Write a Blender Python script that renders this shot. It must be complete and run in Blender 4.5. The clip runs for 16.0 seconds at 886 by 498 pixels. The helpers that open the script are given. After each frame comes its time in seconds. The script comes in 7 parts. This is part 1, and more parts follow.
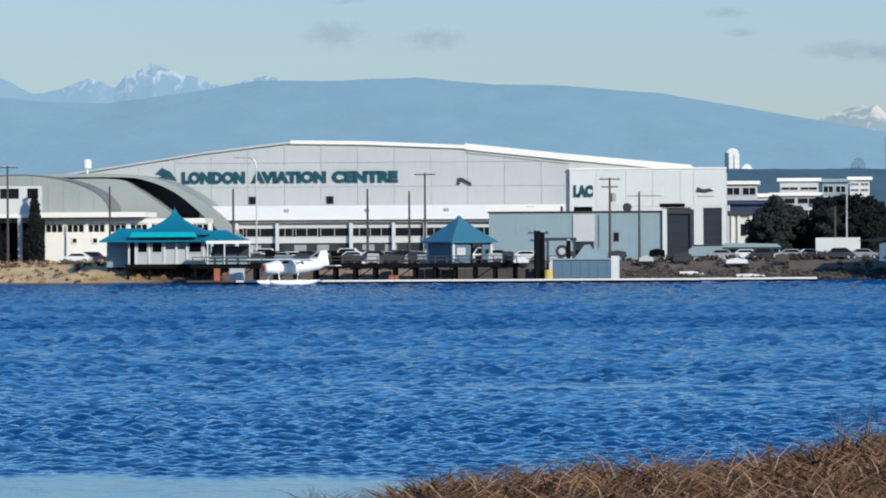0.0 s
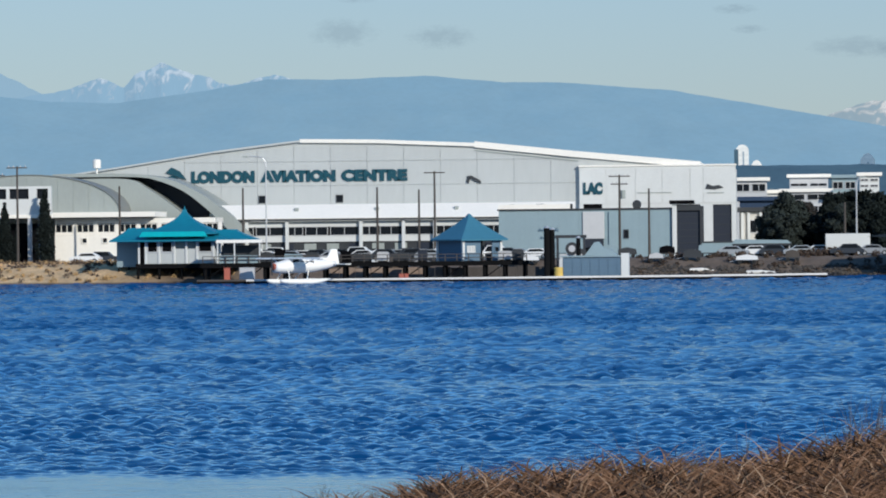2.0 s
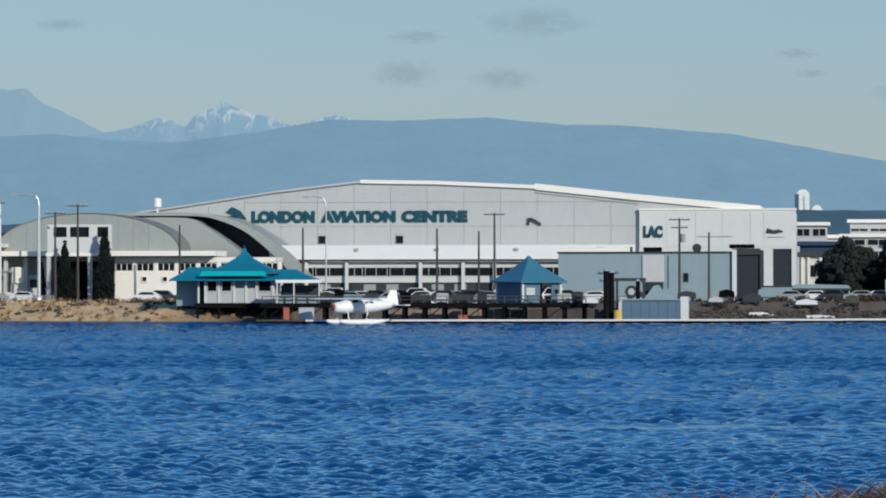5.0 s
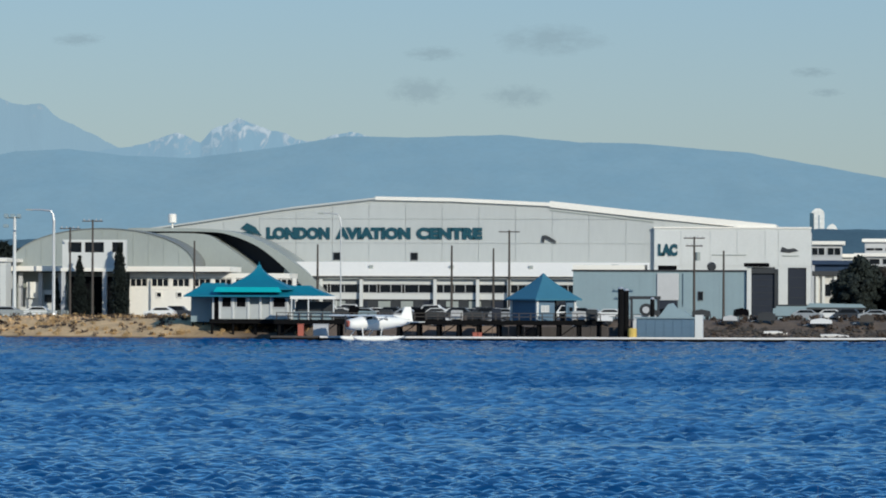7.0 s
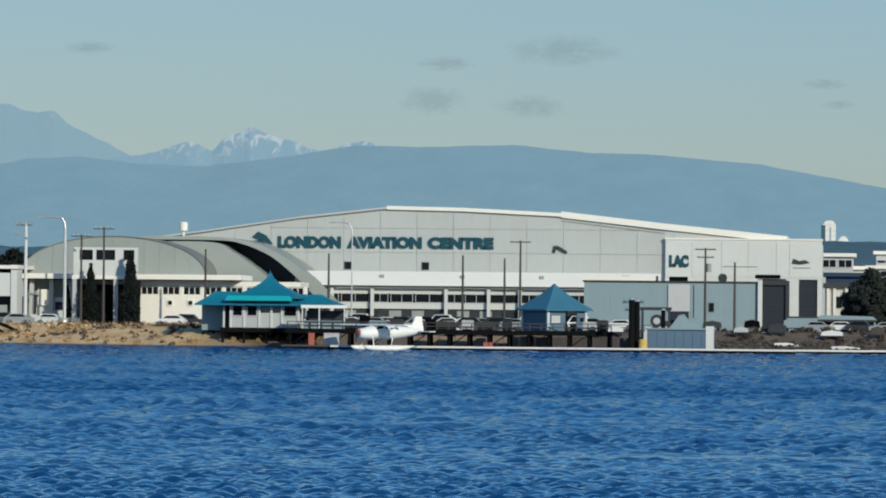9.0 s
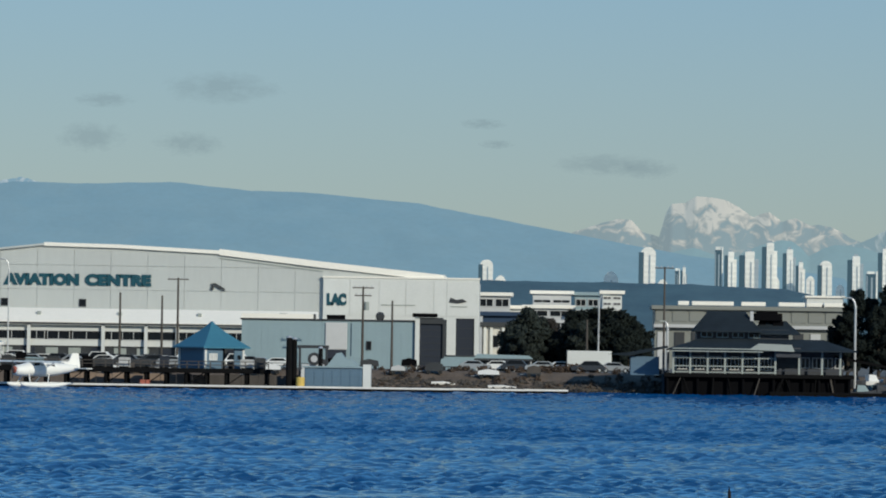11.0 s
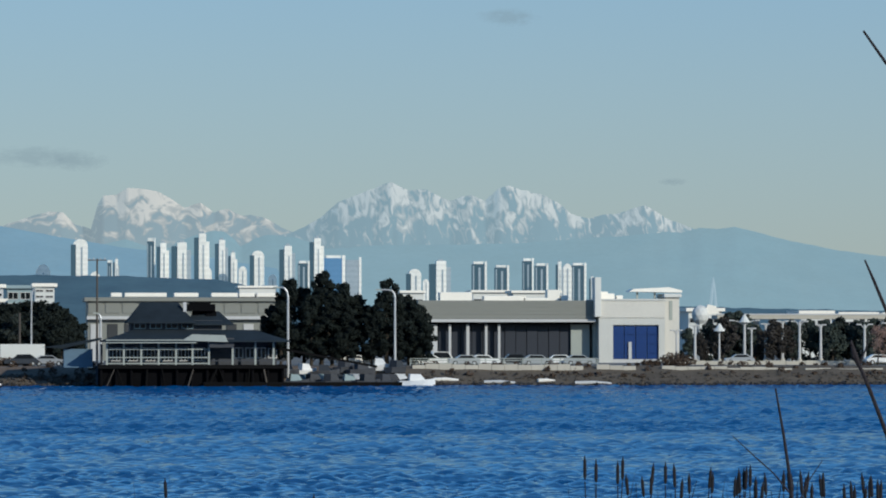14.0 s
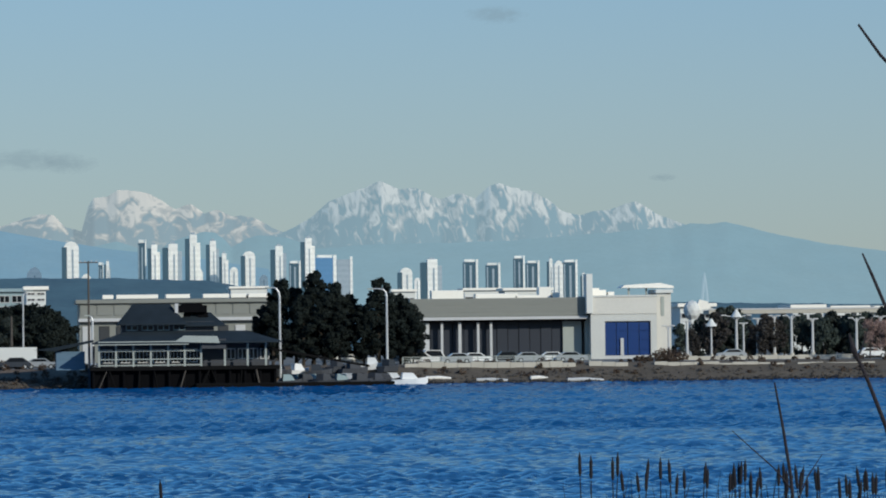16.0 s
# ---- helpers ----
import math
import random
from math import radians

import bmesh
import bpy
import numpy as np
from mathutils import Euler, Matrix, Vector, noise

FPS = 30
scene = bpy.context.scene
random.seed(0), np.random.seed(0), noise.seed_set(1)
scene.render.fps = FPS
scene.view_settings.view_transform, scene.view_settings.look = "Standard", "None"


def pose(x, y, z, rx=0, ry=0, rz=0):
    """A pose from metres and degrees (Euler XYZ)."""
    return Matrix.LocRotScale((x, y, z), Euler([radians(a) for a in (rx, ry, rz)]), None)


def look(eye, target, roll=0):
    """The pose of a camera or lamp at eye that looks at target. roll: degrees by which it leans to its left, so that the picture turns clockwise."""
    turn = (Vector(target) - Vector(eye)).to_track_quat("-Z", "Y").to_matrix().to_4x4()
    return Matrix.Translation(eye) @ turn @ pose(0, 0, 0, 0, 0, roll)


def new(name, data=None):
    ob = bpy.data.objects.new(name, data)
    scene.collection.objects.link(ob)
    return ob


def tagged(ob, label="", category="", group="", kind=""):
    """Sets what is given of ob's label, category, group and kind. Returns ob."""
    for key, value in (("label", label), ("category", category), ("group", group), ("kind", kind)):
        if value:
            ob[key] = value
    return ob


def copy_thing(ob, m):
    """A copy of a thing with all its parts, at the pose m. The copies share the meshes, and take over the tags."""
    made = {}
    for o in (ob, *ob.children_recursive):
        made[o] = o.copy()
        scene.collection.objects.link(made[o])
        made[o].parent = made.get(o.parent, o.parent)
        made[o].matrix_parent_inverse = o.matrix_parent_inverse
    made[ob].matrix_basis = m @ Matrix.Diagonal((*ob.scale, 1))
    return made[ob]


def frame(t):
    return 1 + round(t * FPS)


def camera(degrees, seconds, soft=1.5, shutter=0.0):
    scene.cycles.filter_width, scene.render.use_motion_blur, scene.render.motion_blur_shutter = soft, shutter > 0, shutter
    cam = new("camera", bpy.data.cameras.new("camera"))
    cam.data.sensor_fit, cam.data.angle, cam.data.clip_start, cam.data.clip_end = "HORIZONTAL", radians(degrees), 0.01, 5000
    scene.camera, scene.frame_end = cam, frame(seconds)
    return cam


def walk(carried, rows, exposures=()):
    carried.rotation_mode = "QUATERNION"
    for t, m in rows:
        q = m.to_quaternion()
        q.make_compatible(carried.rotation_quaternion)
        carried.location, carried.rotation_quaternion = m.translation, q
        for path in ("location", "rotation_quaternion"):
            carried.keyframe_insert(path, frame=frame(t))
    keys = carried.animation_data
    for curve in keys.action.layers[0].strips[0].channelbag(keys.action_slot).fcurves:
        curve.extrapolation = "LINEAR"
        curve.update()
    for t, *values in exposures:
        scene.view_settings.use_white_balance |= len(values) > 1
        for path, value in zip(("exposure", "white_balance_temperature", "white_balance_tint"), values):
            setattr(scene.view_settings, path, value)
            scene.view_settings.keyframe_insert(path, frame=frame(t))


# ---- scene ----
# ---- the camera: stands on the dike and pans; sideways sway in metres, turn, tilt, lean in degrees ----
EYE = 5.5
WALK = [
    (0, 0.027, 4.294, -0.107, 0.328),
    (0.5, 0.027, 3.391, -0.140, 0.497),
    (1, 0.027, 3.342, -0.252, 0.689),
    (1.5, 0.027, 3.263, -0.208, 0.765),
    (2, 0.027, 4.420, -0.131, 0.628),
    (2.5, 0.027, 4.515, -0.077, 0.549),
    (3, 0.027, 4.546, -0.045, 0.391),
    (3.5, 0.027, 5.255, -0.007, 0.327),
    (4, 0.027, 5.581, -0.025, 0.311),
    (4.5, 0.027, 5.549, -0.061, 0.157),
    (5, 0.027, 5.172, 0.401, 0.096),
    (5.2, 0.027, 5.232, 0.554, -0.093),
    (7.5, 0.027, 5.451, 0.634, -0.287),
    (8, 0.027, 6.143, 0.651, -0.470),
    (8.2, 0.027, 6.169, 0.659, -0.452),
    (10.3, 0.027, 2.668, 1.144, -0.855),
    (10.5, 0.027, 2.195, 1.225, -0.875),
    (11, 0.027, 1.176, 1.272, -0.848),
    (11.5, 0.027, -0.519, 1.211, -0.743),
    (12, 0.027, -1.273, 1.263, -0.678),
    (12.5, 0.027, -1.834, 1.276, -0.579),
    (13, 0.027, -3.284, 1.130, -0.377),
    (13.5, 0.027, -5.254, 1.179, -0.160),
    (14, 0.021, -6.011, 1.212, 0.025),
    (14.5, -0.000, -6.182, 1.211, 0.258),
    (15, -0.007, -6.195, 1.247, 0.385),
    (15.5, -0.000, -6.171, 1.333, 0.618),
    (16, 0.009, -6.126, 1.190, 0.700),
]
cam = camera(11.19, 16.0, soft=1.9)


def aimed(sway, turn, tilt, lean):
    """The pose of the camera on its tripod-less stand: turn to the left, tilt upwards, lean."""
    ahead = pose(0, 0, 0, 90 + tilt, 0, 0)
    return pose(sway, 0, EYE) @ pose(0, 0, 0, 0, 0, turn) @ ahead @ pose(0, 0, 0, 0, 0, -lean)


walk(cam, [(t, aimed(s, a, e, r)) for t, s, a, e, r in WALK], exposures=[(0, 0.05, 5950, 8), (1.2, 0.03, 5950, 8), (2.0, -0.06, 5960, 8), (2.5, -0.12, 5980, 8), (3.5, -0.1, 5980, 8), (4.5, 0.0, 5980, 8), (5.0, -0.24, 6050, 7), (5.2, -0.25, 6050, 7), (7.5, -0.21, 6200, 4), (8.2, -0.2, 6300, 3), (10.5, -0.42, 6350, 2), (11.5, -0.25, 6250, 3), (12.5, -0.2, 6150, 4), (13.2, -0.18, 6050, 5), (14.0, -0.25, 6050, 4), (14.5, -0.18, 6050, 4), (15, -0.25, 6050, 4), (16, -0.27, 6050, 4)])

# ---- sky and sun ----
SUN_AZ, SUN_EL = radians(144), radians(22)
world = bpy.data.worlds.new("sky")
scene.world = world
world.use_nodes = True
wn, wl = world.node_tree.nodes, world.node_tree.links
sky = wn.new("ShaderNodeTexSky")
sky.sky_type = "NISHITA"
sky.sun_disc = False
sky.sun_elevation, sky.sun_rotation = SUN_EL, SUN_AZ
sky.air_density, sky.dust_density, sky.ozone_density = 1.0, 0.4, 3.0
# thin high haze: evens and cools the clear sky
haze = wn.new("ShaderNodeMix")
haze.data_type = "RGBA"
haze.inputs[0].default_value = 0.6
sky_up, sky_z, sky_grade, sky_tone = wn.new("ShaderNodeTexCoord"), wn.new("ShaderNodeSeparateXYZ"), wn.new("ShaderNodeMapRange"), wn.new("ShaderNodeMix")
wl.new(sky_up.outputs["Generated"], sky_z.inputs[0])
sky_grade.inputs["From Min"].default_value, sky_grade.inputs["From Max"].default_value = 0.02, 0.09
wl.new(sky_z.outputs[2], sky_grade.inputs["Value"])
sky_tone.data_type = "RGBA"
sky_tone.inputs[6].default_value, sky_tone.inputs[7].default_value = (3.9, 4.68, 5.15, 1), (2.95, 4.75, 7.0, 1)
wl.new(sky_grade.outputs[0], sky_tone.inputs[0])
sky_deep, sky_top = wn.new("ShaderNodeMapRange"), wn.new("ShaderNodeMix")
sky_deep.inputs["From Min"].default_value, sky_deep.inputs["From Max"].default_value = 0.25, 0.7
wl.new(sky_z.outputs[2], sky_deep.inputs["Value"])
sky_top.data_type = "RGBA"
sky_top.inputs[7].default_value = (0.6, 2.0, 5.0, 1)
wl.new(sky_deep.outputs[0], sky_top.inputs[0])
sky_low, sky_mid = wn.new("ShaderNodeMapRange"), wn.new("ShaderNodeMix")
sky_low.inputs["From Min"].default_value, sky_low.inputs["From Max"].default_value = 0.09, 0.22
wl.new(sky_z.outputs[2], sky_low.inputs["Value"])
sky_mid.data_type = "RGBA"
sky_mid.inputs[7].default_value = (1.45, 4.4, 8.6, 1)
wl.new(sky_low.outputs[0], sky_mid.inputs[0])
wl.new(sky_tone.outputs[2], sky_mid.inputs[6])
wl.new(sky_mid.outputs[2], sky_top.inputs[6])
wl.new(sky_top.outputs[2], haze.inputs[7])
wl.new(sky.outputs["Color"], haze.inputs[6])
wl.new(haze.outputs[2], wn["Background"].inputs["Color"])
wn["Background"].inputs["Strength"].default_value = 0.1
sun_data = bpy.data.lights.new("sun", "SUN")
sun_data.energy, sun_data.angle, sun_data.color = 3.9, radians(0.6), (1.0, 0.9, 0.76)
sun = new("sun", sun_data)
sun.matrix_world = look((0, 0, 400), (-100 * math.sin(SUN_AZ) * math.cos(SUN_EL), -100 * math.cos(SUN_AZ) * math.cos(SUN_EL), 400 - 100 * math.sin(SUN_EL)))


# ---- materials ----
def mat(name, color, rough=0.7, metal=0.0, vary=0.15, scale=1.0, bump=0.1, fine=12.0, glow=None, spec=0.4, stretch=(1, 1, 1)):
    """A surface with stains at one scale, grain at a finer one, and relief."""
    m = bpy.data.materials.new(name)
    m.use_nodes = True
    n, l = m.node_tree.nodes, m.node_tree.links
    p = n["Principled BSDF"]
    tc = n.new("ShaderNodeTexCoord")
    mp = n.new("ShaderNodeMapping")
    mp.inputs["Scale"].default_value = stretch
    l.new(tc.outputs["Object"], mp.inputs["Vector"])
    a, b = n.new("ShaderNodeTexNoise"), n.new("ShaderNodeTexNoise")
    a.inputs["Scale"].default_value, b.inputs["Scale"].default_value = scale, scale * fine
    a.inputs["Detail"].default_value = b.inputs["Detail"].default_value = 4
    for q in (a, b):
        l.new(mp.outputs["Vector"], q.inputs["Vector"])
    info = n.new("ShaderNodeObjectInfo")
    s1 = n.new("ShaderNodeMath")
    s1.operation = "ADD"
    l.new(a.outputs["Fac"], s1.inputs[0])
    l.new(b.outputs["Fac"], s1.inputs[1])
    s2 = n.new("ShaderNodeMath")
    s2.operation = "MULTIPLY_ADD"
    l.new(info.outputs["Random"], s2.inputs[0])
    s2.inputs[1].default_value = 0.3
    l.new(s1.outputs[0], s2.inputs[2])
    ramp = n.new("ShaderNodeMapRange")
    ramp.inputs["From Min"].default_value, ramp.inputs["From Max"].default_value = 0.6, 1.7
    ramp.inputs["To Min"].default_value, ramp.inputs["To Max"].default_value = 1 - vary, 1 + vary
    l.new(s2.outputs[0], ramp.inputs["Value"])
    mul = n.new("ShaderNodeVectorMath")
    mul.operation = "SCALE"
    mul.inputs[0].default_value = color
    l.new(ramp.outputs[0], mul.inputs["Scale"])
    l.new(mul.outputs[0], p.inputs["Base Color"])
    p.inputs["Roughness"].default_value, p.inputs["Metallic"].default_value = rough, metal
    p.inputs["Specular IOR Level"].default_value = spec
    if bump:
        bn = n.new("ShaderNodeBump")
        bn.inputs["Strength"].default_value, bn.inputs["Distance"].default_value = bump, 0.05
        l.new(b.outputs["Fac"], bn.inputs["Height"])
        l.new(bn.outputs[0], p.inputs["Normal"])
    if glow:
        p.inputs["Emission Color"].default_value = (*glow[:3], 1)
        p.inputs["Emission Strength"].default_value = glow[3]
    return m


def mottled(m, low, high, scale):
    """Lets the emission that stands in for distance haze wander between two tones."""
    n, l = m.node_tree.nodes, m.node_tree.links
    geo, mp, nz, q = n.new("ShaderNodeNewGeometry"), n.new("ShaderNodeMapping"), n.new("ShaderNodeTexNoise"), n.new("ShaderNodeMix")
    mp.inputs["Scale"].default_value = (scale, scale, scale * 2.5)
    nz.inputs["Scale"].default_value, nz.inputs["Detail"].default_value = 1.0, 6
    q.data_type = "RGBA"
    q.inputs[6].default_value, q.inputs[7].default_value = (*low, 1), (*high, 1)
    l.new(geo.outputs["Position"], mp.inputs[0])
    l.new(mp.outputs[0], nz.inputs["Vector"])
    l.new(nz.outputs["Fac"], q.inputs[0])
    l.new(q.outputs[2], n["Principled BSDF"].inputs["Emission Color"])
    return m


M = {
    "white": mat("white_paint", (0.63, 0.635, 0.61), 0.6, vary=0.08, scale=0.4),
    "cream": mat("cream_stucco", (0.6, 0.58, 0.53), 0.8, vary=0.08, scale=0.3),
    "clad": mat("light_grey_cladding", (0.465, 0.48, 0.465), 0.55, vary=0.06, scale=0.15, stretch=(1, 1, 0.2)),
    "roofwhite": mat("white_roof_sheet", (0.86, 0.82, 0.74), 0.5, vary=0.06, scale=0.2),
    "grey": mat("grey_metal_sheet", (0.32, 0.345, 0.32), 0.5, vary=0.08, scale=0.3, stretch=(1, 1, 0.3)),
    "greyblue": mat("blue_grey_siding", (0.25, 0.33, 0.36), 0.6, vary=0.08, scale=0.4),
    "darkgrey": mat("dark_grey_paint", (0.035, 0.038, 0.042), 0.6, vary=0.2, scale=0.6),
    # for truly black parts, and for shade in openings put in as colour
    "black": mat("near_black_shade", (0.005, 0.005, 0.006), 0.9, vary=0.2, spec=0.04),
    "glass": mat("dark_window_glass", (0.01, 0.012, 0.015), 0.2, vary=0.2, bump=0, spec=0.2),
    "darkdoor": mat("dark_slate_door", (0.016, 0.021, 0.034), 0.55, vary=0.12, scale=0.5),
    "teal": mat("teal_metal_roof", (0.012, 0.17, 0.25), 0.45, vary=0.12, scale=0.6, stretch=(2, 2, 0.5)),
    "tealtrim": mat("bright_turquoise_trim", (0.01, 0.42, 0.46), 0.45, vary=0.1),
    "blueroof": mat("slate_blue_metal_roof", (0.05, 0.165, 0.235), 0.4, vary=0.12, scale=0.6, stretch=(2, 2, 0.5)),
    "bluewall": mat("blue_grey_boarding", (0.1, 0.165, 0.23), 0.7, vary=0.12, scale=0.8, stretch=(0.3, 0.3, 3)),
    "letters": mat("dark_teal_lettering", (0.006, 0.06, 0.085), 0.5, vary=0.1),
    "wood": mat("weathered_timber", (0.075, 0.064, 0.055), 0.8, vary=0.3, scale=1.2, stretch=(1, 1, 0.2)),
    "brownboards": mat("brown_weathered_boards", (0.25, 0.185, 0.14), 0.85, vary=0.35, scale=1.0, stretch=(1, 1, 0.2)),
    "darkwood": mat("tarred_timber", (0.007, 0.0068, 0.007), 0.95, vary=0.3, scale=1.5, spec=0.1),
    "dock": mat("bleached_dock_planks", (0.74, 0.71, 0.66), 0.8, vary=0.15, scale=0.8),
    "concrete": mat("grey_concrete", (0.45, 0.42, 0.36), 0.85, vary=0.15, scale=0.5),
    "asphalt": mat("asphalt", (0.06, 0.06, 0.06), 0.9, vary=0.2, scale=0.3),
    "sand": mat("tan_sand_bank", (0.55, 0.37, 0.2), 0.95, vary=0.6, scale=0.5, bump=0.6, fine=6),
    "stone": mat("grey_brown_riprap", (0.075, 0.064, 0.054), 0.9, vary=0.5, scale=0.8, bump=0.5),
    "steel": mat("galvanised_steel", (0.5, 0.51, 0.52), 0.4, 0.4, vary=0.1),
    "shingle": mat("dark_roof_shingles", (0.019, 0.027, 0.035), 0.85, vary=0.45, scale=0.5, spec=0.15),
    "pavwall": mat("weathered_grey_boards", (0.05, 0.054, 0.064), 0.8, vary=0.35, scale=0.8, stretch=(0.3, 0.3, 3)),
    "palegrey": mat("pale_grey_trim", (0.5, 0.5, 0.5), 0.7, vary=0.1),
    "navy": mat("dark_navy_roof", (0.018, 0.04, 0.085), 0.6, vary=0.15, scale=0.4),
    "blue": mat("royal_blue_door_panel", (0.001, 0.03, 0.15), 0.4, vary=0.15, scale=0.4),
    "taupe": mat("taupe_metal_fascia", (0.21, 0.215, 0.195), 0.6, vary=0.07, scale=0.2, stretch=(0.2, 1, 3)),
    "planewhite": mat("white_aircraft_paint", (0.88, 0.86, 0.8), 0.55, vary=0.03, bump=0),
    "tyre": mat("black_rubber", (0.02, 0.02, 0.02), 0.9, bump=0),
    "trunk": mat("dark_bark", (0.05, 0.04, 0.03), 0.95, vary=0.3, scale=2, bump=0.6),
    "needles": mat("dark_pine_needles", (0.016, 0.021, 0.019), 0.9, vary=0.5, scale=0.35, bump=0, spec=0.1),
    "leaves": mat("dull_green_leaves", (0.02, 0.027, 0.023), 0.9, vary=0.5, scale=0.35, bump=0),
    # leaf green lightened to carry the haze over the shore road trees
    "greyleaves": mat("dusty_grey_green_leaves", (0.05, 0.063, 0.055), 0.9, vary=0.55, scale=0.35, bump=0, spec=0.1),
    "scrub": mat("brown_scrub", (0.075, 0.052, 0.038), 0.9, vary=0.5, scale=0.5, bump=0),
    "straw": mat("dry_brown_grass", (0.185, 0.105, 0.062), 0.9, vary=0.7, scale=1.4, bump=0, spec=0.15),
    "reed": mat("dark_cattail", (0.012, 0.011, 0.014), 0.9, vary=0.3, bump=0),
    "twig": mat("dark_twig_bark", (0.025, 0.021, 0.026), 0.9, vary=0.3, scale=20, bump=0.3),
    "greytwig": mat("grey_brown_twigs", (0.036, 0.032, 0.029), 0.9, vary=0.4, scale=0.6, bump=0),
    "offwhite": mat("dull_off_white_render", (0.56, 0.56, 0.53), 0.75, vary=0.1, scale=0.3),
    "wetstone": mat("wet_dark_stones", (0.022, 0.02, 0.019), 0.6, vary=0.5, scale=0.8, bump=0.4),
    # steel paled by emission in place of the haze before the spire
    "spire": mat("faint_far_steel", (0.1, 0.1, 0.1), 0.8, vary=0.1, bump=0, glow=(0.3, 0.42, 0.49, 1.0)),
    "yellow": mat("yellow_paint", (0.6, 0.42, 0.1), 0.6),
    "red": mat("faded_red_paint", (0.42, 0.12, 0.08), 0.7),
    "carsilver": mat("silver_car_paint", (0.45, 0.46, 0.47), 0.3, 0.5, vary=0.05, bump=0),
    "carwhite": mat("white_car_paint", (0.75, 0.75, 0.74), 0.3, vary=0.04, bump=0),
    "cardark": mat("dark_car_paint", (0.04, 0.045, 0.055), 0.25, vary=0.1, bump=0),
    # distance haze over hills and woods, put in as bluish emission
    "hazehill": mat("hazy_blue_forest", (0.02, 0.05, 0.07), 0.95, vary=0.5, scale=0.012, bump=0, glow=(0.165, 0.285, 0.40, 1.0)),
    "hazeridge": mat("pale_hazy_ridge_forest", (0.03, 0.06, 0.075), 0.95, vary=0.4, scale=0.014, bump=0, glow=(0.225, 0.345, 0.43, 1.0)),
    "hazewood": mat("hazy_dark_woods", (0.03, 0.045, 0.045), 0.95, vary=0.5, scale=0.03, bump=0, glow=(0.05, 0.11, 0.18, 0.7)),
    # tower colours carry the air's haze as a faint bluish glow
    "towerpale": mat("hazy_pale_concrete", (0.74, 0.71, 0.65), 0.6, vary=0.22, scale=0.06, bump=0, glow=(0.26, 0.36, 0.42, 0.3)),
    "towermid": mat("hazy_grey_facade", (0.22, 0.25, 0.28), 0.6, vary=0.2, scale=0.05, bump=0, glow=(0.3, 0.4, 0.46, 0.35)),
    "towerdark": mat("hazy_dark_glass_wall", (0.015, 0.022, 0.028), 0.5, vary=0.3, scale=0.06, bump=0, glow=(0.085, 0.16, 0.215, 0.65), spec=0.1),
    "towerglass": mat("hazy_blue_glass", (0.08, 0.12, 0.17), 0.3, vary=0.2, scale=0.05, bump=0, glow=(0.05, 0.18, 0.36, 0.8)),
}


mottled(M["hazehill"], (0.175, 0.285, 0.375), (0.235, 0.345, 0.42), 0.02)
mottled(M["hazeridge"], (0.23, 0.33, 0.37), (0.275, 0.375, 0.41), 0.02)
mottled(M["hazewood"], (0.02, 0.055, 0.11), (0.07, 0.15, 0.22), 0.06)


# ---- builders ----
def bx(b, y):
    """East of the eye for a bearing in thousandths at y metres away."""
    return b * y / 1000.0


def ez(e, y):
    """Height for an elevation in thousandths at y metres away."""
    return EYE + e * y / 1000.0


def thing(name, x, y, z, label, category, group="", rz=0, kind=""):
    ob = new(name)
    ob.empty_display_size = 0.5
    ob.matrix_basis = pose(x, y, z, 0, 0, rz)
    return tagged(ob, label, category, group, kind)


def mesh_of(name, bm, material, smooth=False):
    me = bpy.data.meshes.new(name)
    bm.normal_update()
    bm.to_mesh(me)
    bm.free()
    me.materials.append(M[material])
    if smooth:
        for p in me.polygons:
            p.use_smooth = True
    return me


def part(name, bm, material, parent=None, label="", smooth=False, at=(0, 0, 0), rz=0):
    ob = new(name, mesh_of(name, bm, material, smooth))
    ob.parent = parent
    ob.matrix_basis = pose(*at, 0, 0, rz)
    return tagged(ob, label)


def share(ob, at, rz=0, parent=None):
    """Another part on the same mesh."""
    o = new(ob.name.split(".")[0], ob.data)
    o.parent = parent or ob.parent
    o.matrix_basis = pose(*at, 0, 0, rz)
    return o


def solid(*boxes, bevel=0.0):
    """Boxes x0, x1, y0, y1, z0, z1 in one bmesh, with worn edges."""
    bm = bmesh.new()
    for x0, x1, y0, y1, z0, z1 in boxes:
        r = bmesh.ops.create_cube(bm, size=1.0, matrix=Matrix.Translation(((x0 + x1) / 2, (y0 + y1) / 2, (z0 + z1) / 2)) @ Matrix.Diagonal((x1 - x0, y1 - y0, z1 - z0, 1)))
    if bevel:
        bmesh.ops.bevel(bm, geom=bm.edges[:], offset=bevel, segments=2, affect="EDGES", profile=0.6)
    return bm


def rod(points, radii, sides=8):
    """A tapered round bar along points."""
    bm = bmesh.new()
    rings = []
    for i, p in enumerate(points):
        p = Vector(p)
        d = (Vector(points[min(i + 1, len(points) - 1)]) - Vector(points[max(i - 1, 0)])).normalized()
        q = d.to_track_quat("Z", "Y")
        r = radii[i] if hasattr(radii, "__len__") else radii
        rings.append([bm.verts.new(p + q @ Vector((r * math.cos(2 * math.pi * k / sides), r * math.sin(2 * math.pi * k / sides), 0))) for k in range(sides)])
    for a, b in zip(rings, rings[1:]):
        for k in range(sides):
            bm.faces.new((a[k], a[(k + 1) % sides], b[(k + 1) % sides], b[k]))
    bm.faces.new(rings[0][::-1])
    bm.faces.new(rings[-1])
    return bm


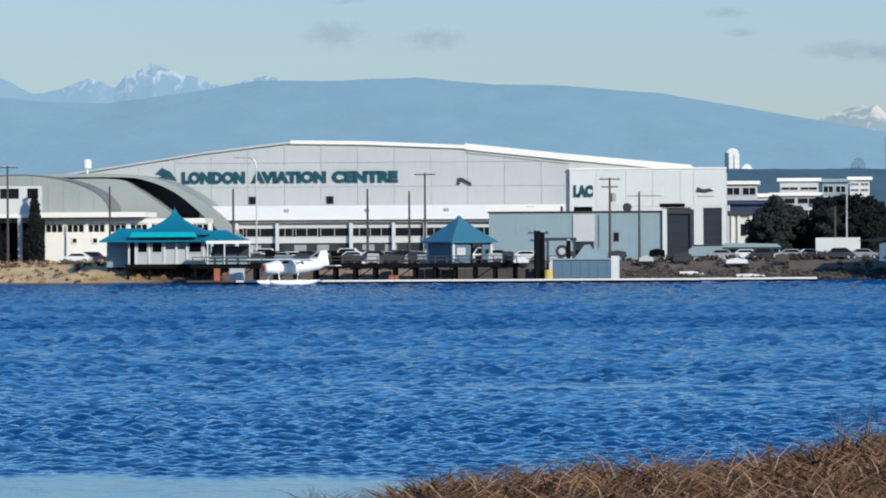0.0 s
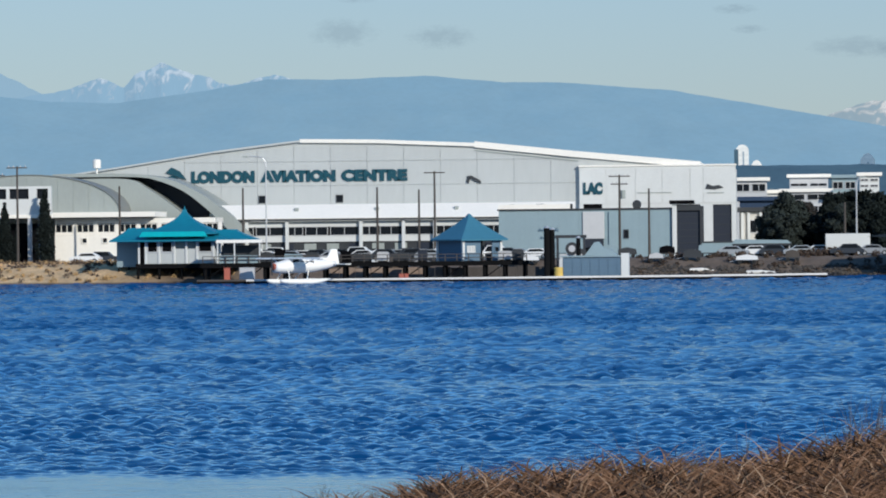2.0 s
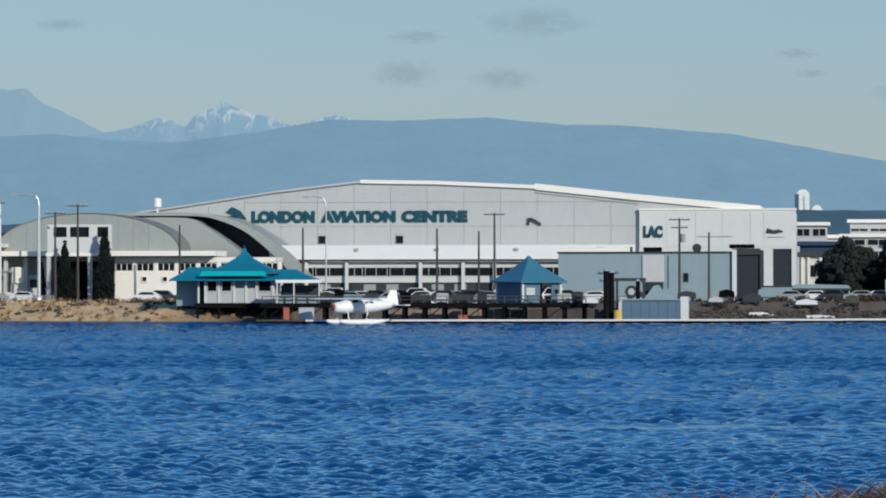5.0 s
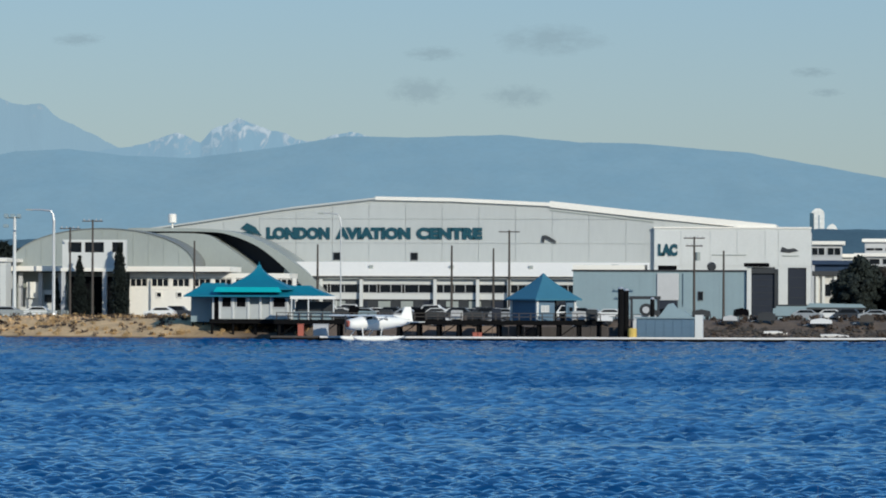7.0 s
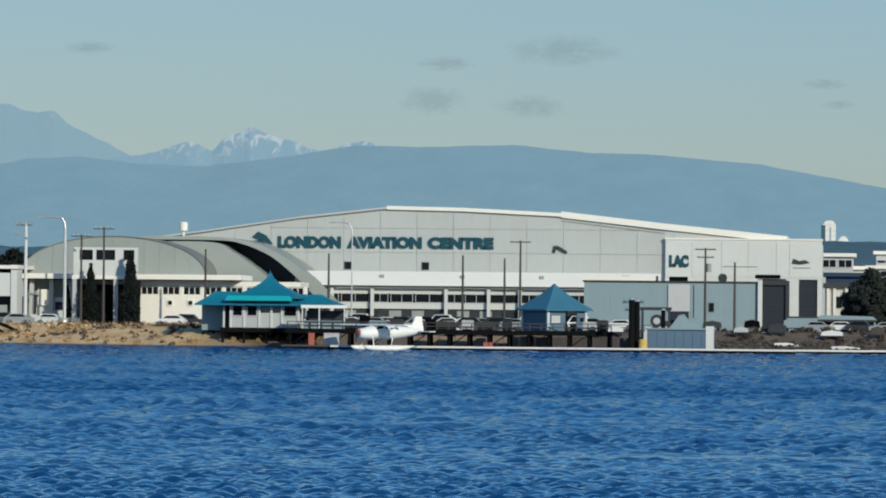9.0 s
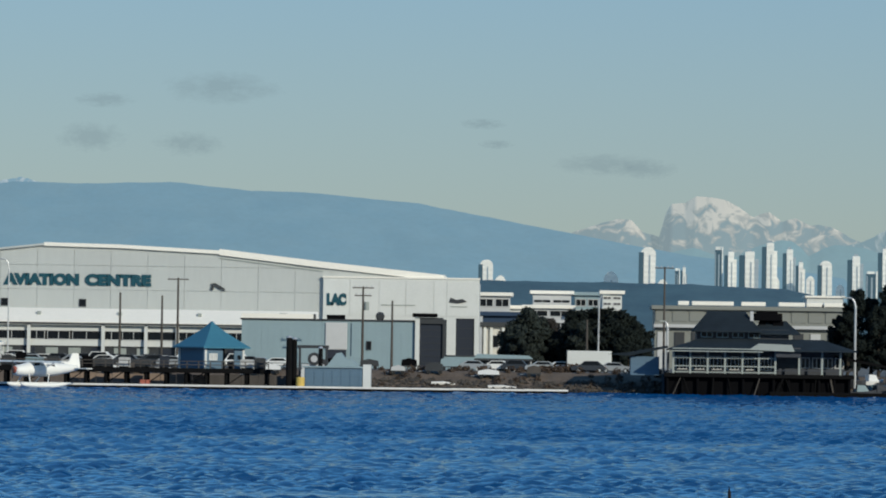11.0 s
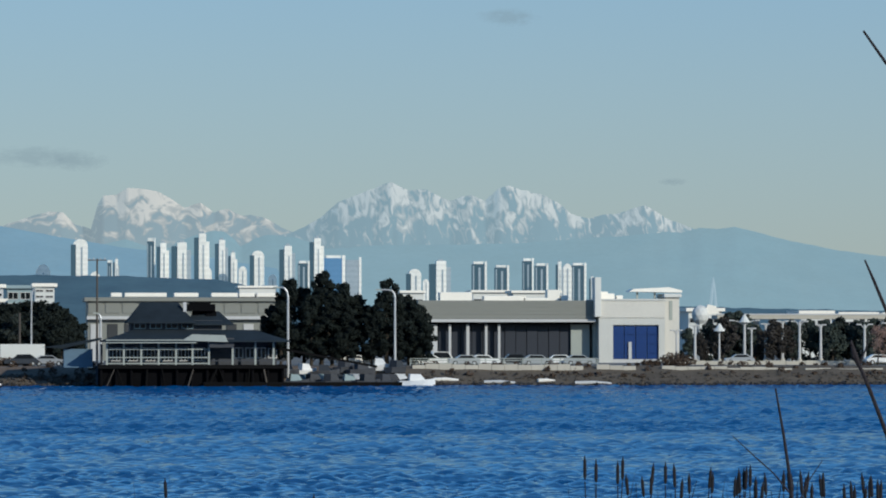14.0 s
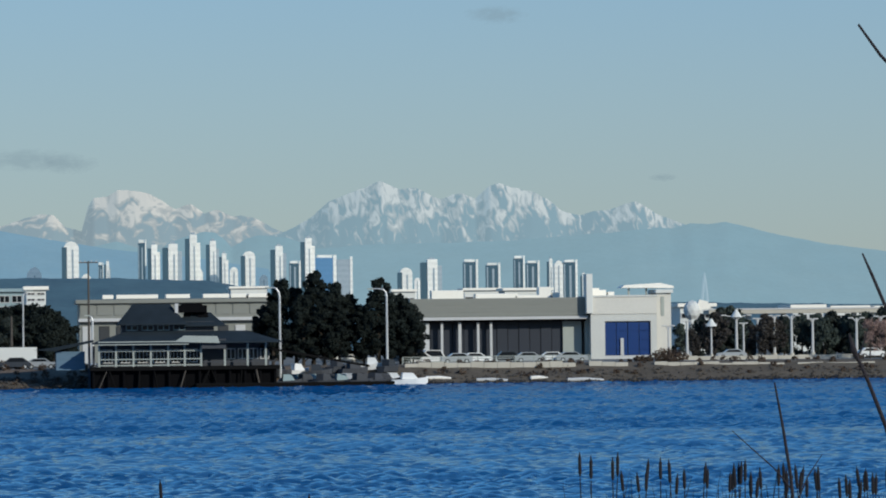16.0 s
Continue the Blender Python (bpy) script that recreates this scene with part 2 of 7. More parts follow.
def prism(outline, y0, y1):
    """An outline in x, z pushed from y0 to y1 (outline runs clockwise or not)."""
    bm = bmesh.new()
    a = [bm.verts.new((x, y0, z)) for x, z in outline]
    b = [bm.verts.new((x, y1, z)) for x, z in outline]
    n = len(a)
    bm.faces.new(a)
    bm.faces.new(b[::-1])
    for i in range(n):
        bm.faces.new((a[i], b[i], b[(i + 1) % n], a[(i + 1) % n]))
    bmesh.ops.recalc_face_normals(bm, faces=bm.faces[:])
    return bm


def add(bm, other):
    """Joins other into bm."""
    me = bpy.data.meshes.new("join")
    other.to_mesh(me)
    other.free()
    bm.from_mesh(me)
    bpy.data.meshes.remove(me)
    return bm


def hip(w, d, z0, z1, curve=0.0, top=0.15, over=0.0, ridge=0.0):
    """A hipped or swept roof over w by d, from z0 to z1, with a thin eave edge."""
    bm = bmesh.new()
    rings = []
    steps = 7
    for i in range(steps + 1):
        f = i / steps
        k = (1 - f) if not curve else (1 - f) ** (1 + curve)
        hw, hd = (w / 2 + over) * k + (top + ridge) * (1 - k), (d / 2 + over) * k + top * (1 - k)
        rings.append([bm.verts.new(v) for v in ((-hw, -hd, z0 + (z1 - z0) * f), (hw, -hd, z0 + (z1 - z0) * f), (hw, hd, z0 + (z1 - z0) * f), (-hw, hd, z0 + (z1 - z0) * f))])
    low = [bm.verts.new(v.co - Vector((0, 0, 0.18))) for v in rings[0]]
    allr = [low] + rings
    for a, b in zip(allr, allr[1:]):
        for k in range(4):
            bm.faces.new((a[k], a[(k + 1) % 4], b[(k + 1) % 4], b[k]))
    bm.faces.new(low[::-1])
    bm.faces.new(rings[-1])
    return bm


def noise2(x, y, s, seed=0.0):
    return noise.fractal(Vector((x / s, y / s, seed)), 1.0, 2.0, 4)


# ---- ground: near dike, river bed, far shore, one sheet to the horizon ----
def lerp_table(table, v):
    if v <= table[0][0]:
        return table[0][1]
    for (a, fa), (b, fb) in zip(table, table[1:]):
        if v <= b:
            f = (v - a) / (b - a)
            return fa + (fb - fa) * f
    return table[-1][1]


LEDGE = [(-14, 1.2), (-6.2, 2.2), (-5.3, 2.42), (-4.64, 2.5), (-4.26, 2.54), (-4.0, 2.68), (-3.75, 2.78), (-3.22, 2.81), (-2.35, 2.81), (-1.97, 2.86), (-1.36, 2.92), (-0.6, 2.92), (0.15, 3.02), (0.56, 3.13), (0.91, 3.15), (1.41, 3.21), (1.9, 3.26), (9, 3.0), (20, 2.6)]


def ground_height(x, y):
    if y > 560 and -122 < x < -60:
        # sandy point under the teal pavilion
        k = min(1.0, max(0.0, (x + 122) / 34)) * min(1.0, max(0.0, (-66 - x) / 8))
        y = y + 17 * k * max(0.0, min(1.0, (632 - y) / 20))
    if y < 12:
        return 3.9
    if y < 34:
        f = (y - 12) / 22
        return 3.9 + (lerp_table(LEDGE, x * 52 / max(y, 30)) - 0.5 - 3.9) * f
    if y < 49:
        f = (y - 34) / 15
        return lerp_table(LEDGE, x) - 0.5 + 0.5 * f + 0.12 * noise2(x, y, 3.0) + 0.1 * noise2(x, y, 0.9, 7.0)
    if y < 62:
        f = (y - 49) / 13
        return lerp_table(LEDGE, x) * (1 - f) - 1.5 * f + 0.1 * noise2(x, y, 3.0)
    if y < 600:
        return -1.6
    if y < 606:
        return -1.6 + 1.7 * (y - 600) / 6
    if y < 617:
        f = (y - 606) / 11
        return 0.1 + 2.5 * min(1, f * 1.15) + 0.35 * noise2(x, y, 5.0) * math.sin(math.pi * f)
    return 2.6


def build_ground():
    xs = sorted(set([i * 0.25 for i in range(-36, 25)] + [i * 1.0 for i in range(-24, 25)] + [i * 2.5 for i in range(-56, 57)] + [-5200, -2500, -1200, -600, -300, 300, 600, 1200, 2500, 5200]))
    ys = [-40, 0, 8, 12, 16, 20, 25, 30, 34] + [35 + i * 0.5 for i in range(54)] + [63, 80, 200, 400, 575, 580, 584, 586, 587.5, 589, 590.5, 592, 593.5, 595, 596.5, 598, 600, 603, 605, 606, 607, 608.5, 610, 611.5, 613, 614.5, 616, 617, 620, 640, 680, 760, 900, 1200, 1800, 2800, 4990]
    me = bpy.data.meshes.new("ground")
    verts = [(x, y, ground_height(x, y)) for y in ys for x in xs]
    w = len(xs)
    faces = [(j * w + i, j * w + i + 1, (j + 1) * w + i + 1, (j + 1) * w + i) for j in range(len(ys) - 1) for i in range(w - 1)]
    me.from_pydata(verts, [], faces)
    for p in me.polygons:
        p.use_smooth = True
    m = mat("earth_and_gravel", (0.2, 0.15, 0.11), 0.95, vary=0.5, scale=0.35, bump=0.6, fine=7)
    n, l = m.node_tree.nodes, m.node_tree.links
    geo, sep = n.new("ShaderNodeNewGeometry"), n.new("ShaderNodeSeparateXYZ")
    l.new(geo.outputs["Position"], sep.inputs[0])

    def step(axis, a, b):
        r = n.new("ShaderNodeMapRange")
        r.inputs["From Min"].default_value, r.inputs["From Max"].default_value = a, b
        l.new(sep.outputs[axis], r.inputs["Value"])
        return r.outputs[0]

    def mix(fac, c1, c2):
        q = n.new("ShaderNodeMix")
        q.data_type = "RGBA"
        l.new(fac, q.inputs[0])
        for s, c in ((6, c1), (7, c2)):
            if isinstance(c, tuple):
                q.inputs[s].default_value = (*c, 1)
            else:
                l.new(c, q.inputs[s])
        return q.outputs[2]
    # tan sand by the terminal, brown scrub earth along the rest, gravel inland, dry turf on the dike
    shore = mix(step(0, 40, 62), mix(step(0, -92, -80), (0.62, 0.42, 0.22), (0.135, 0.1, 0.073)), (0.1, 0.08, 0.058))
    inland = mix(step(1, 617, 622), shore, (0.15, 0.145, 0.135))
    wet = mix(step(2, 0.02, 0.3), (0.035, 0.03, 0.026), inland)
    whole = mix(step(1, 300, 310), (0.06, 0.036, 0.022), wet)
    scale = next(q for q in n if q.type == "VECT_MATH")
    l.new(whole, scale.inputs[0])
    me.materials.append(m)
    ob = tagged(new("ground", me), "earth banks, gravel flats and dry turf beside the river", "ground", kind="structure")
    return ob


build_ground()


# ---- water: wind-ruffled river with real waves ----
def build_water():
    rng = np.random.RandomState(4)
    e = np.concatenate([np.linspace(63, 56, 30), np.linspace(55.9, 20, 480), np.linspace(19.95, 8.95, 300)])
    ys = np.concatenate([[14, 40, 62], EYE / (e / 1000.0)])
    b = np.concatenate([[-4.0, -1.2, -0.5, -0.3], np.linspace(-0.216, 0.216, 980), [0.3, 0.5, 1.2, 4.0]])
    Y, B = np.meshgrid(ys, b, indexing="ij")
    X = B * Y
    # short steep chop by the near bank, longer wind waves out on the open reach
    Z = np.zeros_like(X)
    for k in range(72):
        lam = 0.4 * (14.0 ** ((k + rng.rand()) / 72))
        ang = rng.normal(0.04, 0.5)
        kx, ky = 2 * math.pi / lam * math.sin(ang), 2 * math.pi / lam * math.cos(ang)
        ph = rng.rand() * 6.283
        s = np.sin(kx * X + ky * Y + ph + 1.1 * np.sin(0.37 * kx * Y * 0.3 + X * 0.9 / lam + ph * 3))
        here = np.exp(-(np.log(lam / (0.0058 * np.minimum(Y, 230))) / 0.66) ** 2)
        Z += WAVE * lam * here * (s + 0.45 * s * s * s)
    gust = 0.9 + 0.18 * np.sin(X * 0.021 + 1.3 * np.sin(Y * 0.013)) * np.sin(Y * 0.017 + 0.6) + 0.2 * np.sin(Y * 0.11 + 0.8 * np.sin(X * 0.05))
    calm = 1 / (1 + np.exp(-(Y - 105.5 - 2.0 * np.sin(X * 0.25) - 0.9 * np.sin(X * 1.1 + 1) - 0.22 * (X + 12)) / 0.7))
    slick = 1 - 0.8 * np.exp(-((Y - 171 - 0.06 * X - 3 * np.sin(X * 0.09)) / 2.0) ** 2) / (1 + np.exp(-(X + 14) / 1.5)) / (1 + np.exp((X - 6) / 1.5))
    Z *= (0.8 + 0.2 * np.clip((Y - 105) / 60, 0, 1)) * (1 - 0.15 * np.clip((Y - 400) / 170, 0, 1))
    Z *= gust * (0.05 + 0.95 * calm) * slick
    h, w = Y.shape
    co = np.stack([X, Y, Z], -1).reshape(-1, 3).astype(np.float32)
    idx = np.arange(h * w).reshape(h, w)
    quads = np.stack([idx[:-1, :-1], idx[:-1, 1:], idx[1:, 1:], idx[1:, :-1]], -1).reshape(-1, 4)
    me = bpy.data.meshes.new("water")
    me.vertices.add(len(co))
    me.vertices.foreach_set("co", co.ravel())
    me.loops.add(quads.size)
    me.loops.foreach_set("vertex_index", quads.ravel().astype(np.int32))
    me.polygons.add(len(quads))
    me.polygons.foreach_set("loop_start", np.arange(0, quads.size, 4, dtype=np.int32))
    me.polygons.foreach_set("use_smooth", np.ones(len(quads), dtype=bool))
    me.update(calc_edges=True)
    m = bpy.data.materials.new("river_water")
    m.use_nodes = True
    n, l = m.node_tree.nodes, m.node_tree.links
    n.remove(n["Principled BSDF"])
    # deep blue body under a blue-tinted mirror that strengthens towards the grazing angle
    tc, mp, nz, bn = n.new("ShaderNodeTexCoord"), n.new("ShaderNodeMapping"), n.new("ShaderNodeTexNoise"), n.new("ShaderNodeBump")
    mp.inputs["Scale"].default_value = (0.55, 0.3, 1)
    nz.inputs["Scale"].default_value, nz.inputs["Detail"].default_value, nz.inputs["Roughness"].default_value = 1.0, 6, 0.62
    bn.inputs["Strength"].default_value, bn.inputs["Distance"].default_value = 0.3, 0.12
    l.new(tc.outputs["Object"], mp.inputs[0])
    l.new(mp.outputs[0], nz.inputs["Vector"])
    l.new(nz.outputs["Fac"], bn.inputs["Height"])
    big, body = n.new("ShaderNodeTexNoise"), n.new("ShaderNodeMix")
    big.inputs["Scale"].default_value, big.inputs["Detail"].default_value = 0.03, 3
    body.data_type = "RGBA"
    body.inputs[6].default_value, body.inputs[7].default_value = BODY
    l.new(tc.outputs["Object"], big.inputs["Vector"])
    df, gl, mx, fr = n.new("ShaderNodeBsdfDiffuse"), n.new("ShaderNodeBsdfGlossy"), n.new("ShaderNodeMixShader"), n.new("ShaderNodeFresnel")
    fr.inputs["IOR"].default_value = 1.333
    gl.inputs["Roughness"].default_value = 0.04
    # blue put into the mirror colour so reflections come out bluer
    gl.inputs["Color"].default_value = (0.74, 0.91, 1.0, 1)
    l.new(body.outputs[2], df.inputs["Color"])
    for q in (gl, fr):
        l.new(bn.outputs[0], q.inputs["Normal"])
    # the ruffled open reach turns its steep wave fronts to the bank and mirrors less than the calm shallows
    geo, sep, calmer, share_of = n.new("ShaderNodeNewGeometry"), n.new("ShaderNodeSeparateXYZ"), n.new("ShaderNodeValToRGB"), n.new("ShaderNodeMath")
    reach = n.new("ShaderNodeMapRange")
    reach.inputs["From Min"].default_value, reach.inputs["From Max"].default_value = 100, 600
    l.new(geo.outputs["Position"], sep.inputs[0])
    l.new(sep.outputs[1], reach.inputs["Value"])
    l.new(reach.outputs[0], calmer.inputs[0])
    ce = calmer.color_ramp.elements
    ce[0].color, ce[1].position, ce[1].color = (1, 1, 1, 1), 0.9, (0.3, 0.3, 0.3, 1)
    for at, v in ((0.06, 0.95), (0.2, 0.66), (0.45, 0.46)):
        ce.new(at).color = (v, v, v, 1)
    # body colour turns paler with distance, plus slow patchy noise
    far_tone = n.new("ShaderNodeMath")
    far_tone.operation = "MULTIPLY_ADD"
    far_tone.inputs[1].default_value = 0.35
    l.new(big.outputs["Fac"], far_tone.inputs[0])
    l.new(reach.outputs[0], far_tone.inputs[2])
    l.new(far_tone.outputs[0], body.inputs[0])
    share_of.operation = "MULTIPLY"
    l.new(fr.outputs[0], share_of.inputs[0])
    l.new(calmer.outputs[0], share_of.inputs[1])
    l.new(share_of.outputs[0], mx.inputs[0])
    l.new(df.outputs[0], mx.inputs[1])
    l.new(gl.outputs[0], mx.inputs[2])
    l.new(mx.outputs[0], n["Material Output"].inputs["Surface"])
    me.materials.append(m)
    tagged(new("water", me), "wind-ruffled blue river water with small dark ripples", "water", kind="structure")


WAVE = 0.0152
BODY = ((0.003, 0.042, 0.136, 1), (0.007, 0.088, 0.254, 1))
build_water()


# ---- far backdrop: mountains and woods ----
def range_mesh(name, ridge, y, depth, foot, rough, seed, material, label, step=1.0, rows=26):
    """A mountain range as relief, from its ridge line down towards the eye. ridge: bearing, elevation."""
    b0, b1 = ridge[0][0], ridge[-1][0]
    cols = int((b1 - b0) / step) + 1
    verts, faces = [], []
    for j in range(rows + 1):
        f = j / rows
        for i in range(cols):
            b = b0 + i * step
            yy = y - depth * f
            top = lerp_table(ridge, b)
            jag = rough * (noise.fractal(Vector((b * 0.16, seed, 0)), 0.8, 2.1, 5)) * min(1, (b - b0) / 8, (b1 - b) / 8)
            zt = ez(top + jag * (1 - f) ** 5, y)
            zb = ez(foot, y - depth)
            spur = noise.ridged_multi_fractal(Vector((b * 0.13, f * 3.2, seed + 3)), 0.9, 2.1, 5, 0.9, 2.0)
            z = zb + (zt - zb) * (1 - f) ** 1.15 + rough * 5.0 * (spur - 1.0) * math.sin(math.pi * min(1, f * 1.05)) * (zt - zb) / 160
            verts.append((b * y / 1000 * (yy / y), yy + 30 * rough * (spur - 1) * math.sin(math.pi * f), z))
    for j in range(rows):
        for i in range(cols - 1):
            a = j * cols + i
            faces.append((a, a + cols, a + cols + 1, a + 1))
    me = bpy.data.meshes.new(name)
    me.from_pydata(verts, [], faces)
    for p in me.polygons:
        p.use_smooth = rough < 0.5
    me.materials.append(material)
    return tagged(new(name, me), label, "mountain", kind="structure")


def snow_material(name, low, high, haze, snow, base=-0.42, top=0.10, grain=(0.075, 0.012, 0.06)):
    """Snow above a ragged line, bare forest below; the blue haze of distance is put in as emission."""
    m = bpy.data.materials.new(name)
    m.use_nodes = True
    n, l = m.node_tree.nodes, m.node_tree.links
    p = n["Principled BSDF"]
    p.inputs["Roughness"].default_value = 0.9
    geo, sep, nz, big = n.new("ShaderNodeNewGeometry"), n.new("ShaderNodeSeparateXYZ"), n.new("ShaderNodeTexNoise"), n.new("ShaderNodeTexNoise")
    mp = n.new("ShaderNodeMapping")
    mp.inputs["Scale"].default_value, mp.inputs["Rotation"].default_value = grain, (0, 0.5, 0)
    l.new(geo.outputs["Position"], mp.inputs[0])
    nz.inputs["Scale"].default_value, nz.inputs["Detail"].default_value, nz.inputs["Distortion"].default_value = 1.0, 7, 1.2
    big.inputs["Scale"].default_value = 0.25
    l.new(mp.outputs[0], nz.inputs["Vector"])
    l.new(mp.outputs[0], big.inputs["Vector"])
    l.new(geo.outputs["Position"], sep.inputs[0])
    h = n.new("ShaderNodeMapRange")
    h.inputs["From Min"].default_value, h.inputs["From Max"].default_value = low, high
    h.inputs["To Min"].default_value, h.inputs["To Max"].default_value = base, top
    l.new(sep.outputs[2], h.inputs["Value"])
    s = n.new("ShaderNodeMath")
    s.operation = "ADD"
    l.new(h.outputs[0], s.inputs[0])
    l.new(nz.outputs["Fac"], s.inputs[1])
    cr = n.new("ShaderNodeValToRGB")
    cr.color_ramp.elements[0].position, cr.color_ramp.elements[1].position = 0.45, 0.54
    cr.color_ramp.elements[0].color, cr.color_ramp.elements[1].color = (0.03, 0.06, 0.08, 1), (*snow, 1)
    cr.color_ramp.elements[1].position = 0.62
    # mid stop paints greyed shading into the snow
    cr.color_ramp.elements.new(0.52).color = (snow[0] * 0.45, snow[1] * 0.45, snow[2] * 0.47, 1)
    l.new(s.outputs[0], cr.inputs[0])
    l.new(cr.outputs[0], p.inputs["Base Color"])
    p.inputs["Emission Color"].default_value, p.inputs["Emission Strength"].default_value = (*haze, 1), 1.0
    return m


# haze tones are emission; the massif's snow is tinted warm as if sunlit
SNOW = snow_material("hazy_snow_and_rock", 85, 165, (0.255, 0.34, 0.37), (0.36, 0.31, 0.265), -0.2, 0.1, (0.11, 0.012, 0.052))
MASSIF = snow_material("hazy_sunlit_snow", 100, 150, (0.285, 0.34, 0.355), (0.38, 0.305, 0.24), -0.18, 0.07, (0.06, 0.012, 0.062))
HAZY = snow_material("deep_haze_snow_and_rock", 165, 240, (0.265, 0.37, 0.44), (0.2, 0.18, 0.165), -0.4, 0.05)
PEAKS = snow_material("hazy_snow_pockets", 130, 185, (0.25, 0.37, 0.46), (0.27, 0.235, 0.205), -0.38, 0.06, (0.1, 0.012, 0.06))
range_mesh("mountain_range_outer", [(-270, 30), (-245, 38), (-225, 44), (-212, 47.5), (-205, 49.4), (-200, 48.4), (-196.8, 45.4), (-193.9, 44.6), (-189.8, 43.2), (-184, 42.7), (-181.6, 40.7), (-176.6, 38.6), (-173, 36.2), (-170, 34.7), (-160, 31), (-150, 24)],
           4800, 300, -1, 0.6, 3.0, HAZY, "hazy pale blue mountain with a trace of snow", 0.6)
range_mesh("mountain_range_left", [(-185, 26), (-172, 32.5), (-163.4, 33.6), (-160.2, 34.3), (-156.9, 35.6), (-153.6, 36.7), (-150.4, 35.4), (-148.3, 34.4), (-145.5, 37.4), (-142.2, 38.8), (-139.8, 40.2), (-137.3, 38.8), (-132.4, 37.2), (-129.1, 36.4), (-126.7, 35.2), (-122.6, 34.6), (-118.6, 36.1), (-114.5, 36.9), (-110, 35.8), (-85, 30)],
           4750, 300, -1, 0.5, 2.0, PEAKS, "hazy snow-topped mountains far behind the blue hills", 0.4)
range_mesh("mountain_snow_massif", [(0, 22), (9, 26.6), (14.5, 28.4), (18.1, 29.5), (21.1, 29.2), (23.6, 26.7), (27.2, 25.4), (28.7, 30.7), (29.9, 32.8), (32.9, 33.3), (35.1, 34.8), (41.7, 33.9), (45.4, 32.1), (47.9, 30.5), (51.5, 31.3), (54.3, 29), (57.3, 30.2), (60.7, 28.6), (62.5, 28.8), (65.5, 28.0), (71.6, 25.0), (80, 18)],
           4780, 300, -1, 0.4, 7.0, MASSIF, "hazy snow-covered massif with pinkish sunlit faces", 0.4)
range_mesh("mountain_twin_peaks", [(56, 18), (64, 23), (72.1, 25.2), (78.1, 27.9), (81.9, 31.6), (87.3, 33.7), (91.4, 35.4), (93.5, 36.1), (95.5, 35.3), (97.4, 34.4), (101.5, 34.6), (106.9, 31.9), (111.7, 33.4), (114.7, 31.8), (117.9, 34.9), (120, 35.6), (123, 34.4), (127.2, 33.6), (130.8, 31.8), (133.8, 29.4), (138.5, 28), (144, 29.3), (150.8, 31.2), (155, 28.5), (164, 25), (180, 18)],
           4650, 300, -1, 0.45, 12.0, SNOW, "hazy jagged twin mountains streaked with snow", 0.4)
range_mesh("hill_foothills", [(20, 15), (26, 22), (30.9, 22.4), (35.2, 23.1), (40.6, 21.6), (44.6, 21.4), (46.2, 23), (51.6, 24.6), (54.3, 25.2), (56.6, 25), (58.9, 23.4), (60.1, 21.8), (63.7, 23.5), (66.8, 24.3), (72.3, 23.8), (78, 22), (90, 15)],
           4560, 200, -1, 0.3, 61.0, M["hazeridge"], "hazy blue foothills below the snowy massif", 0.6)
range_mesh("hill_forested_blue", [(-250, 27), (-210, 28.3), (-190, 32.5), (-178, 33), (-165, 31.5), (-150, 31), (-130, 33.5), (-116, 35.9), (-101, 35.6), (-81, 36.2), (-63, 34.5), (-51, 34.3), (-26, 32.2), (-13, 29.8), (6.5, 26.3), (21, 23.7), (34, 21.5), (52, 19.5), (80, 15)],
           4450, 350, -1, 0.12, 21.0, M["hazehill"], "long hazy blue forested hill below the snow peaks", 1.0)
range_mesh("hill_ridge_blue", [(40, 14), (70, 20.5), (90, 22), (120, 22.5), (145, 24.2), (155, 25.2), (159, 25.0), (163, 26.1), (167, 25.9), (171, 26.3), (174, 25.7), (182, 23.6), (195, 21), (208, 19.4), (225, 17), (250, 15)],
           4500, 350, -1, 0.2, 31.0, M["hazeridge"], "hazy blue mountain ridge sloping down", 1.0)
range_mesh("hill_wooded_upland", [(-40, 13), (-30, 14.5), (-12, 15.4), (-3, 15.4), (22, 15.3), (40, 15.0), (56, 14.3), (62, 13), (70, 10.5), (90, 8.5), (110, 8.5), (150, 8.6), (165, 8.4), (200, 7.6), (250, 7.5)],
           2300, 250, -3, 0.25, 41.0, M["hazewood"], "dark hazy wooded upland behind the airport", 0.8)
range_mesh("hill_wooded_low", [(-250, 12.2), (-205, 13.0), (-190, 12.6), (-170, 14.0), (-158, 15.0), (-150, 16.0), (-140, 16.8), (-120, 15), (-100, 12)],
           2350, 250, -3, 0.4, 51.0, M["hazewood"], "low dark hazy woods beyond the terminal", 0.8)


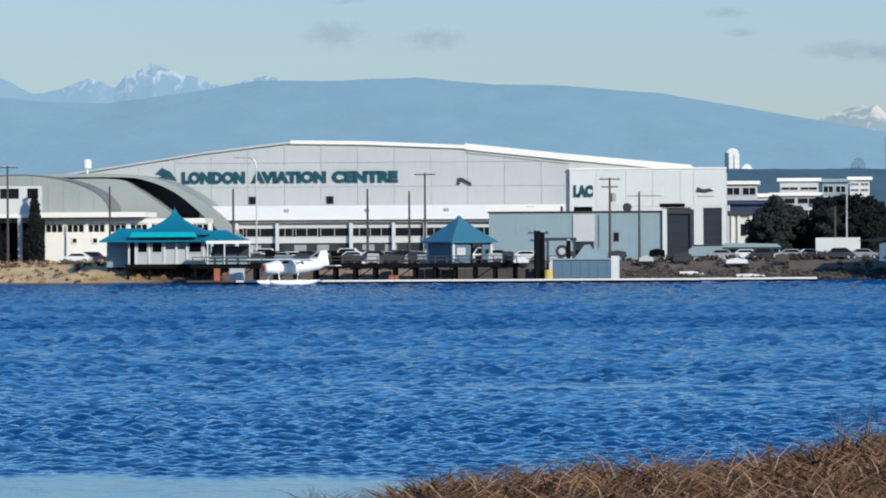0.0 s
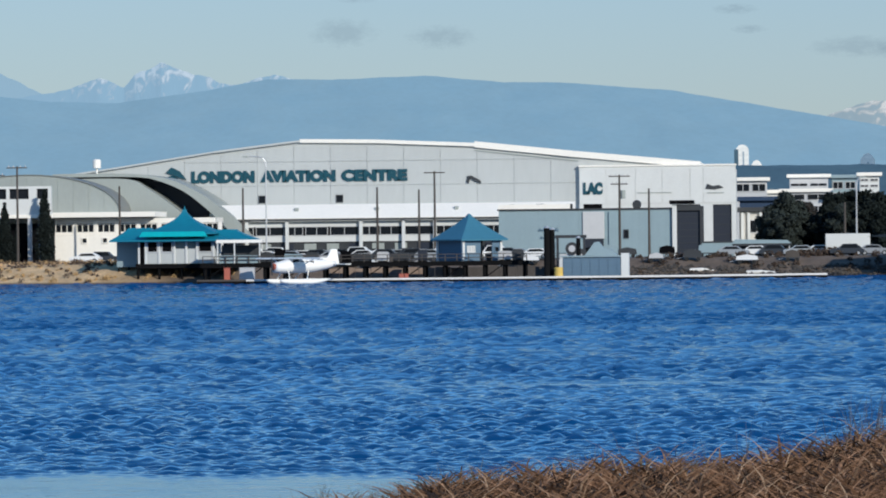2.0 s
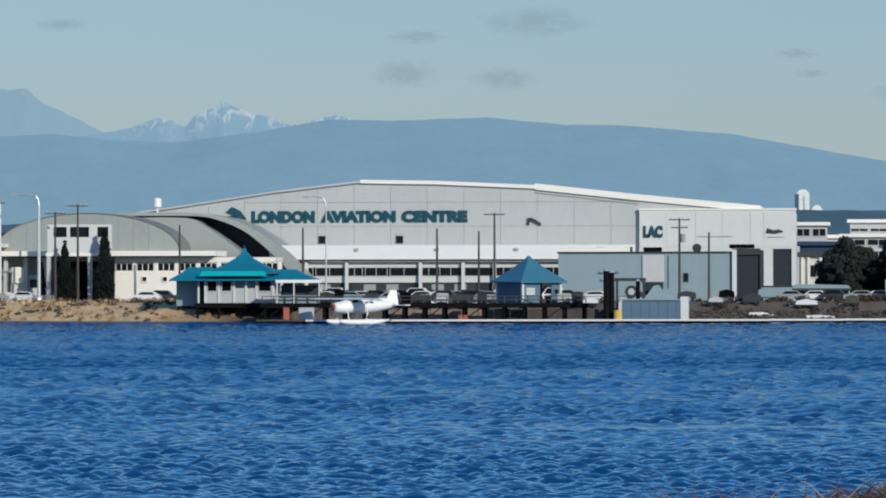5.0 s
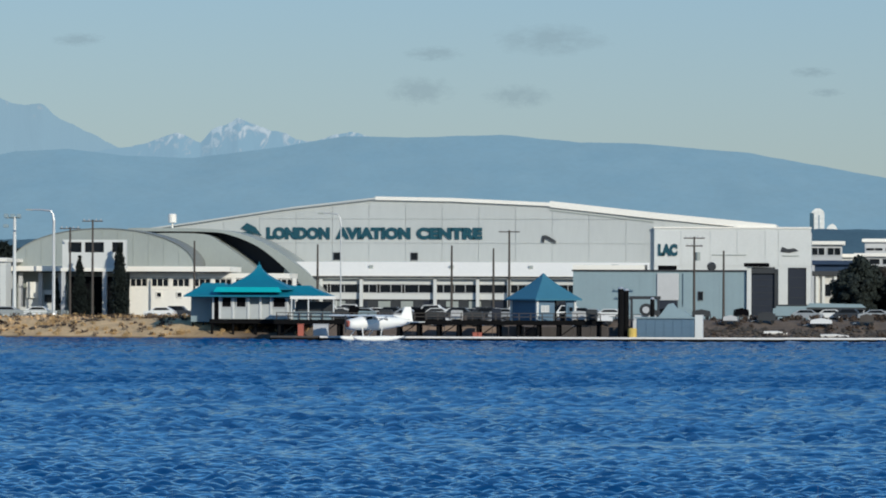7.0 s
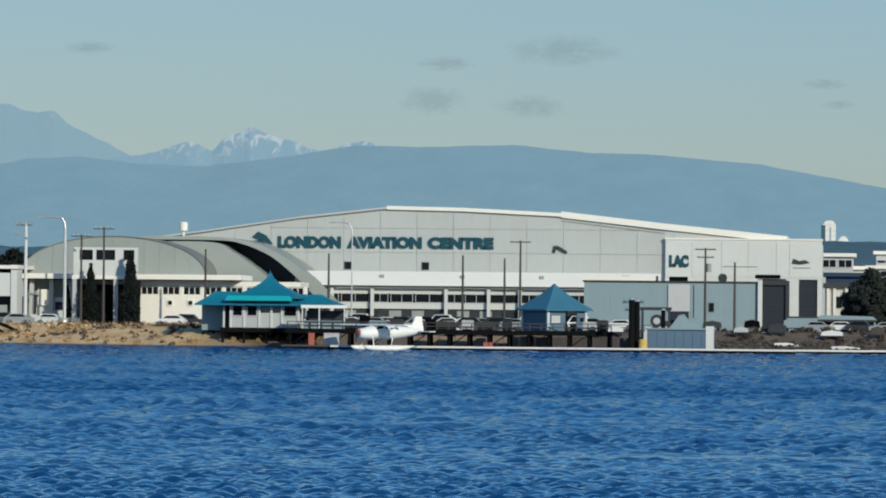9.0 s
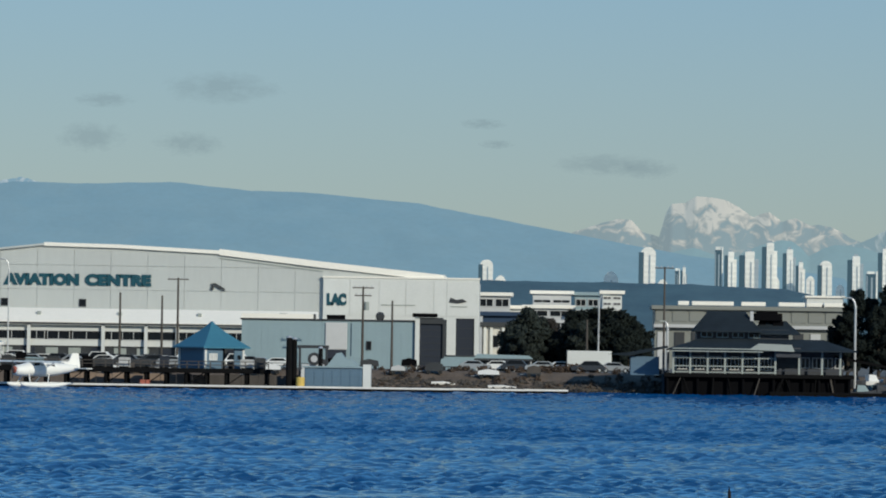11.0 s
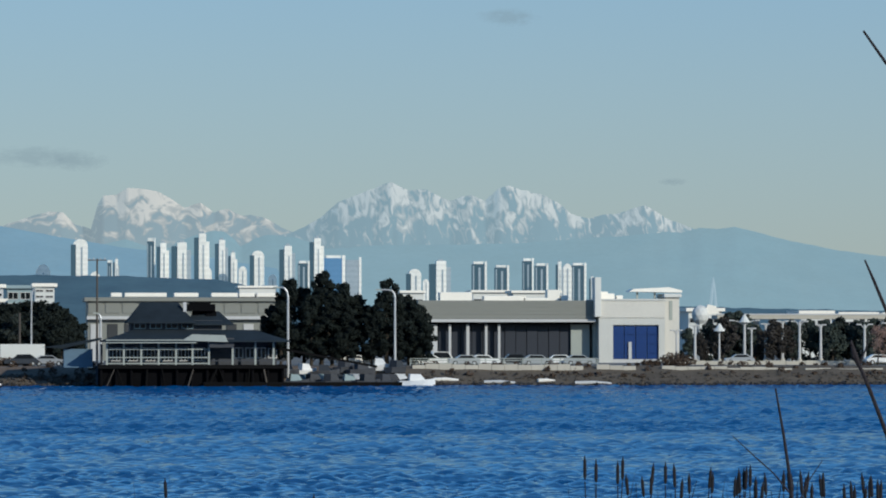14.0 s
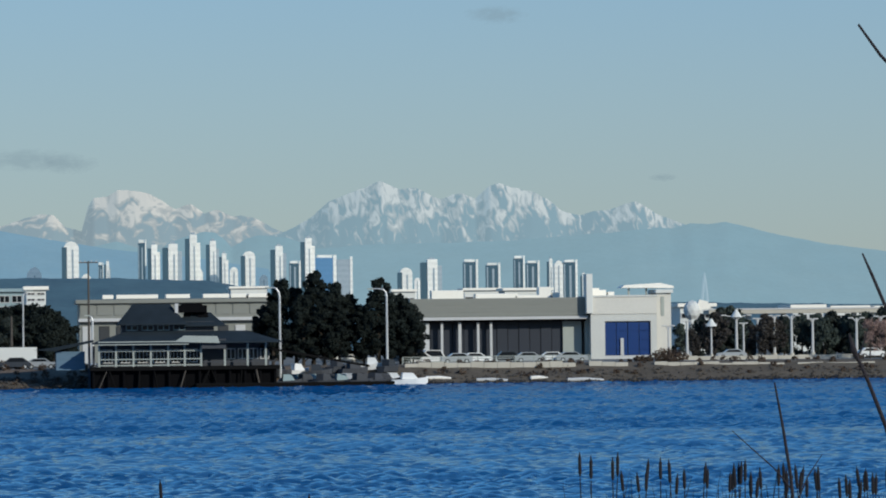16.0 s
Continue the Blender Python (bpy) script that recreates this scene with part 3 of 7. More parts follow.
# ---- far city ----
def storeys(m, pitch, depth):
    """Darker window bands, one a storey, over a tower's wall."""
    n, l = m.node_tree.nodes, m.node_tree.links
    geo, sep, md, lt, mr = n.new("ShaderNodeNewGeometry"), n.new("ShaderNodeSeparateXYZ"), n.new("ShaderNodeMath"), n.new("ShaderNodeMath"), n.new("ShaderNodeMapRange")
    md.operation, lt.operation = "MODULO", "LESS_THAN"
    md.inputs[1].default_value, lt.inputs[1].default_value = pitch, pitch * 0.5
    mr.inputs["To Min"].default_value, mr.inputs["To Max"].default_value = 1.0, depth
    mul = n.new("ShaderNodeVectorMath")
    mul.operation = "SCALE"
    l.new(geo.outputs["Position"], sep.inputs[0])
    l.new(sep.outputs[2], md.inputs[0])
    l.new(md.outputs[0], lt.inputs[0])
    l.new(lt.outputs[0], mr.inputs["Value"])
    l.new(n["Vector Math"].outputs[0], mul.inputs[0])
    l.new(mr.outputs[0], mul.inputs["Scale"])
    l.new(mul.outputs[0], n["Principled BSDF"].inputs["Base Color"])


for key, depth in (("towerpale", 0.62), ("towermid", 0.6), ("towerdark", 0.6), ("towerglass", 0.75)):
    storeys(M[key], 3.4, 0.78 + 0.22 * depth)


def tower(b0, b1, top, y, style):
    """slab: flank painted dark as its shaded side, bright face with a window strip; round: barrel head; grey, blue,
    teal: one dark face with pale fins; low: plain block.
    """
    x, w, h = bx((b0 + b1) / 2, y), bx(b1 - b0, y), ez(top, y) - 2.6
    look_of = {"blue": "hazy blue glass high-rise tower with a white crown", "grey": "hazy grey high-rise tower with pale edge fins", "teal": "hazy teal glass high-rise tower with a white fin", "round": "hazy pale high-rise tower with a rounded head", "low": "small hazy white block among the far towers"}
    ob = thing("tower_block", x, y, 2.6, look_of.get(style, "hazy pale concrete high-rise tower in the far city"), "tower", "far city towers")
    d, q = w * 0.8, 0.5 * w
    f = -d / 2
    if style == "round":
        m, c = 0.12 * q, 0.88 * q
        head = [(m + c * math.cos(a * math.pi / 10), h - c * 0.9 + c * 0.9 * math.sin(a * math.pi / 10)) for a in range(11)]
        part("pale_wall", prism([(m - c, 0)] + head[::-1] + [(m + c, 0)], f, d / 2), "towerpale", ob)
        # left flank coloured dark to paint in the side away from the sun
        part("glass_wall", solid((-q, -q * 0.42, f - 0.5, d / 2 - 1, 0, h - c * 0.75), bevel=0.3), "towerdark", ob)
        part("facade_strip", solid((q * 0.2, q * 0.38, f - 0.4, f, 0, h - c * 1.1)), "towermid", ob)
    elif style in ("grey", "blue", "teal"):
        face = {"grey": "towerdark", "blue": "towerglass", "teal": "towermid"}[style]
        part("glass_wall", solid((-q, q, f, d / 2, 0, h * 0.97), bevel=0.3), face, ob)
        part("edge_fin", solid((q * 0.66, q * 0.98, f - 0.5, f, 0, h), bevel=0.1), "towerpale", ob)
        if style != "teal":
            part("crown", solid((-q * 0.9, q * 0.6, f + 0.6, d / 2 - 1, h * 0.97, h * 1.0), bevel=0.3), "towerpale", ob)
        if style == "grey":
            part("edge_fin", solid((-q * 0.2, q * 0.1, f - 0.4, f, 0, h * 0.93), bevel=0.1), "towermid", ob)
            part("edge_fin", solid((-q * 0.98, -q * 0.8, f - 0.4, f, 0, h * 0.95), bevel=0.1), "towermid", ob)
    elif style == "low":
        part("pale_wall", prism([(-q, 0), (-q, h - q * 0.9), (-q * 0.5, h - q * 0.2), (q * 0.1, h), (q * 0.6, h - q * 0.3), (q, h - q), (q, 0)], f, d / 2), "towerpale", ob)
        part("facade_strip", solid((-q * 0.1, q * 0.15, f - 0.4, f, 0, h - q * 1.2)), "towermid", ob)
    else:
        # dark left flank paints the tower's shaded side into its colour
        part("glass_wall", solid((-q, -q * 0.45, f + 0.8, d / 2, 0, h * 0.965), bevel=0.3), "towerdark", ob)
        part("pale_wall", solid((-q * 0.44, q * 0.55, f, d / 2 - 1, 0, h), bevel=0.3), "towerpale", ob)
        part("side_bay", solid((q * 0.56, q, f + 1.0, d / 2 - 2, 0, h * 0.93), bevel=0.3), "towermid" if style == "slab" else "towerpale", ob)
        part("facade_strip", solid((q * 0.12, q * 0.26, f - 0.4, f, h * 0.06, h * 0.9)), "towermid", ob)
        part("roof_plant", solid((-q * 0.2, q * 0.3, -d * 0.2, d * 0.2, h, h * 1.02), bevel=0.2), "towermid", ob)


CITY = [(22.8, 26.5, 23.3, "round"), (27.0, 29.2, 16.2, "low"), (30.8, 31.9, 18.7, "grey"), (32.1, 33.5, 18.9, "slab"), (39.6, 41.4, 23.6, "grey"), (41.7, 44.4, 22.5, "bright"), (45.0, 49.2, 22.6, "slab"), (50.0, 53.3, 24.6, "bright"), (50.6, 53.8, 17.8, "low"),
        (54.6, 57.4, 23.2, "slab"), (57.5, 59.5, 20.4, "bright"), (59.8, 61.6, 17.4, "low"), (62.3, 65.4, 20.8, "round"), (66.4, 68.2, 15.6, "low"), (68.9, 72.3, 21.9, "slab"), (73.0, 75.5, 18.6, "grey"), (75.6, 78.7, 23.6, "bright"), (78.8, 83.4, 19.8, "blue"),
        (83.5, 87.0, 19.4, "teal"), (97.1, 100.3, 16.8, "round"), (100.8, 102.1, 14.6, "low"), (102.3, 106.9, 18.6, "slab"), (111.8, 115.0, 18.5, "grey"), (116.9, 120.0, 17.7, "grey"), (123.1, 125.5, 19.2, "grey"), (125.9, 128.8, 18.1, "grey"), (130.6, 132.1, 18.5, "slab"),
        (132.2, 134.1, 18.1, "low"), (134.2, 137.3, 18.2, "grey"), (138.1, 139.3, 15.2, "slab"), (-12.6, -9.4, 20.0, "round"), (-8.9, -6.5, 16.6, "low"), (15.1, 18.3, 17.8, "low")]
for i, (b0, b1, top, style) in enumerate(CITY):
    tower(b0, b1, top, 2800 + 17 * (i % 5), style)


# ---- large buildings ----
def gz(y):
    return 2.6


def win(parent, x0, x1, z0, z1, y, frame_mat="white", mull=1, glass="glass", fw=0.12):
    """A window of a building: pane, frame and mullions, set in the wall face at y."""
    w = part("window", solid((x0, x1, y - 0.05, y + 0.1, z0, z0 + fw), (x0, x1, y - 0.05, y + 0.1, z1 - fw, z1), (x0, x0 + fw, y - 0.05, y + 0.1, z0 + fw, z1 - fw), (x1 - fw, x1, y - 0.05, y + 0.1, z0 + fw, z1 - fw),
                             *[(x0 + (x1 - x0) * k / (mull + 1) - fw / 2, x0 + (x1 - x0) * k / (mull + 1) + fw / 2, y - 0.05, y + 0.1, z0 + fw, z1 - fw) for k in range(1, mull + 1)]), frame_mat, parent)
    part("pane", solid((x0 + fw, x1 - fw, y + 0.02, y + 0.06, z0 + fw, z1 - fw)), glass, w)
    return w


def hangar():
    y = 690
    ob = thing("hangar", bx(-85, y), y, 2.6, "huge light grey clad aircraft hangar with low-pitched white roof edge", "hangar")
    X = lambda b: bx(b + 85, y)
    Z = lambda e: ez(e, y) - 2.6
    line = [(-168, 14.0), (-150, 16.5), (-128, 19.8), (-108.9, 22.0), (-92, 21.7), (-70, 20.7), (-47, 18.2), (-20, 15.6)]
    out = [(X(b), Z(e)) for b, e in line]
    part("wall", prism([(out[0][0], 0)] + out + [(out[-1][0], 0)], 0.4, 60), "clad", ob)
    # cladding sheets, in tiers of long panels
    tiers = [(0.0, 7.0), (7.06, 11.2), (11.26, 14.9), (14.96, 30)]
    for t0, t1 in tiers:
        for k in range(18):
            x0 = out[0][0] + 0.3 + k * (out[-1][0] - out[0][0] - 0.6) / 18
            x1 = x0 + (out[-1][0] - out[0][0] - 0.6) / 18 - 0.05
            h0, h1 = lerp_table(out, x0) - 0.5, lerp_table(out, x1) - 0.5
            if min(h0, h1) < t0 + 0.3:
                continue
            part("panel", prism([(x0, t0), (x0, min(t1, h0)), (x1, min(t1, h1)), (x1, t0)], 0.3, 0.4), "clad", ob)
    # roof edge: a white trim, heavier on the right slope
    for (xa, za), (xb, zb), th in zip(out, out[1:], (0.25, 0.25, 0.3, 0.55, 0.55, 0.95, 0.95)):
        part("roof_trim", prism([(xa, za - th * 0.4), (xa, za + th * 0.6), (xb, zb + th * 0.6), (xb, zb - th * 0.4)], -0.1, 60.5), "roofwhite" if th > 0.4 else "clad", ob)
    part("trim_line", prism([(X(-70), Z(19.4)), (X(-70), Z(19.6)), (X(-47), Z(17.0)), (X(-47), Z(16.8))], 0.15, 0.4), "grey", ob)
    for b in (-117.5, -100.2):
        win(ob, X(b) - 0.55, X(b) + 0.55, Z(8.3), Z(10.0), 0.2, "darkgrey", 0)
    return ob


hangar()


def letters(name, body, x0, x1, z0, y, material, label, parent=None):
    """Raised letters on a wall, fitted between x0 and x1, one object a letter."""
    sign = thing(name, (x0 + x1) / 2, y, z0, label, "sign")
    cu = bpy.data.curves.new("txt", "FONT")
    cu.body, cu.extrude, cu.offset = body, 0.12, 0.075
    tmp = new("txt", cu)
    bpy.context.view_layer.update()
    dg = bpy.context.evaluated_depsgraph_get()
    me = bpy.data.meshes.new_from_object(tmp.evaluated_get(dg))
    bpy.data.objects.remove(tmp)
    bm = bmesh.new()
    bm.from_mesh(me)
    xs, zs = [v.co.x for v in bm.verts], [v.co.y for v in bm.verts]
    return sign, bm, (min(xs), max(xs), min(zs), max(zs))


def put_letters(name, body, x0, x1, z0, z1, y, material, label):
    sign, bm, (a, b, c, d) = letters(name, body, x0, x1, z0, y, material, label)
    s, t = (x1 - x0) / (b - a), (z1 - z0) / (d - c)
    for v in bm.verts:
        px, pz, py = v.co.x, v.co.y, v.co.z
        v.co = ((px - a) * s - (x1 - x0) / 2, -py * 0.8, (pz - c) * t)
    # split into one mesh a letter by loose islands grouped along the line
    islands = []
    seen = set()
    for v in bm.verts:
        if v in seen:
            continue
        todo, group = [v], []
        seen.add(v)
        while todo:
            q = todo.pop()
            group.append(q)
            for e in q.link_edges:
                o = e.other_vert(q)
                if o not in seen:
                    seen.add(o)
                    todo.append(o)
        islands.append(group)
    for g in islands:
        gs = set(g)
        faces = [f for f in bm.faces if f.verts[0] in gs]
        nb = bmesh.new()
        mp = {v: nb.verts.new(v.co) for v in g}
        for f in faces:
            nb.faces.new([mp[v] for v in f.verts])
        bmesh.ops.recalc_face_normals(nb, faces=nb.faces[:])
        part("letter", nb, material, sign)
    bm.free()
    return sign


YH = 690.2
put_letters("wall_sign", "LONDON", bx(-133.3, YH), bx(-119.1, YH), ez(12.9, YH), ez(15.6, YH), YH, "letters", "dark teal raised block letters on the grey hangar wall")
put_letters("wall_sign", "AVIATION", bx(-117.8, YH), bx(-101.0, YH), ez(12.95, YH), ez(15.6, YH), YH, "letters", "dark teal raised block letters on the grey hangar wall")
put_letters("wall_sign", "CENTRE", bx(-99.7, YH), bx(-85.0, YH), ez(12.95, YH), ez(15.6, YH), YH, "letters", "dark teal raised block letters on the grey hangar wall")


# ---- white annexe with the big doors ----
def annexe():
    y = 689.3
    ob = thing("annexe_building", bx(-29.5, y), y, 2.6, "tall white panelled annexe with two dark doorways", "building")
    X = lambda b: bx(b + 29.5, y)
    Z = lambda e: ez(e, y) - 2.6
    l, r, top = X(-46.9), X(-12.3), Z(15.5)
    d0, d1, dt = X(-17.4), X(-13.3), Z(6.9)
    part("wall", solid((l, d0, 0.2, 1.0, 0, top), (d1, r, 0.2, 1.0, 0, top), (d0, d1, 0.2, 1.0, dt, top)), "white", ob)
    seams = [l, X(-41), X(-34.5), X(-28.6), X(-22.4), X(-19.5), r]
    for a, b in zip(seams, seams[1:]):
        part("panel", solid((a + 0.04, b - 0.04, 0.12, 0.2, Z(7.3), top - 0.25)), "white", ob)
    part("rear_wing", solid((X(-19.4), r - 0.2, 1.02, 30, 0, top - 0.3)), "white", ob)
    part("parapet", solid((l - 0.1, r + 0.1, 0.05, 1.0, top, top + 0.25)), "roofwhite", ob)
    part("door", solid((d0, d1, 0.5, 0.6, 0, dt)), "darkdoor", ob)
    for k in range(1, 5):
        part("door_rail", solid((d0, d1, 0.42, 0.5, dt * k / 5, dt * k / 5 + 0.08)), "darkgrey", ob)
    # winged mark on the wall: a plain shape
    part("emblem", prism([(X(-19.0), Z(10.4)), (X(-18.6), Z(11.5)), (X(-17.4), Z(11.0)), (X(-16.0), Z(11.2)), (X(-15.0), Z(10.6)), (X(-17.0), Z(10.2))], 0.0, 0.12), "darkgrey", ob, "dark winged emblem")
    part("emblem_line", solid((X(-18.6), X(-14.9), 0.02, 0.12, Z(9.4), Z(9.6))), "grey", ob)
    part("cable_tray", solid((X(-34), X(-26.5), 0.0, 0.12, Z(9.6), Z(9.75))), "grey", ob)


annexe()
put_letters("initials_sign", "LAC", bx(-46.0, 689.35), bx(-41.7, 689.35), ez(9.4, 689.35), ez(12.1, 689.35), 689.35, "letters", "dark raised initials on the white annexe wall")

# small mark on the hangar wall
mark = thing("wall_mark", bx(-70.2, 690), 690.1, ez(12.2, 690), "small dark winged mark on the grey hangar wall", "sign")
part("wing", prism([(-1.1, 1.1), (-0.4, 1.2), (1.0, 0.4), (1.1, 0.0), (0.2, 0.3)], -0.1, 0.15), "darkgrey", mark)
part("body", prism([(-1.0, 0.9), (-1.15, 0.2), (-0.75, 0.1), (-0.6, 0.8)], -0.1, 0.15), "darkgrey", mark)
crest = thing("wall_crest", bx(-136.9, 690), 690.1, ez(13.2, 690), "dark teal bird-like crest beside the wall letters", "sign")
part("wing", prism([(-1.5, 1.5), (-0.6, 2.3), (0.7, 1.7), (1.7, 0.4), (0.6, 0.7), (-0.4, 1.1)], -0.1, 0.2), "letters", crest)
part("body", prism([(-1.7, 0.8), (-0.3, 1.0), (0.6, 0.4), (-0.8, 0.2)], -0.1, 0.2), "letters", crest)


# ---- long low passenger front of the hangar ----
def low_front():
    y = 676
    c = -88
    ob = thing("low_front_building", bx(c, y), y, 2.6, "long low white building with sloping roof and dark window band", "building")
    X = lambda b: bx(b - c, y)
    Z = lambda e: ez(e, y) - 2.6
    l, r = X(-129), X(-48)
    part("wall", solid((l, r, 0.6, 13, Z(-0.4), Z(1.0))), "white", ob)
    part("base_wall", solid((l, r, 0.9, 13, 0, Z(-0.4))), "darkgrey", ob)
    for k in range(16):
        part("bay_panel", solid((l + k * (r - l) / 16 + 0.3, l + (k + 0.62) * (r - l) / 16, 0.75, 0.9, 0, Z(-0.8))), "grey" if k % 3 else "darkdoor", ob)
    part("lintel", solid((l, r, 0.5, 13, Z(3.0), Z(4.2))), "white", ob)
    # black sheet paints the unlit interior behind the window band
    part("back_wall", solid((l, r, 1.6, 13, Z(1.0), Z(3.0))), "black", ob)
    part("roof", prism([(l - 0.3, Z(4.75)), (l - 0.3, Z(4.95)), (r, Z(4.95)), (r, Z(4.75))], -0.4, 13.2), "roofwhite", ob)
    bm = bmesh.new()
    vs = [bm.verts.new(v) for v in ((l - 0.3, -0.3, Z(4.95)), (r, -0.3, Z(4.95)), (r, 2.4, Z(7.95)), (l - 0.3, 2.4, Z(7.95)), (l - 0.3, 2.4, Z(4.95)), (r, 2.4, Z(4.95)))]
    for f in ((0, 1, 2, 3), (0, 3, 4), (1, 5, 2), (3, 2, 5, 4), (0, 4, 5, 1)):
        bm.faces.new([vs[i] for i in f])
    part("roof_slope", bm, "roofwhite", ob)
    part("gutter", solid((l - 0.3, r, -0.5, -0.38, Z(4.3), Z(4.75))), "darkgrey", ob)
    k = l
    i = 0
    while k < r - 3:
        w = 2.6 + (i * 7 % 3) * 0.9
        win(ob, k + 0.12, min(k + w, r), Z(1.0), Z(3.0), 0.55, "palegrey", 1, fw=0.08)
        k += w + 0.25
        i += 1
    for b in (-121, -112, -95.5, -86, -79, -60):
        part("pillar", solid((X(b) - 0.25, X(b) + 0.25, -0.2, 0.3, 0, Z(4.4)), bevel=0.03), "white", ob)
    part("sign_board", solid((X(-129.4), X(-125.0), -1.0, -0.8, Z(2.9), Z(4.1)), bevel=0.03), "roofwhite", ob)
    for b in (-110, -92, -74.3, -62):
        part("roof_vent", solid((X(b) - 0.3, X(b) + 0.3, 1.0, 1.6, Z(6.3), Z(7.2)), bevel=0.05), "grey", ob)


low_front()


# ---- grey flat-roofed sheds in front of the hangar ----
def grey_sheds():
    y = 655
    ob = thing("grey_metal_shed", bx(-45.5, y), y, 2.6, "low blue-grey metal shed with a dark roof edge", "shed")
    X = lambda b: bx(b + 45.5, y)
    Z = lambda e: ez(e, y) - 2.6
    l, r = X(-64.8), X(-26.5)
    part("wall", solid((l, r, 0, 10, 0, Z(6.0))), "greyblue", ob)
    n = 26
    for k in range(n):
        a = l + (r - l) * k / n
        part("sheet", solid((a + 0.008, a + (r - l) / n - 0.008, -0.04, 0, 0.1, Z(5.9))), "greyblue", ob)
    part("roof_edge", solid((l - 0.2, r + 0.2, -0.25, 10.2, Z(6.0), Z(6.35))), "darkgrey", ob)
    part("roof", solid((l - 0.1, X(-49), 0.4, 10, Z(6.36), Z(7.4))), "roofwhite", ob)
    for b, w in ((-62, 0.5), (-57, 0.35), (-55.7, 0.6), (-52.5, 0.3), (-49.3, 0.5)):
        part("roof_unit", solid((X(b) - w, X(b) + w, 1, 2.2, Z(6.35), Z(6.35) + 0.5 + w * 0.4), bevel=0.06), "darkgrey", ob)
    part("roof_slot", solid((X(-46.0), X(-42.0), 0.2, 2.4, Z(6.36), Z(7.3)), bevel=0.08), "black", ob)
    part("roof_fan", rod([(X(-34.2), 0.2, Z(7.1)), (X(-34.2), 0.6, Z(7.1)), (X(-34.2), 2.2, Z(7.2))], [0.5, 0.66, 0.6], 12), "darkgrey", ob)
    part("fan_stand", solid((X(-34.9), X(-33.5), 0.6, 1.8, Z(6.36), Z(6.8))), "darkgrey", ob)
    # pale round-topped door bay
    part("bay", solid((X(-46.2), X(-41.4), -0.3, 0, Z(-0.4), Z(5.6)), bevel=0.1), "palegrey", ob)
    part("bay_door", solid((X(-46.0), X(-41.6), -0.2, 0, 0, Z(-0.45))), "darkdoor", ob)
    part("bay_post", solid((X(-40.4), X(-38.6), -0.3, 0, 0, Z(5.6))), "greyblue", ob)
    win(ob, X(-37.2), X(-36.0), Z(-0.4), Z(1.6), -0.1, "darkgrey", 0)


grey_sheds()


def dark_portal():
    y = 654.5
    ob = thing("dark_door_portal", bx(-22.7, y), y, 2.6, "tall dark slate roller door in a grey portal", "door portal")
    X = lambda b: bx(b + 22.7, y)
    Z = lambda e: ez(e, y) - 2.6
    part("left_jamb", solid((X(-26.4), X(-25.4), -0.1, 6, 0, Z(7.0)), bevel=0.04), "white", ob)
    part("right_jamb", solid((X(-20.3), X(-19.6), -0.1, 6, 0, Z(6.6)), bevel=0.04), "darkgrey", ob)
    part("head", solid((X(-25.4), X(-20.3), -0.1, 6, Z(5.6), Z(7.0)), bevel=0.04), "darkgrey", ob)
    part("roof_hood", solid((X(-27.0), X(-21.6), -0.6, 5, Z(7.1), Z(7.9)), bevel=0.06), "black", ob)
    door = part("door", solid((X(-25.4), X(-20.3), 0.3, 0.5, 0, Z(5.6))), "darkdoor", ob)
    for k in range(1, 7):
        part("slat", solid((X(-25.3), X(-20.4), 0.22, 0.3, Z(5.6) * k / 7, Z(5.6) * k / 7 + 0.07)), "darkgrey", door)
    part("back", solid((X(-25.4), X(-19.8), 0.6, 6, 0, Z(5.5))), "greyblue", ob)
    low = thing("low_plant_box", bx(-16.1, 648), 648, 2.6, "low grey equipment box beside the dark doors", "equipment box")
    part("body", solid((-2.5, 2.1, 0, 3, 0, 1.9), bevel=0.05), "greyblue", low)
    part("lid", solid((-2.6, 2.2, -0.1, 3.1, 1.9, 2.1), bevel=0.03), "darkgrey", low)
    part("end_panel", solid((2.12, 2.9, -0.1, 3, 0, 2.4), bevel=0.05), "white", low)


dark_portal()


# ---- arched terminal ----
def arc(cx, cz, a, h, n=24, lo=0.0, hi=math.pi):
    return [(cx - a * math.cos(lo + (hi - lo) * i / n), cz + h * math.sin(lo + (hi - lo) * i / n)) for i in range(n + 1)]


def sweep(pts, n=5):
    """A smooth curve through the given x, z points."""
    out = []
    for i in range(len(pts) - 1):
        p0, p1, p2, p3 = (Vector(pts[max(0, min(len(pts) - 1, i + k))]) for k in (-1, 0, 1, 2))
        for j in range(n):
            t = j / n
            out.append(tuple(0.5 * (2 * p1 + (p2 - p0) * t + (2 * p0 - 5 * p1 + 4 * p2 - p3) * t * t + (3 * p1 - p0 - 3 * p2 + p3) * t ** 3)))
    return out + [tuple(pts[-1])]


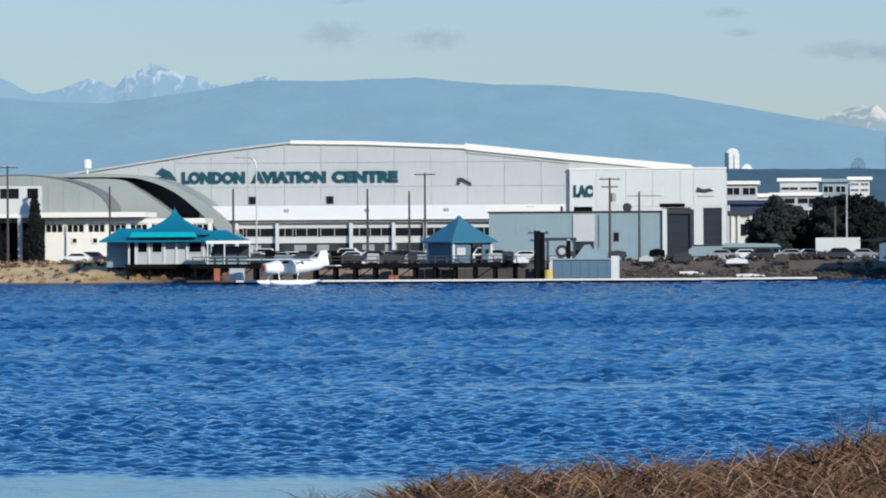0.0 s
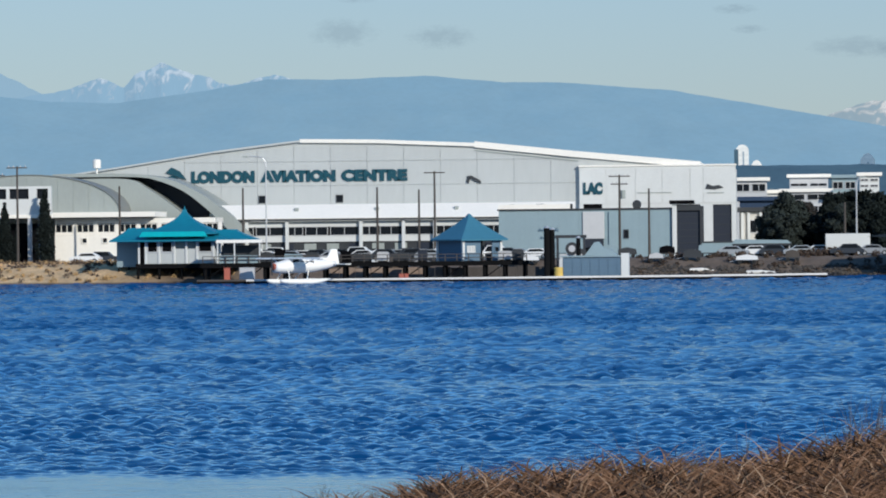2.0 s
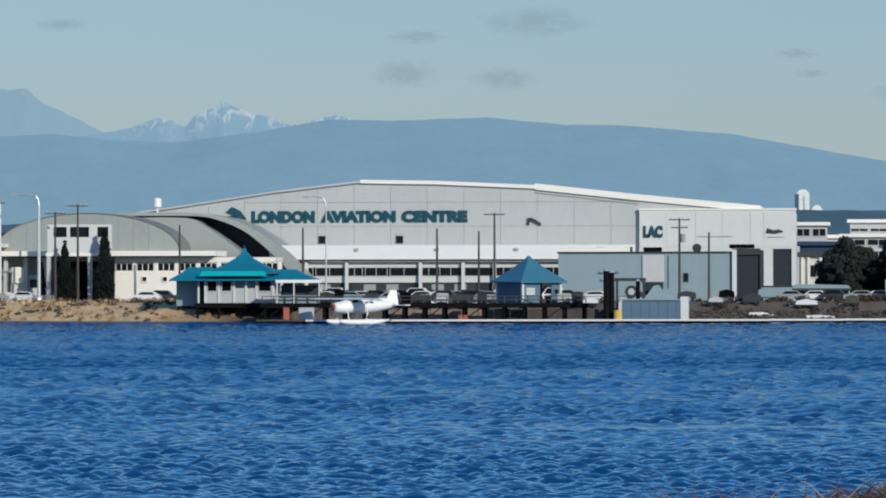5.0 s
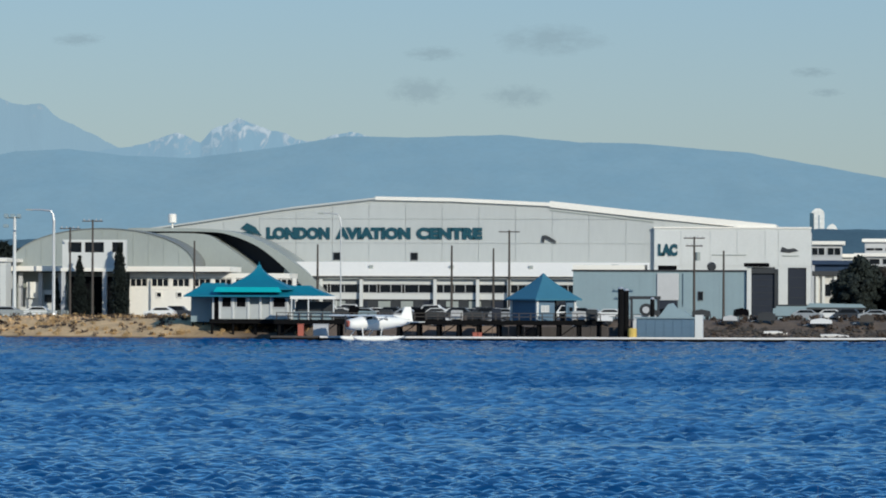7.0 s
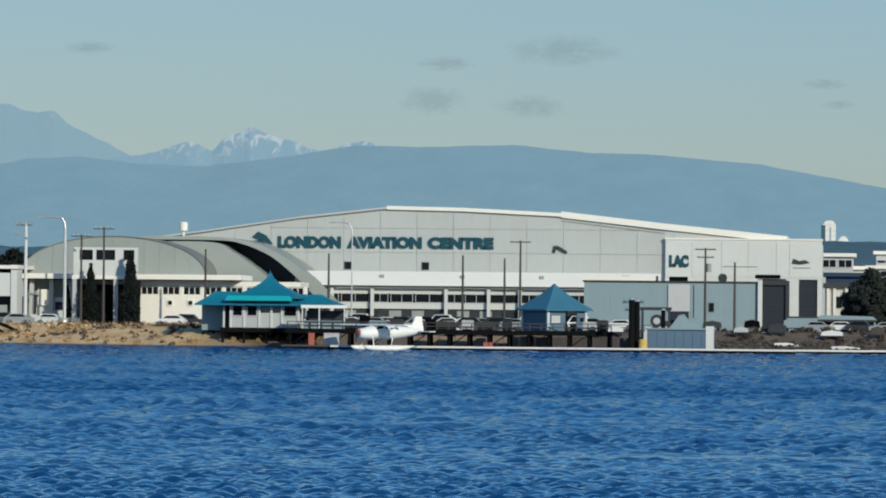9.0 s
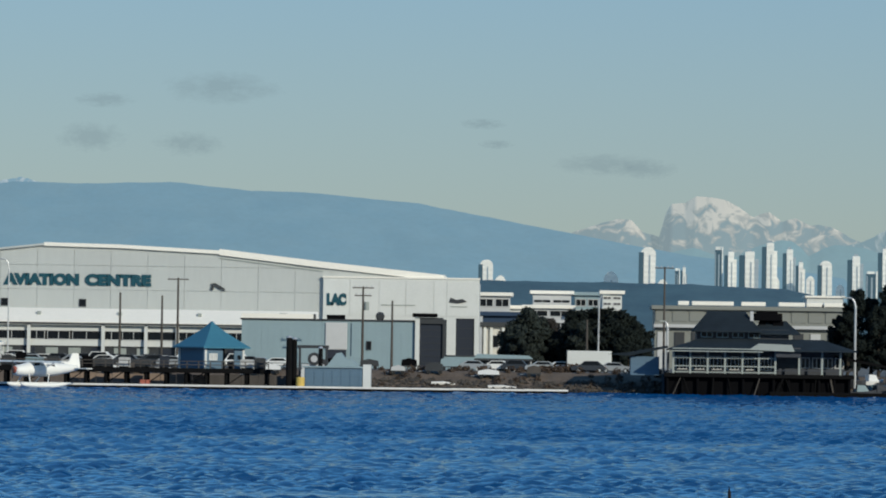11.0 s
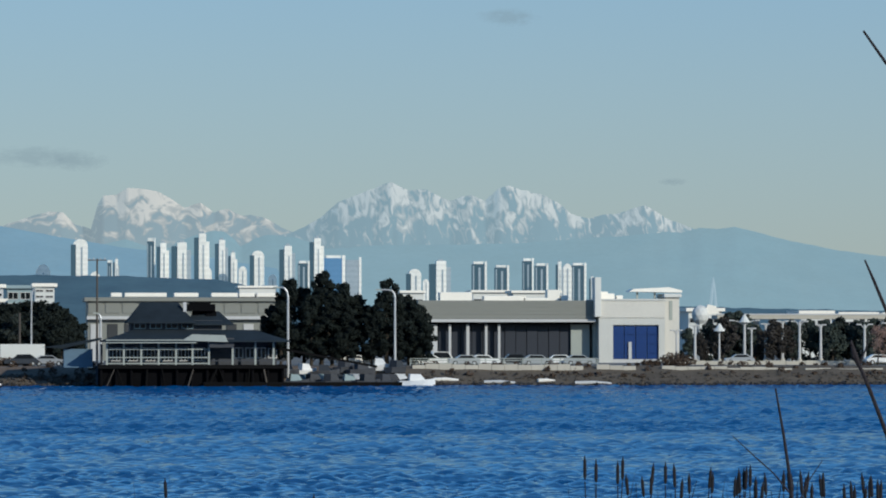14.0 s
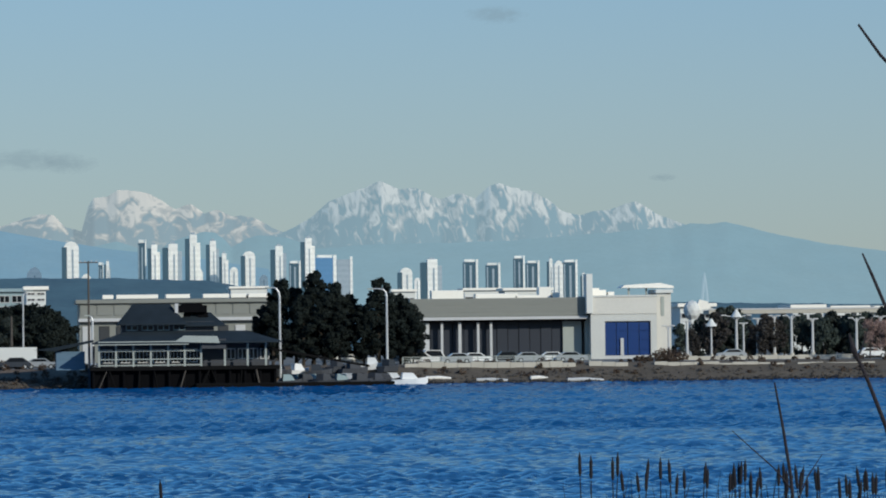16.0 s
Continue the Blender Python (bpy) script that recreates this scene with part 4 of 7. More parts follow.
def terminal():
    y = 660
    c = -165
    ob = thing("arched_terminal", bx(c, y), y, 2.6, "grey vaulted terminal with white lower storey and dark arch opening", "terminal building")
    X = lambda b: bx(b - c, y)
    Z = lambda e: ez(e, y) - 2.6
    s = y / 1000
    # great arch at the back: rim, dark soffit, inner wall
    outer = sweep([(X(p), Z(q)) for p, q in ((-168, 15.6), (-163.9, 15.7), (-151.8, 15.6), (-145.5, 15.1), (-139.7, 13.7), (-134, 10.8), (-129.6, 7.7), (-126.2, 5.1), (-122.5, 1.0))])
    inner = sweep([(X(p), Z(q)) for p, q in ((-168, 14.8), (-163.9, 14.9), (-149.3, 14.8), (-144.2, 14.0), (-139.1, 12.0), (-135.3, 9.5), (-130.2, 5.0), (-126.5, 1.0))])
    vault = sweep([(X(p), Z(q)) for p, q in ((-168, 14.3), (-163.9, 14.4), (-150.6, 14.3), (-146.1, 12.3), (-142.3, 9.8), (-138.5, 6.9), (-134.5, 3.5))])
    part("arch_rim", prism(outer + inner[::-1], 14, 30), "grey", ob, smooth=False)
    # slate-dark wall puts the shade under the arch into colour
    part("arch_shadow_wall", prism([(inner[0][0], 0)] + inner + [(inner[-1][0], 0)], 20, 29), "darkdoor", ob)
    part("arch_inner_wall", prism([(vault[0][0], 0)] + vault + [(vault[-1][0], 0)], 11.6, 19.5), "grey", ob)
    # front vault with its standing seams
    front = arc(X(-170.5), Z(6.9), 20.8 * s, 8.3 * s, 30)
    part("front_vault", prism([(front[0][0], 0)] + front + [(front[-1][0], 0)], 1.0, 11.5), "grey", ob)
    ring = arc(X(-170.5), Z(6.9), 21.0 * s, 8.45 * s, 30)
    part("vault_edge", prism(ring + front[::-1], 0.8, 11.6), "taupe", ob)
    for k in range(1, 12):
        x = front[0][0] + (front[-1][0] - front[0][0]) * k / 12
        h = lerp_table(front, x)
        part("seam", solid((x - 0.04, x + 0.04, 0.94, 1.0, Z(6.9), h - 0.1)), "grey", ob)
    # white canopy band and lower storey
    part("canopy", solid((X(-191), X(-141), -2.5, 10, Z(5.6), Z(6.75)), bevel=0.05), "roofwhite", ob)
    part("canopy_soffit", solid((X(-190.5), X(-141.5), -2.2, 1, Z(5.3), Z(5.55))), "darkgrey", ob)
    part("lower_wall", solid((X(-164), X(-128), -0.5, 9, 0, Z(1.6))), "roofwhite", ob)
    part("upper_wall", solid((X(-164), X(-128), -0.5, 9, Z(4.2), Z(5.3))), "roofwhite", ob)
    # black backing stands in for the shade behind the windows
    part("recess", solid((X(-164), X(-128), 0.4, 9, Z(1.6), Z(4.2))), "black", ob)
    for b0 in (-163.9, -159.1, -154.4, -149.6, -144.9, -140.2, -135.5, -131.2):
        win(ob, X(b0), X(b0 + 3.9), Z(2.2), Z(4.1), -0.3, "roofwhite", 2, fw=0.1)
        part("window_pier", solid((X(b0 + 3.9) + 0.02, X(b0 + 4.7), -0.45, 0.3, Z(1.6), Z(4.2))), "roofwhite", ob)
    part("window_apron", solid((X(-164), X(-128), -0.46, 0.3, Z(1.6) + 0.01, Z(2.2) - 0.01)), "roofwhite", ob)
    for b in (-157.3, -152.7):
        win(ob, X(b) - 0.42, X(b) + 0.42, Z(-0.2), Z(1.1), -0.62, "roofwhite", 0)
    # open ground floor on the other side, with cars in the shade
    # flat black wall: deep shade under the canopy, painted rather than cast
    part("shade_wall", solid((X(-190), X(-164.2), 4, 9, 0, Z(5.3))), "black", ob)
    for b in (-188.5, -184, -179.5):
        part("column", solid((X(b) - 0.3, X(b) + 0.3, -1.2, -0.6, 0, Z(5.3)), bevel=0.04), "palegrey", ob)
    part("kiosk", solid((X(-187.6), X(-178.6), -0.4, 3, 0, Z(1.4)), bevel=0.05), "white", ob)
    part("kiosk_screen", solid((X(-187.2), X(-184.6), -0.8, -0.6, Z(-0.4), Z(3.2)), bevel=0.03), "roofwhite", ob)
    part("kiosk_box", solid((X(-188.2), X(-186.4), -2.6, -1.4, 0, Z(-2.4)), bevel=0.05), "white", ob)
    win(ob, X(-183.2), X(-180.4), Z(-1.4), Z(0.4), -0.5, "darkgrey", 0)
    win(ob, X(-187.6), X(-184.2), Z(1.5), Z(3.8), 3.9, "palegrey", 1)
    # entrance gate: pale columns, dark piers, double sign beam
    yy = -8
    for b in (-176.9, -167.7, -165.3):
        part("gate_column", solid((X(b) - 0.3, X(b) + 0.3, yy - 0.2, yy + 0.4, 0, Z(5.6)), bevel=0.06), "palegrey", ob)
    gl, gr = X(-177.2), X(-162.9)
    lights = [(X(-175.9), X(-172.9)), (X(-172.2), X(-167.9)), (X(-166.1), X(-163.6))]
    edges = [gl] + [v for pair in lights for v in pair] + [gr]
    part("gate_panel", solid((gl, gr, yy, yy + 0.9, Z(5.6), Z(9.75)), (gl, gr, yy, yy + 0.9, Z(12.0), Z(12.55)), *[(edges[k], edges[k + 1], yy, yy + 0.9, Z(9.75), Z(12.0)) for k in (0, 2, 4, 6)]), "white", ob, "white rendered panel with dark lights")
    for x0, x1 in lights:
        part("gate_light", solid((x0, x1, yy + 0.4, yy + 0.5, Z(9.75), Z(12.0))), "glass", ob)
    part("gate_band", solid((gl - 0.2, gr + 0.2, yy - 0.25, yy - 0.02, Z(5.5), Z(6.3)), bevel=0.05), "roofwhite", ob)
    # black sheet paints the shade between the gate columns
    part("gate_wall", solid((X(-176.4), X(-164.4), yy + 3.2, yy + 3.6, 0, Z(4.4))), "black", ob)
    # white vent hood on the roof
    part("roof_cupola", rod([(0, 0, 0), (0, 0, 0.95), (0, 0, 1.0), (0, 0, 2.2), (0, 0, 2.35)], [0.16, 0.16, 0.62, 0.64, 0.4], 12), "roofwhite", ob, at=(X(-158.9) * 1.027, 18, Z(15.5)))


terminal()


def west_wing():
    y = 650
    ob = thing("low_white_building", bx(-203, y), y, 2.6, "low white flat-roofed building with small dark windows", "building")
    X = lambda b: bx(b + 203, y)
    Z = lambda e: ez(e, y) - 2.6
    part("wall", solid((X(-222), X(-199), 0, 14, 0, Z(6.4))), "palegrey", ob)
    part("wing_wall", solid((X(-199), X(-193.2), -1, 14, Z(1.6), Z(6.8))), "white", ob)
    part("wing_base", solid((X(-199), X(-193.2), 2, 14, 0, Z(1.6))), "darkgrey", ob)
    part("corner_post", solid((X(-193.2), X(-191.8), -1.2, 3, 0, Z(8.6)), bevel=0.04), "white", ob)
    part("roof", solid((X(-222.5), X(-191.5), -1.6, 14.5, Z(7.7), Z(8.5)), bevel=0.05), "roofwhite", ob)
    # near-black strip puts the roof edge's shadow into the wall colour
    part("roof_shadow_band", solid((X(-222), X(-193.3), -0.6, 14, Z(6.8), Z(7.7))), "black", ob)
    for b in (-216, -204.5):
        win(ob, X(b) - 1.0, X(b) + 1.1, Z(2.3), Z(4.6), -0.06, "palegrey", 1)
    win(ob, X(-198.6), X(-197.2), Z(1.8), Z(4.0), -1.06, "darkgrey", 0)
    part("fence_panel", solid((X(-198.8), X(-193.4), -3.2, -3.0, 0, Z(-0.4)), bevel=0.02), "grey", ob)


west_wing()


# ---- teal-roofed float terminal on the bank ----
def teal_pavilion():
    y = 594
    ob = thing("teal_roof_pavilion", bx(-134.9, y), y, 2.5, "small white pavilion with sweeping teal metal roofs and turquoise eave", "pavilion")
    Z = lambda e: ez(e, y) - 2.5
    s = y / 1000
    part("floor", solid((-6.1, 7.5, -3.6, 3.6, -0.5, 0.1), bevel=0.04), "darkwood", ob)
    part("roof", hip(5.6 * 1.7, 8.6, Z(1.9), Z(7.2), 0.75, 0.2), "teal", ob)
    part("lower_roof", hip(16.5 * 0.98, 9.6, Z(0.35), Z(2.9), 0.35, 2.4), "teal", ob, at=(-0.9, 0.3, 0))
    part("side_roof", hip(7.5, 6.2, Z(0.3), Z(3.1), 0.25, 1.4), "teal", ob, at=(-6.0, 0.6, 0))
    part("side_roof", hip(8.5, 6.2, Z(0.25), Z(2.6), 0.3, 1.2), "teal", ob, at=(5.6, 0.6, 0))
    part("eave", prism([(-5.4, Z(1.1)), (-4.9, Z(2.2)), (3.2, Z(2.2)), (3.6, Z(1.1))], -5.2, -4.4), "tealtrim", ob, "bright turquoise eave band")
    part("wall", solid((-4.9, 4.4, -3.0, 3.0, 0.1, Z(-1.6))), "clad", ob)
    part("back_wall", solid((-4.9, 4.4, -2.2, 3.0, Z(-1.6), Z(0.6))), "greyblue", ob)
    for x in (-4.8, -3.0, -1.0, 0.6, 2.0, 4.2):
        part("post", solid((x - 0.14, x + 0.14, -3.15, -2.9, 0.1, Z(0.7)), bevel=0.02), "white", ob)
    for x0, x1 in ((-4.6, -3.2), (-2.7, -1.25), (2.2, 4.0)):
        win(ob, x0, x1, Z(-2.4), Z(0.1), -3.06, "palegrey", 0, "black")
    part("side_wall", solid((-9.2, -6.15, 0.6, 3.4, -0.3, Z(0.2))), "greyblue", ob)
    for x in (-9.0, -7.6, -6.3):
        part("support_post", rod([(x, 1.0, -4.2), (x, 1.0, -0.25)], 0.14, 8), "darkwood", ob)
    part("gate", solid((-5.85, -5.6, -2.9, -2.7, 0.1, Z(-0.1))), "white", ob)
    # black panel fills the open porch in place of its shade
    part("gate_door", solid((-5.6, -4.95, -2.8, -2.7, 0.1, Z(0.0))), "black", ob)
    part("finial", rod([(0, 0, Z(7.0)), (0, 0, Z(8.0))], [0.12, 0.02], 6), "teal", ob)
    for x in (-5.8, -3, 0, 3, 6):
        for yy in (-3.2, 2.5):
            part("support_post", rod([(x, yy, -4.2), (x, yy, -0.4)], 0.18, 8), "darkwood", ob)


teal_pavilion()


def blue_pavilion():
    y = 588
    ob = thing("blue_roof_pavilion", bx(-71.4, y), y, 2.35, "small blue-grey boarded hut with a slate-blue pyramid roof on the pier", "pavilion", rz=38)
    Z = lambda e: ez(e, y) - 2.35
    w = 6.6
    part("roof", hip(w, w, Z(-0.2), Z(5.5), 0.22, 0.08, over=0.35), "blueroof", ob)
    h = w / 2 - 0.35
    t = 0.15
    part("wall", solid((-h, -h + t, -h, h, 0, Z(-0.3)), (-h, h, h - t, h, 0, Z(-0.3)), (-h, -0.2, -h, -h + t, 0, Z(-0.3)), (1.6, h, -h, -h + t, 0, Z(-0.3)), (h - t, h, -h, 0.2, 0, 1.0), (h - t, h, 2.0, h, 0, Z(-0.3))), "bluewall", ob)
    for x, yy in ((-h, -h), (h, -h), (h, h), (-h, h)):
        part("corner_post", solid((x - 0.16, x + 0.16, yy - 0.16, yy + 0.16, 0, Z(-0.2)), bevel=0.02), "white", ob)
    part("floor", solid((-h - 0.5, h + 0.5, -h - 0.5, h + 0.5, -0.25, 0)), "darkwood", ob)
    # black inner sheet paints the dimness inside the hut
    part("inner_wall", solid((0.2, 0.35, -h + 0.4, h - 0.4, 0, Z(-0.5))), "black", ob)
    win(ob, -2.4, -1.1, 1.3, 2.2, -h - 0.06, "white", 1, "palegrey")
    win(ob, 1.9, 2.7, 1.3, 2.1, -h - 0.06, "bluewall", 0)


blue_pavilion()


# ---- pier, dock and what lies at it ----
def pier():
    y = 585
    ob = thing("pier", bx(-95, y), y, 0, "dark timber pier on piles with a plank deck and rail", "pier")
    X = lambda b: bx(b + 95, y)
    part("deck", solid((X(-131), X(-58), -2.2, 2.2, 2.3, 2.55)), "darkwood", ob)
    part("edge_beam", solid((X(-131), X(-58), -2.35, -2.2, 2.0, 2.6)), "darkwood", ob)
    pile = None
    for k in range(17):
        x = X(-130) + k * (X(-59) - X(-130)) / 16
        for yy in (-1.8, 1.8):
            if pile is None:
                pile = part("support_post", rod([(0, 0, -2.0), (0, 0, 2.3)], 0.22, 8), "darkwood", ob, at=(x, yy, 0))
            else:
                share(pile, (x, yy, 0))
    brace = None
    for k in range(8):
        x = X(-128) + k * 5.2
        if brace is None:
            brace = part("brace", rod([(-1.2, -1.9, 0.4), (1.2, -1.9, 2.1)], 0.08, 6), "darkwood", ob, at=(x, 0, 0))
        else:
            share(brace, (x, 0, 0))
    post = None
    for k in range(29):
        x = X(-130.5) + k * (X(-58.5) - X(-130.5)) / 28
        if post is None:
            post = part("rail_post", solid((-0.06, 0.06, -2.1, -1.98, 2.55, 3.5)), "wood", ob, at=(x, 0, 0))
        else:
            share(post, (x, 0, 0))
    for z in (3.45, 3.0):
        part("rail", solid((X(-130.5), X(-58.5), -2.1, -1.98, z, z + 0.09)), "wood", ob)


pier()


def crib(b0, b1, y, material, label):
    ob = thing("retaining_wall", bx((b0 + b1) / 2, y), y, 0, label, "retaining wall")
    w = bx(b1 - b0, y) / 2
    n = int(w)
    for k in range(n):
        x0 = -w + 2 * w * k / n
        part("plank", solid((x0 + 0.03, x0 + 2 * w / n - 0.05, 0, 0.4 + 0.1 * (k % 3), -1.8, 1.7 + 0.12 * (k % 2)), bevel=0.03), material, ob)


crib(-104, -72, 590.5, "brownboards", "brown boarded wall under the timber pier")
crib(-72, -46, 596, "wood", "weathered boarded wall behind the floating dock")


def dock(b0, b1, y, material, label):
    ob = thing("floating_dock", bx((b0 + b1) / 2, y), y, 0, label, "dock", "floating docks")
    w = bx(b1 - b0, y) / 2
    # tarred float; its dark band also paints the shadow line under the dock
    part("float", solid((-w, w, -1.36, 1.2, -0.3, 0.3), bevel=0.04), "darkwood", ob)
    n = max(3, int(w / 1.6))
    for k in range(n):
        x0 = -w + 2 * w * k / n
        part("deck_plank", solid((x0, x0 + 2 * w / n - 0.04, -1.3, 1.3, 0.31, 0.5 + 0.01 * (k % 2))), material, ob)
    part("fender", solid((-w, w, -1.42, -1.31, 0.32, 0.56), bevel=0.02), material, ob)


dock(-121, -52, 575, "dock", "long bleached white floating dock at the water's edge")
dock(-52, -18, 577, "dock", "pale floating dock strip along the scrubby bank")
dock(-18, -2, 580, "dock", "low pale floating dock along the bank")
dock(-2, 7.6, 583, "dock", "narrow pale floating dock end along the bank")
dock(-132, -121.3, 576, "wood", "weathered brown floating dock beside the seaplane")
dock(52, 96, 597, "darkwood", "dark low boat dock below the waterside house")


def seaplane():
    y = 568.8
    ob = thing("seaplane", bx(-108.2, y), y, 0.1, "white single-engined float plane moored at the dock", "seaplane", rz=42)
    secs = [(-4.6, 0.5, 2.15), (-4.4, 0.7, 2.15), (-3.4, 0.85, 2.2), (-2.4, 0.98, 2.35), (-1.2, 1.04, 2.4), (0.2, 1.02, 2.38), (1.6, 0.86, 2.4), (3.2, 0.64, 2.5), (4.6, 0.36, 2.6)]
    part("fuselage", rod([(x, 0, z) for x, r, z in secs], [r for x, r, z in secs], 14), "planewhite", ob, smooth=True)
    part("cowling", rod([(-4.75, 0, 2.25), (-4.55, 0, 2.25)], [0.35, 0.52], 14), "red", ob)
    part("propeller", prism([(-0.1, -1.2), (0.1, -1.2), (0.14, 0), (0.1, 1.2), (-0.1, 1.2), (-0.14, 0)], -0.04, 0.04), "darkgrey", ob, at=(-4.85, 0, 2.25), rz=70)
    wing = bmesh.new()
    add(wing, prism([(-1.0, 0.0), (-0.9, 0.12), (-0.4, 0.2), (0.3, 0.14), (0.75, 0.02), (0.3, -0.02)], -5.8, 5.8))
    part("wing", wing, "planewhite", ob, at=(-1.6, 0, 3.3))
    part("tail_fin", prism([(2.4, 3.0), (3.5, 3.5), (4.0, 4.6), (4.9, 4.6), (5.2, 2.5), (3.4, 2.6)], -0.07, 0.07), "planewhite", ob)
    part("tailplane", solid((3.9, 4.8, -2.7, 2.7, 2.45, 2.57), bevel=0.03), "planewhite", ob)
    part("windscreen", prism([(-2.6, 2.75), (-2.0, 3.25), (-1.5, 3.25), (-1.5, 2.7)], -0.86, 0.86), "glass", ob)
    for k in range(3):
        part("cabin_window", solid((-1.35 + k * 0.75, -0.8 + k * 0.75, -0.9, 0.9, 2.65, 3.0), bevel=0.04), "glass", ob)
    for yy in (-1.2, 1.2):
        part("float", rod([(-4.7, yy, 0.45), (-4.2, yy, 0.3), (-2.5, yy, 0.2), (0.3, yy, 0.16), (1.8, yy, 0.35), (2.9, yy, 0.5)], [0.06, 0.3, 0.4, 0.4, 0.26, 0.08], 10), "planewhite", ob, smooth=True)
        for xa, xb in ((-3.2, -2.8), (-0.6, 0.2)):
            part("strut", rod([(xa, yy, 0.4), (xb, yy * 0.4, 1.9)], 0.07, 6), "planewhite", ob)
        part("wing_strut", rod([(-1.7, yy * 0.6, 2.0), (-1.7, yy * 3.2, 3.35)], 0.06, 6), "planewhite", ob)
    ob.scale = (1.04, 1.2, 0.92)


seaplane()


def piling(b, y, top, w, label):
    ob = thing("mooring_pile", bx(b, y), y, -1.6, label, "mooring pile", "mooring piles")
    part("shaft", rod([(0, 0, 0), (0, 0, top + 1.6)], [w, w * 0.92], 10), "darkwood", ob)
    part("cap", rod([(0, 0, top + 1.6), (0, 0, top + 1.85)], [w * 1.1, w * 0.5], 10), "steel", ob)


piling(-54.2, 576.5, 6.7, 0.4, "thick tarred timber mooring pile beside the dock")
piling(-53.0, 577.5, 6.5, 0.35, "thin tarred timber mooring pile beside the dock")
piling(-47.2, 582, 5.4, 0.3, "thin dark timber mooring pile beside the shed")

barrel = thing("fuel_drum", bx(-51.6, 576.5), 576.3, 0.5, "yellow painted drum on the floating dock", "drum")
part("body", rod([(0, 0, 0), (0, 0, 0.1), (0, 0, 1.1), (0, 0, 1.2)], [0.5, 0.55, 0.55, 0.48], 14), "yellow", barrel)
part("ring", rod([(0, 0, 0.55), (0, 0, 0.62)], 0.58, 14), "yellow", barrel)


def shelter():
    y = 584.4
    x, z = bx(-122.5, y), 2.55
    ob = thing("open_shelter", x, y, z, "white flat-roofed open shelter on the pier beside the pavilion", "shelter")
    h = ez(-0.45, y) - z
    part("roof", solid((-3.0, 3.0, -1.5, 1.5, h, h + 0.42), bevel=0.03), "roofwhite", ob)
    for px in (-2.8, -0.6, 2.7):
        for py in (-1.35, 1.35):
            part("post", solid((px - 0.08, px + 0.08, py - 0.08, py + 0.08, 0, h)), "white", ob)
    part("counter", solid((-2.6, 2.4, -1.2, -0.8, 0, h * 0.4), bevel=0.02), "greyblue", ob)
    part("back_panel", solid((-2.6, 2.5, 1.2, 1.28, 0, h - 0.3)), "darkgrey", ob)


shelter()


def boat_house():
    y = 583
    ob = thing("floating_shed", bx(-43.5, y), y, 0.0, "long floating blue-grey shed with a tarpaulin heap and white end post", "shed")
    X = lambda b: bx(b + 43.5, y)
    part("base", solid((X(-51.2), X(-36), -1.9, 1.8, -0.3, 0.4)), "darkwood", ob)
    part("wall", solid((X(-50.6), X(-37.8), -1.5, 1.5, 0.4, 2.9), bevel=0.03), "bluewall", ob)
    for k in range(7):
        part("batten", solid((X(-50.4) + k * 1.15, X(-50.4) + k * 1.15 + 0.12, -1.56, -1.5, 0.45, 2.85)), "bluewall", ob)
    part("roof", solid((X(-51), X(-37.7), -1.75, 1.7, 2.92, 3.12), bevel=0.04), "greyblue", ob)
    part("tarpaulin", prism([(X(-45.8), 3.13), (X(-45), 3.7), (X(-43.6), 4.8), (X(-42.6), 4.9), (X(-41.6), 4.1), (X(-40), 3.9), (X(-38.4), 3.13)], -1.3, 1.3), "greyblue", ob, "crumpled pale blue tarpaulin")
    part("end_wall", solid((X(-37.7), X(-36.0), -1.6, 1.5, 0.3, 3.4), bevel=0.03), "white", ob)
    fr = thing("loading_frame", bx(-48.6, 592), 592, 0, "dark steel loading frame with round drum on the bank", "frame")
    for x in (-1.9, 1.6):
        part("leg", solid((x - 0.14, x + 0.14, -0.2, 0.2, -1.4, 5.4)), "darkgrey", fr)
    part("beam", solid((-2.2, 1.9, -0.25, 0.25, 5.4, 5.8), bevel=0.03), "darkgrey", fr)
    part("drum", rod([(0, -0.6, 4.0), (0, 0.9, 4.0)], 0.85, 16), "darkgrey", fr)
    part("drum_face", rod([(0, -0.7, 4.0), (0, -0.61, 4.0)], 0.45, 14), "palegrey", fr)
    part("box", solid((-1.6, 1.3, -0.4, 0.8, 2.3, 3.3), bevel=0.05), "palegrey", fr)
    part("crate", solid((-1.7, -0.8, -0.6, 0.2, 1.5, 2.6), bevel=0.05), "white", fr)


boat_house()

for i, (b, y, w, h, mt, lb) in enumerate([(-125.5, 576.3, 0.7, 1.5, "red", "faded red locker on the brown dock"), (-121, 577, 1.9, 1.5, "palegrey", "pale slatted crate on the brown dock"), (-86, 583.5, 1.2, 1.0, "red", "faded red crate under the pier edge"),
                                          (-32, 600, 2.2, 1.8, "white", "white storage box on the bank"), (-28.5, 601, 1.2, 1.6, "darkgrey", "dark storage bin on the bank"), (-24.5, 602, 2.6, 0.9, "carwhite", "low white cover on the bank")]):
    z = 0.55 if y < 579 else (0.0 if y < 590 else ground_height(bx(b, y), y))
    c = thing("storage_box", bx(b, y), y, z - 0.05, lb, "box")
    part("body", solid((-w / 2, w / 2, -0.5, 0.5, 0, h), bevel=0.05), mt, c)
    part("lid", solid((-w / 2 - 0.05, w / 2 + 0.05, -0.55, 0.55, h, h + 0.08), bevel=0.02), mt, c)


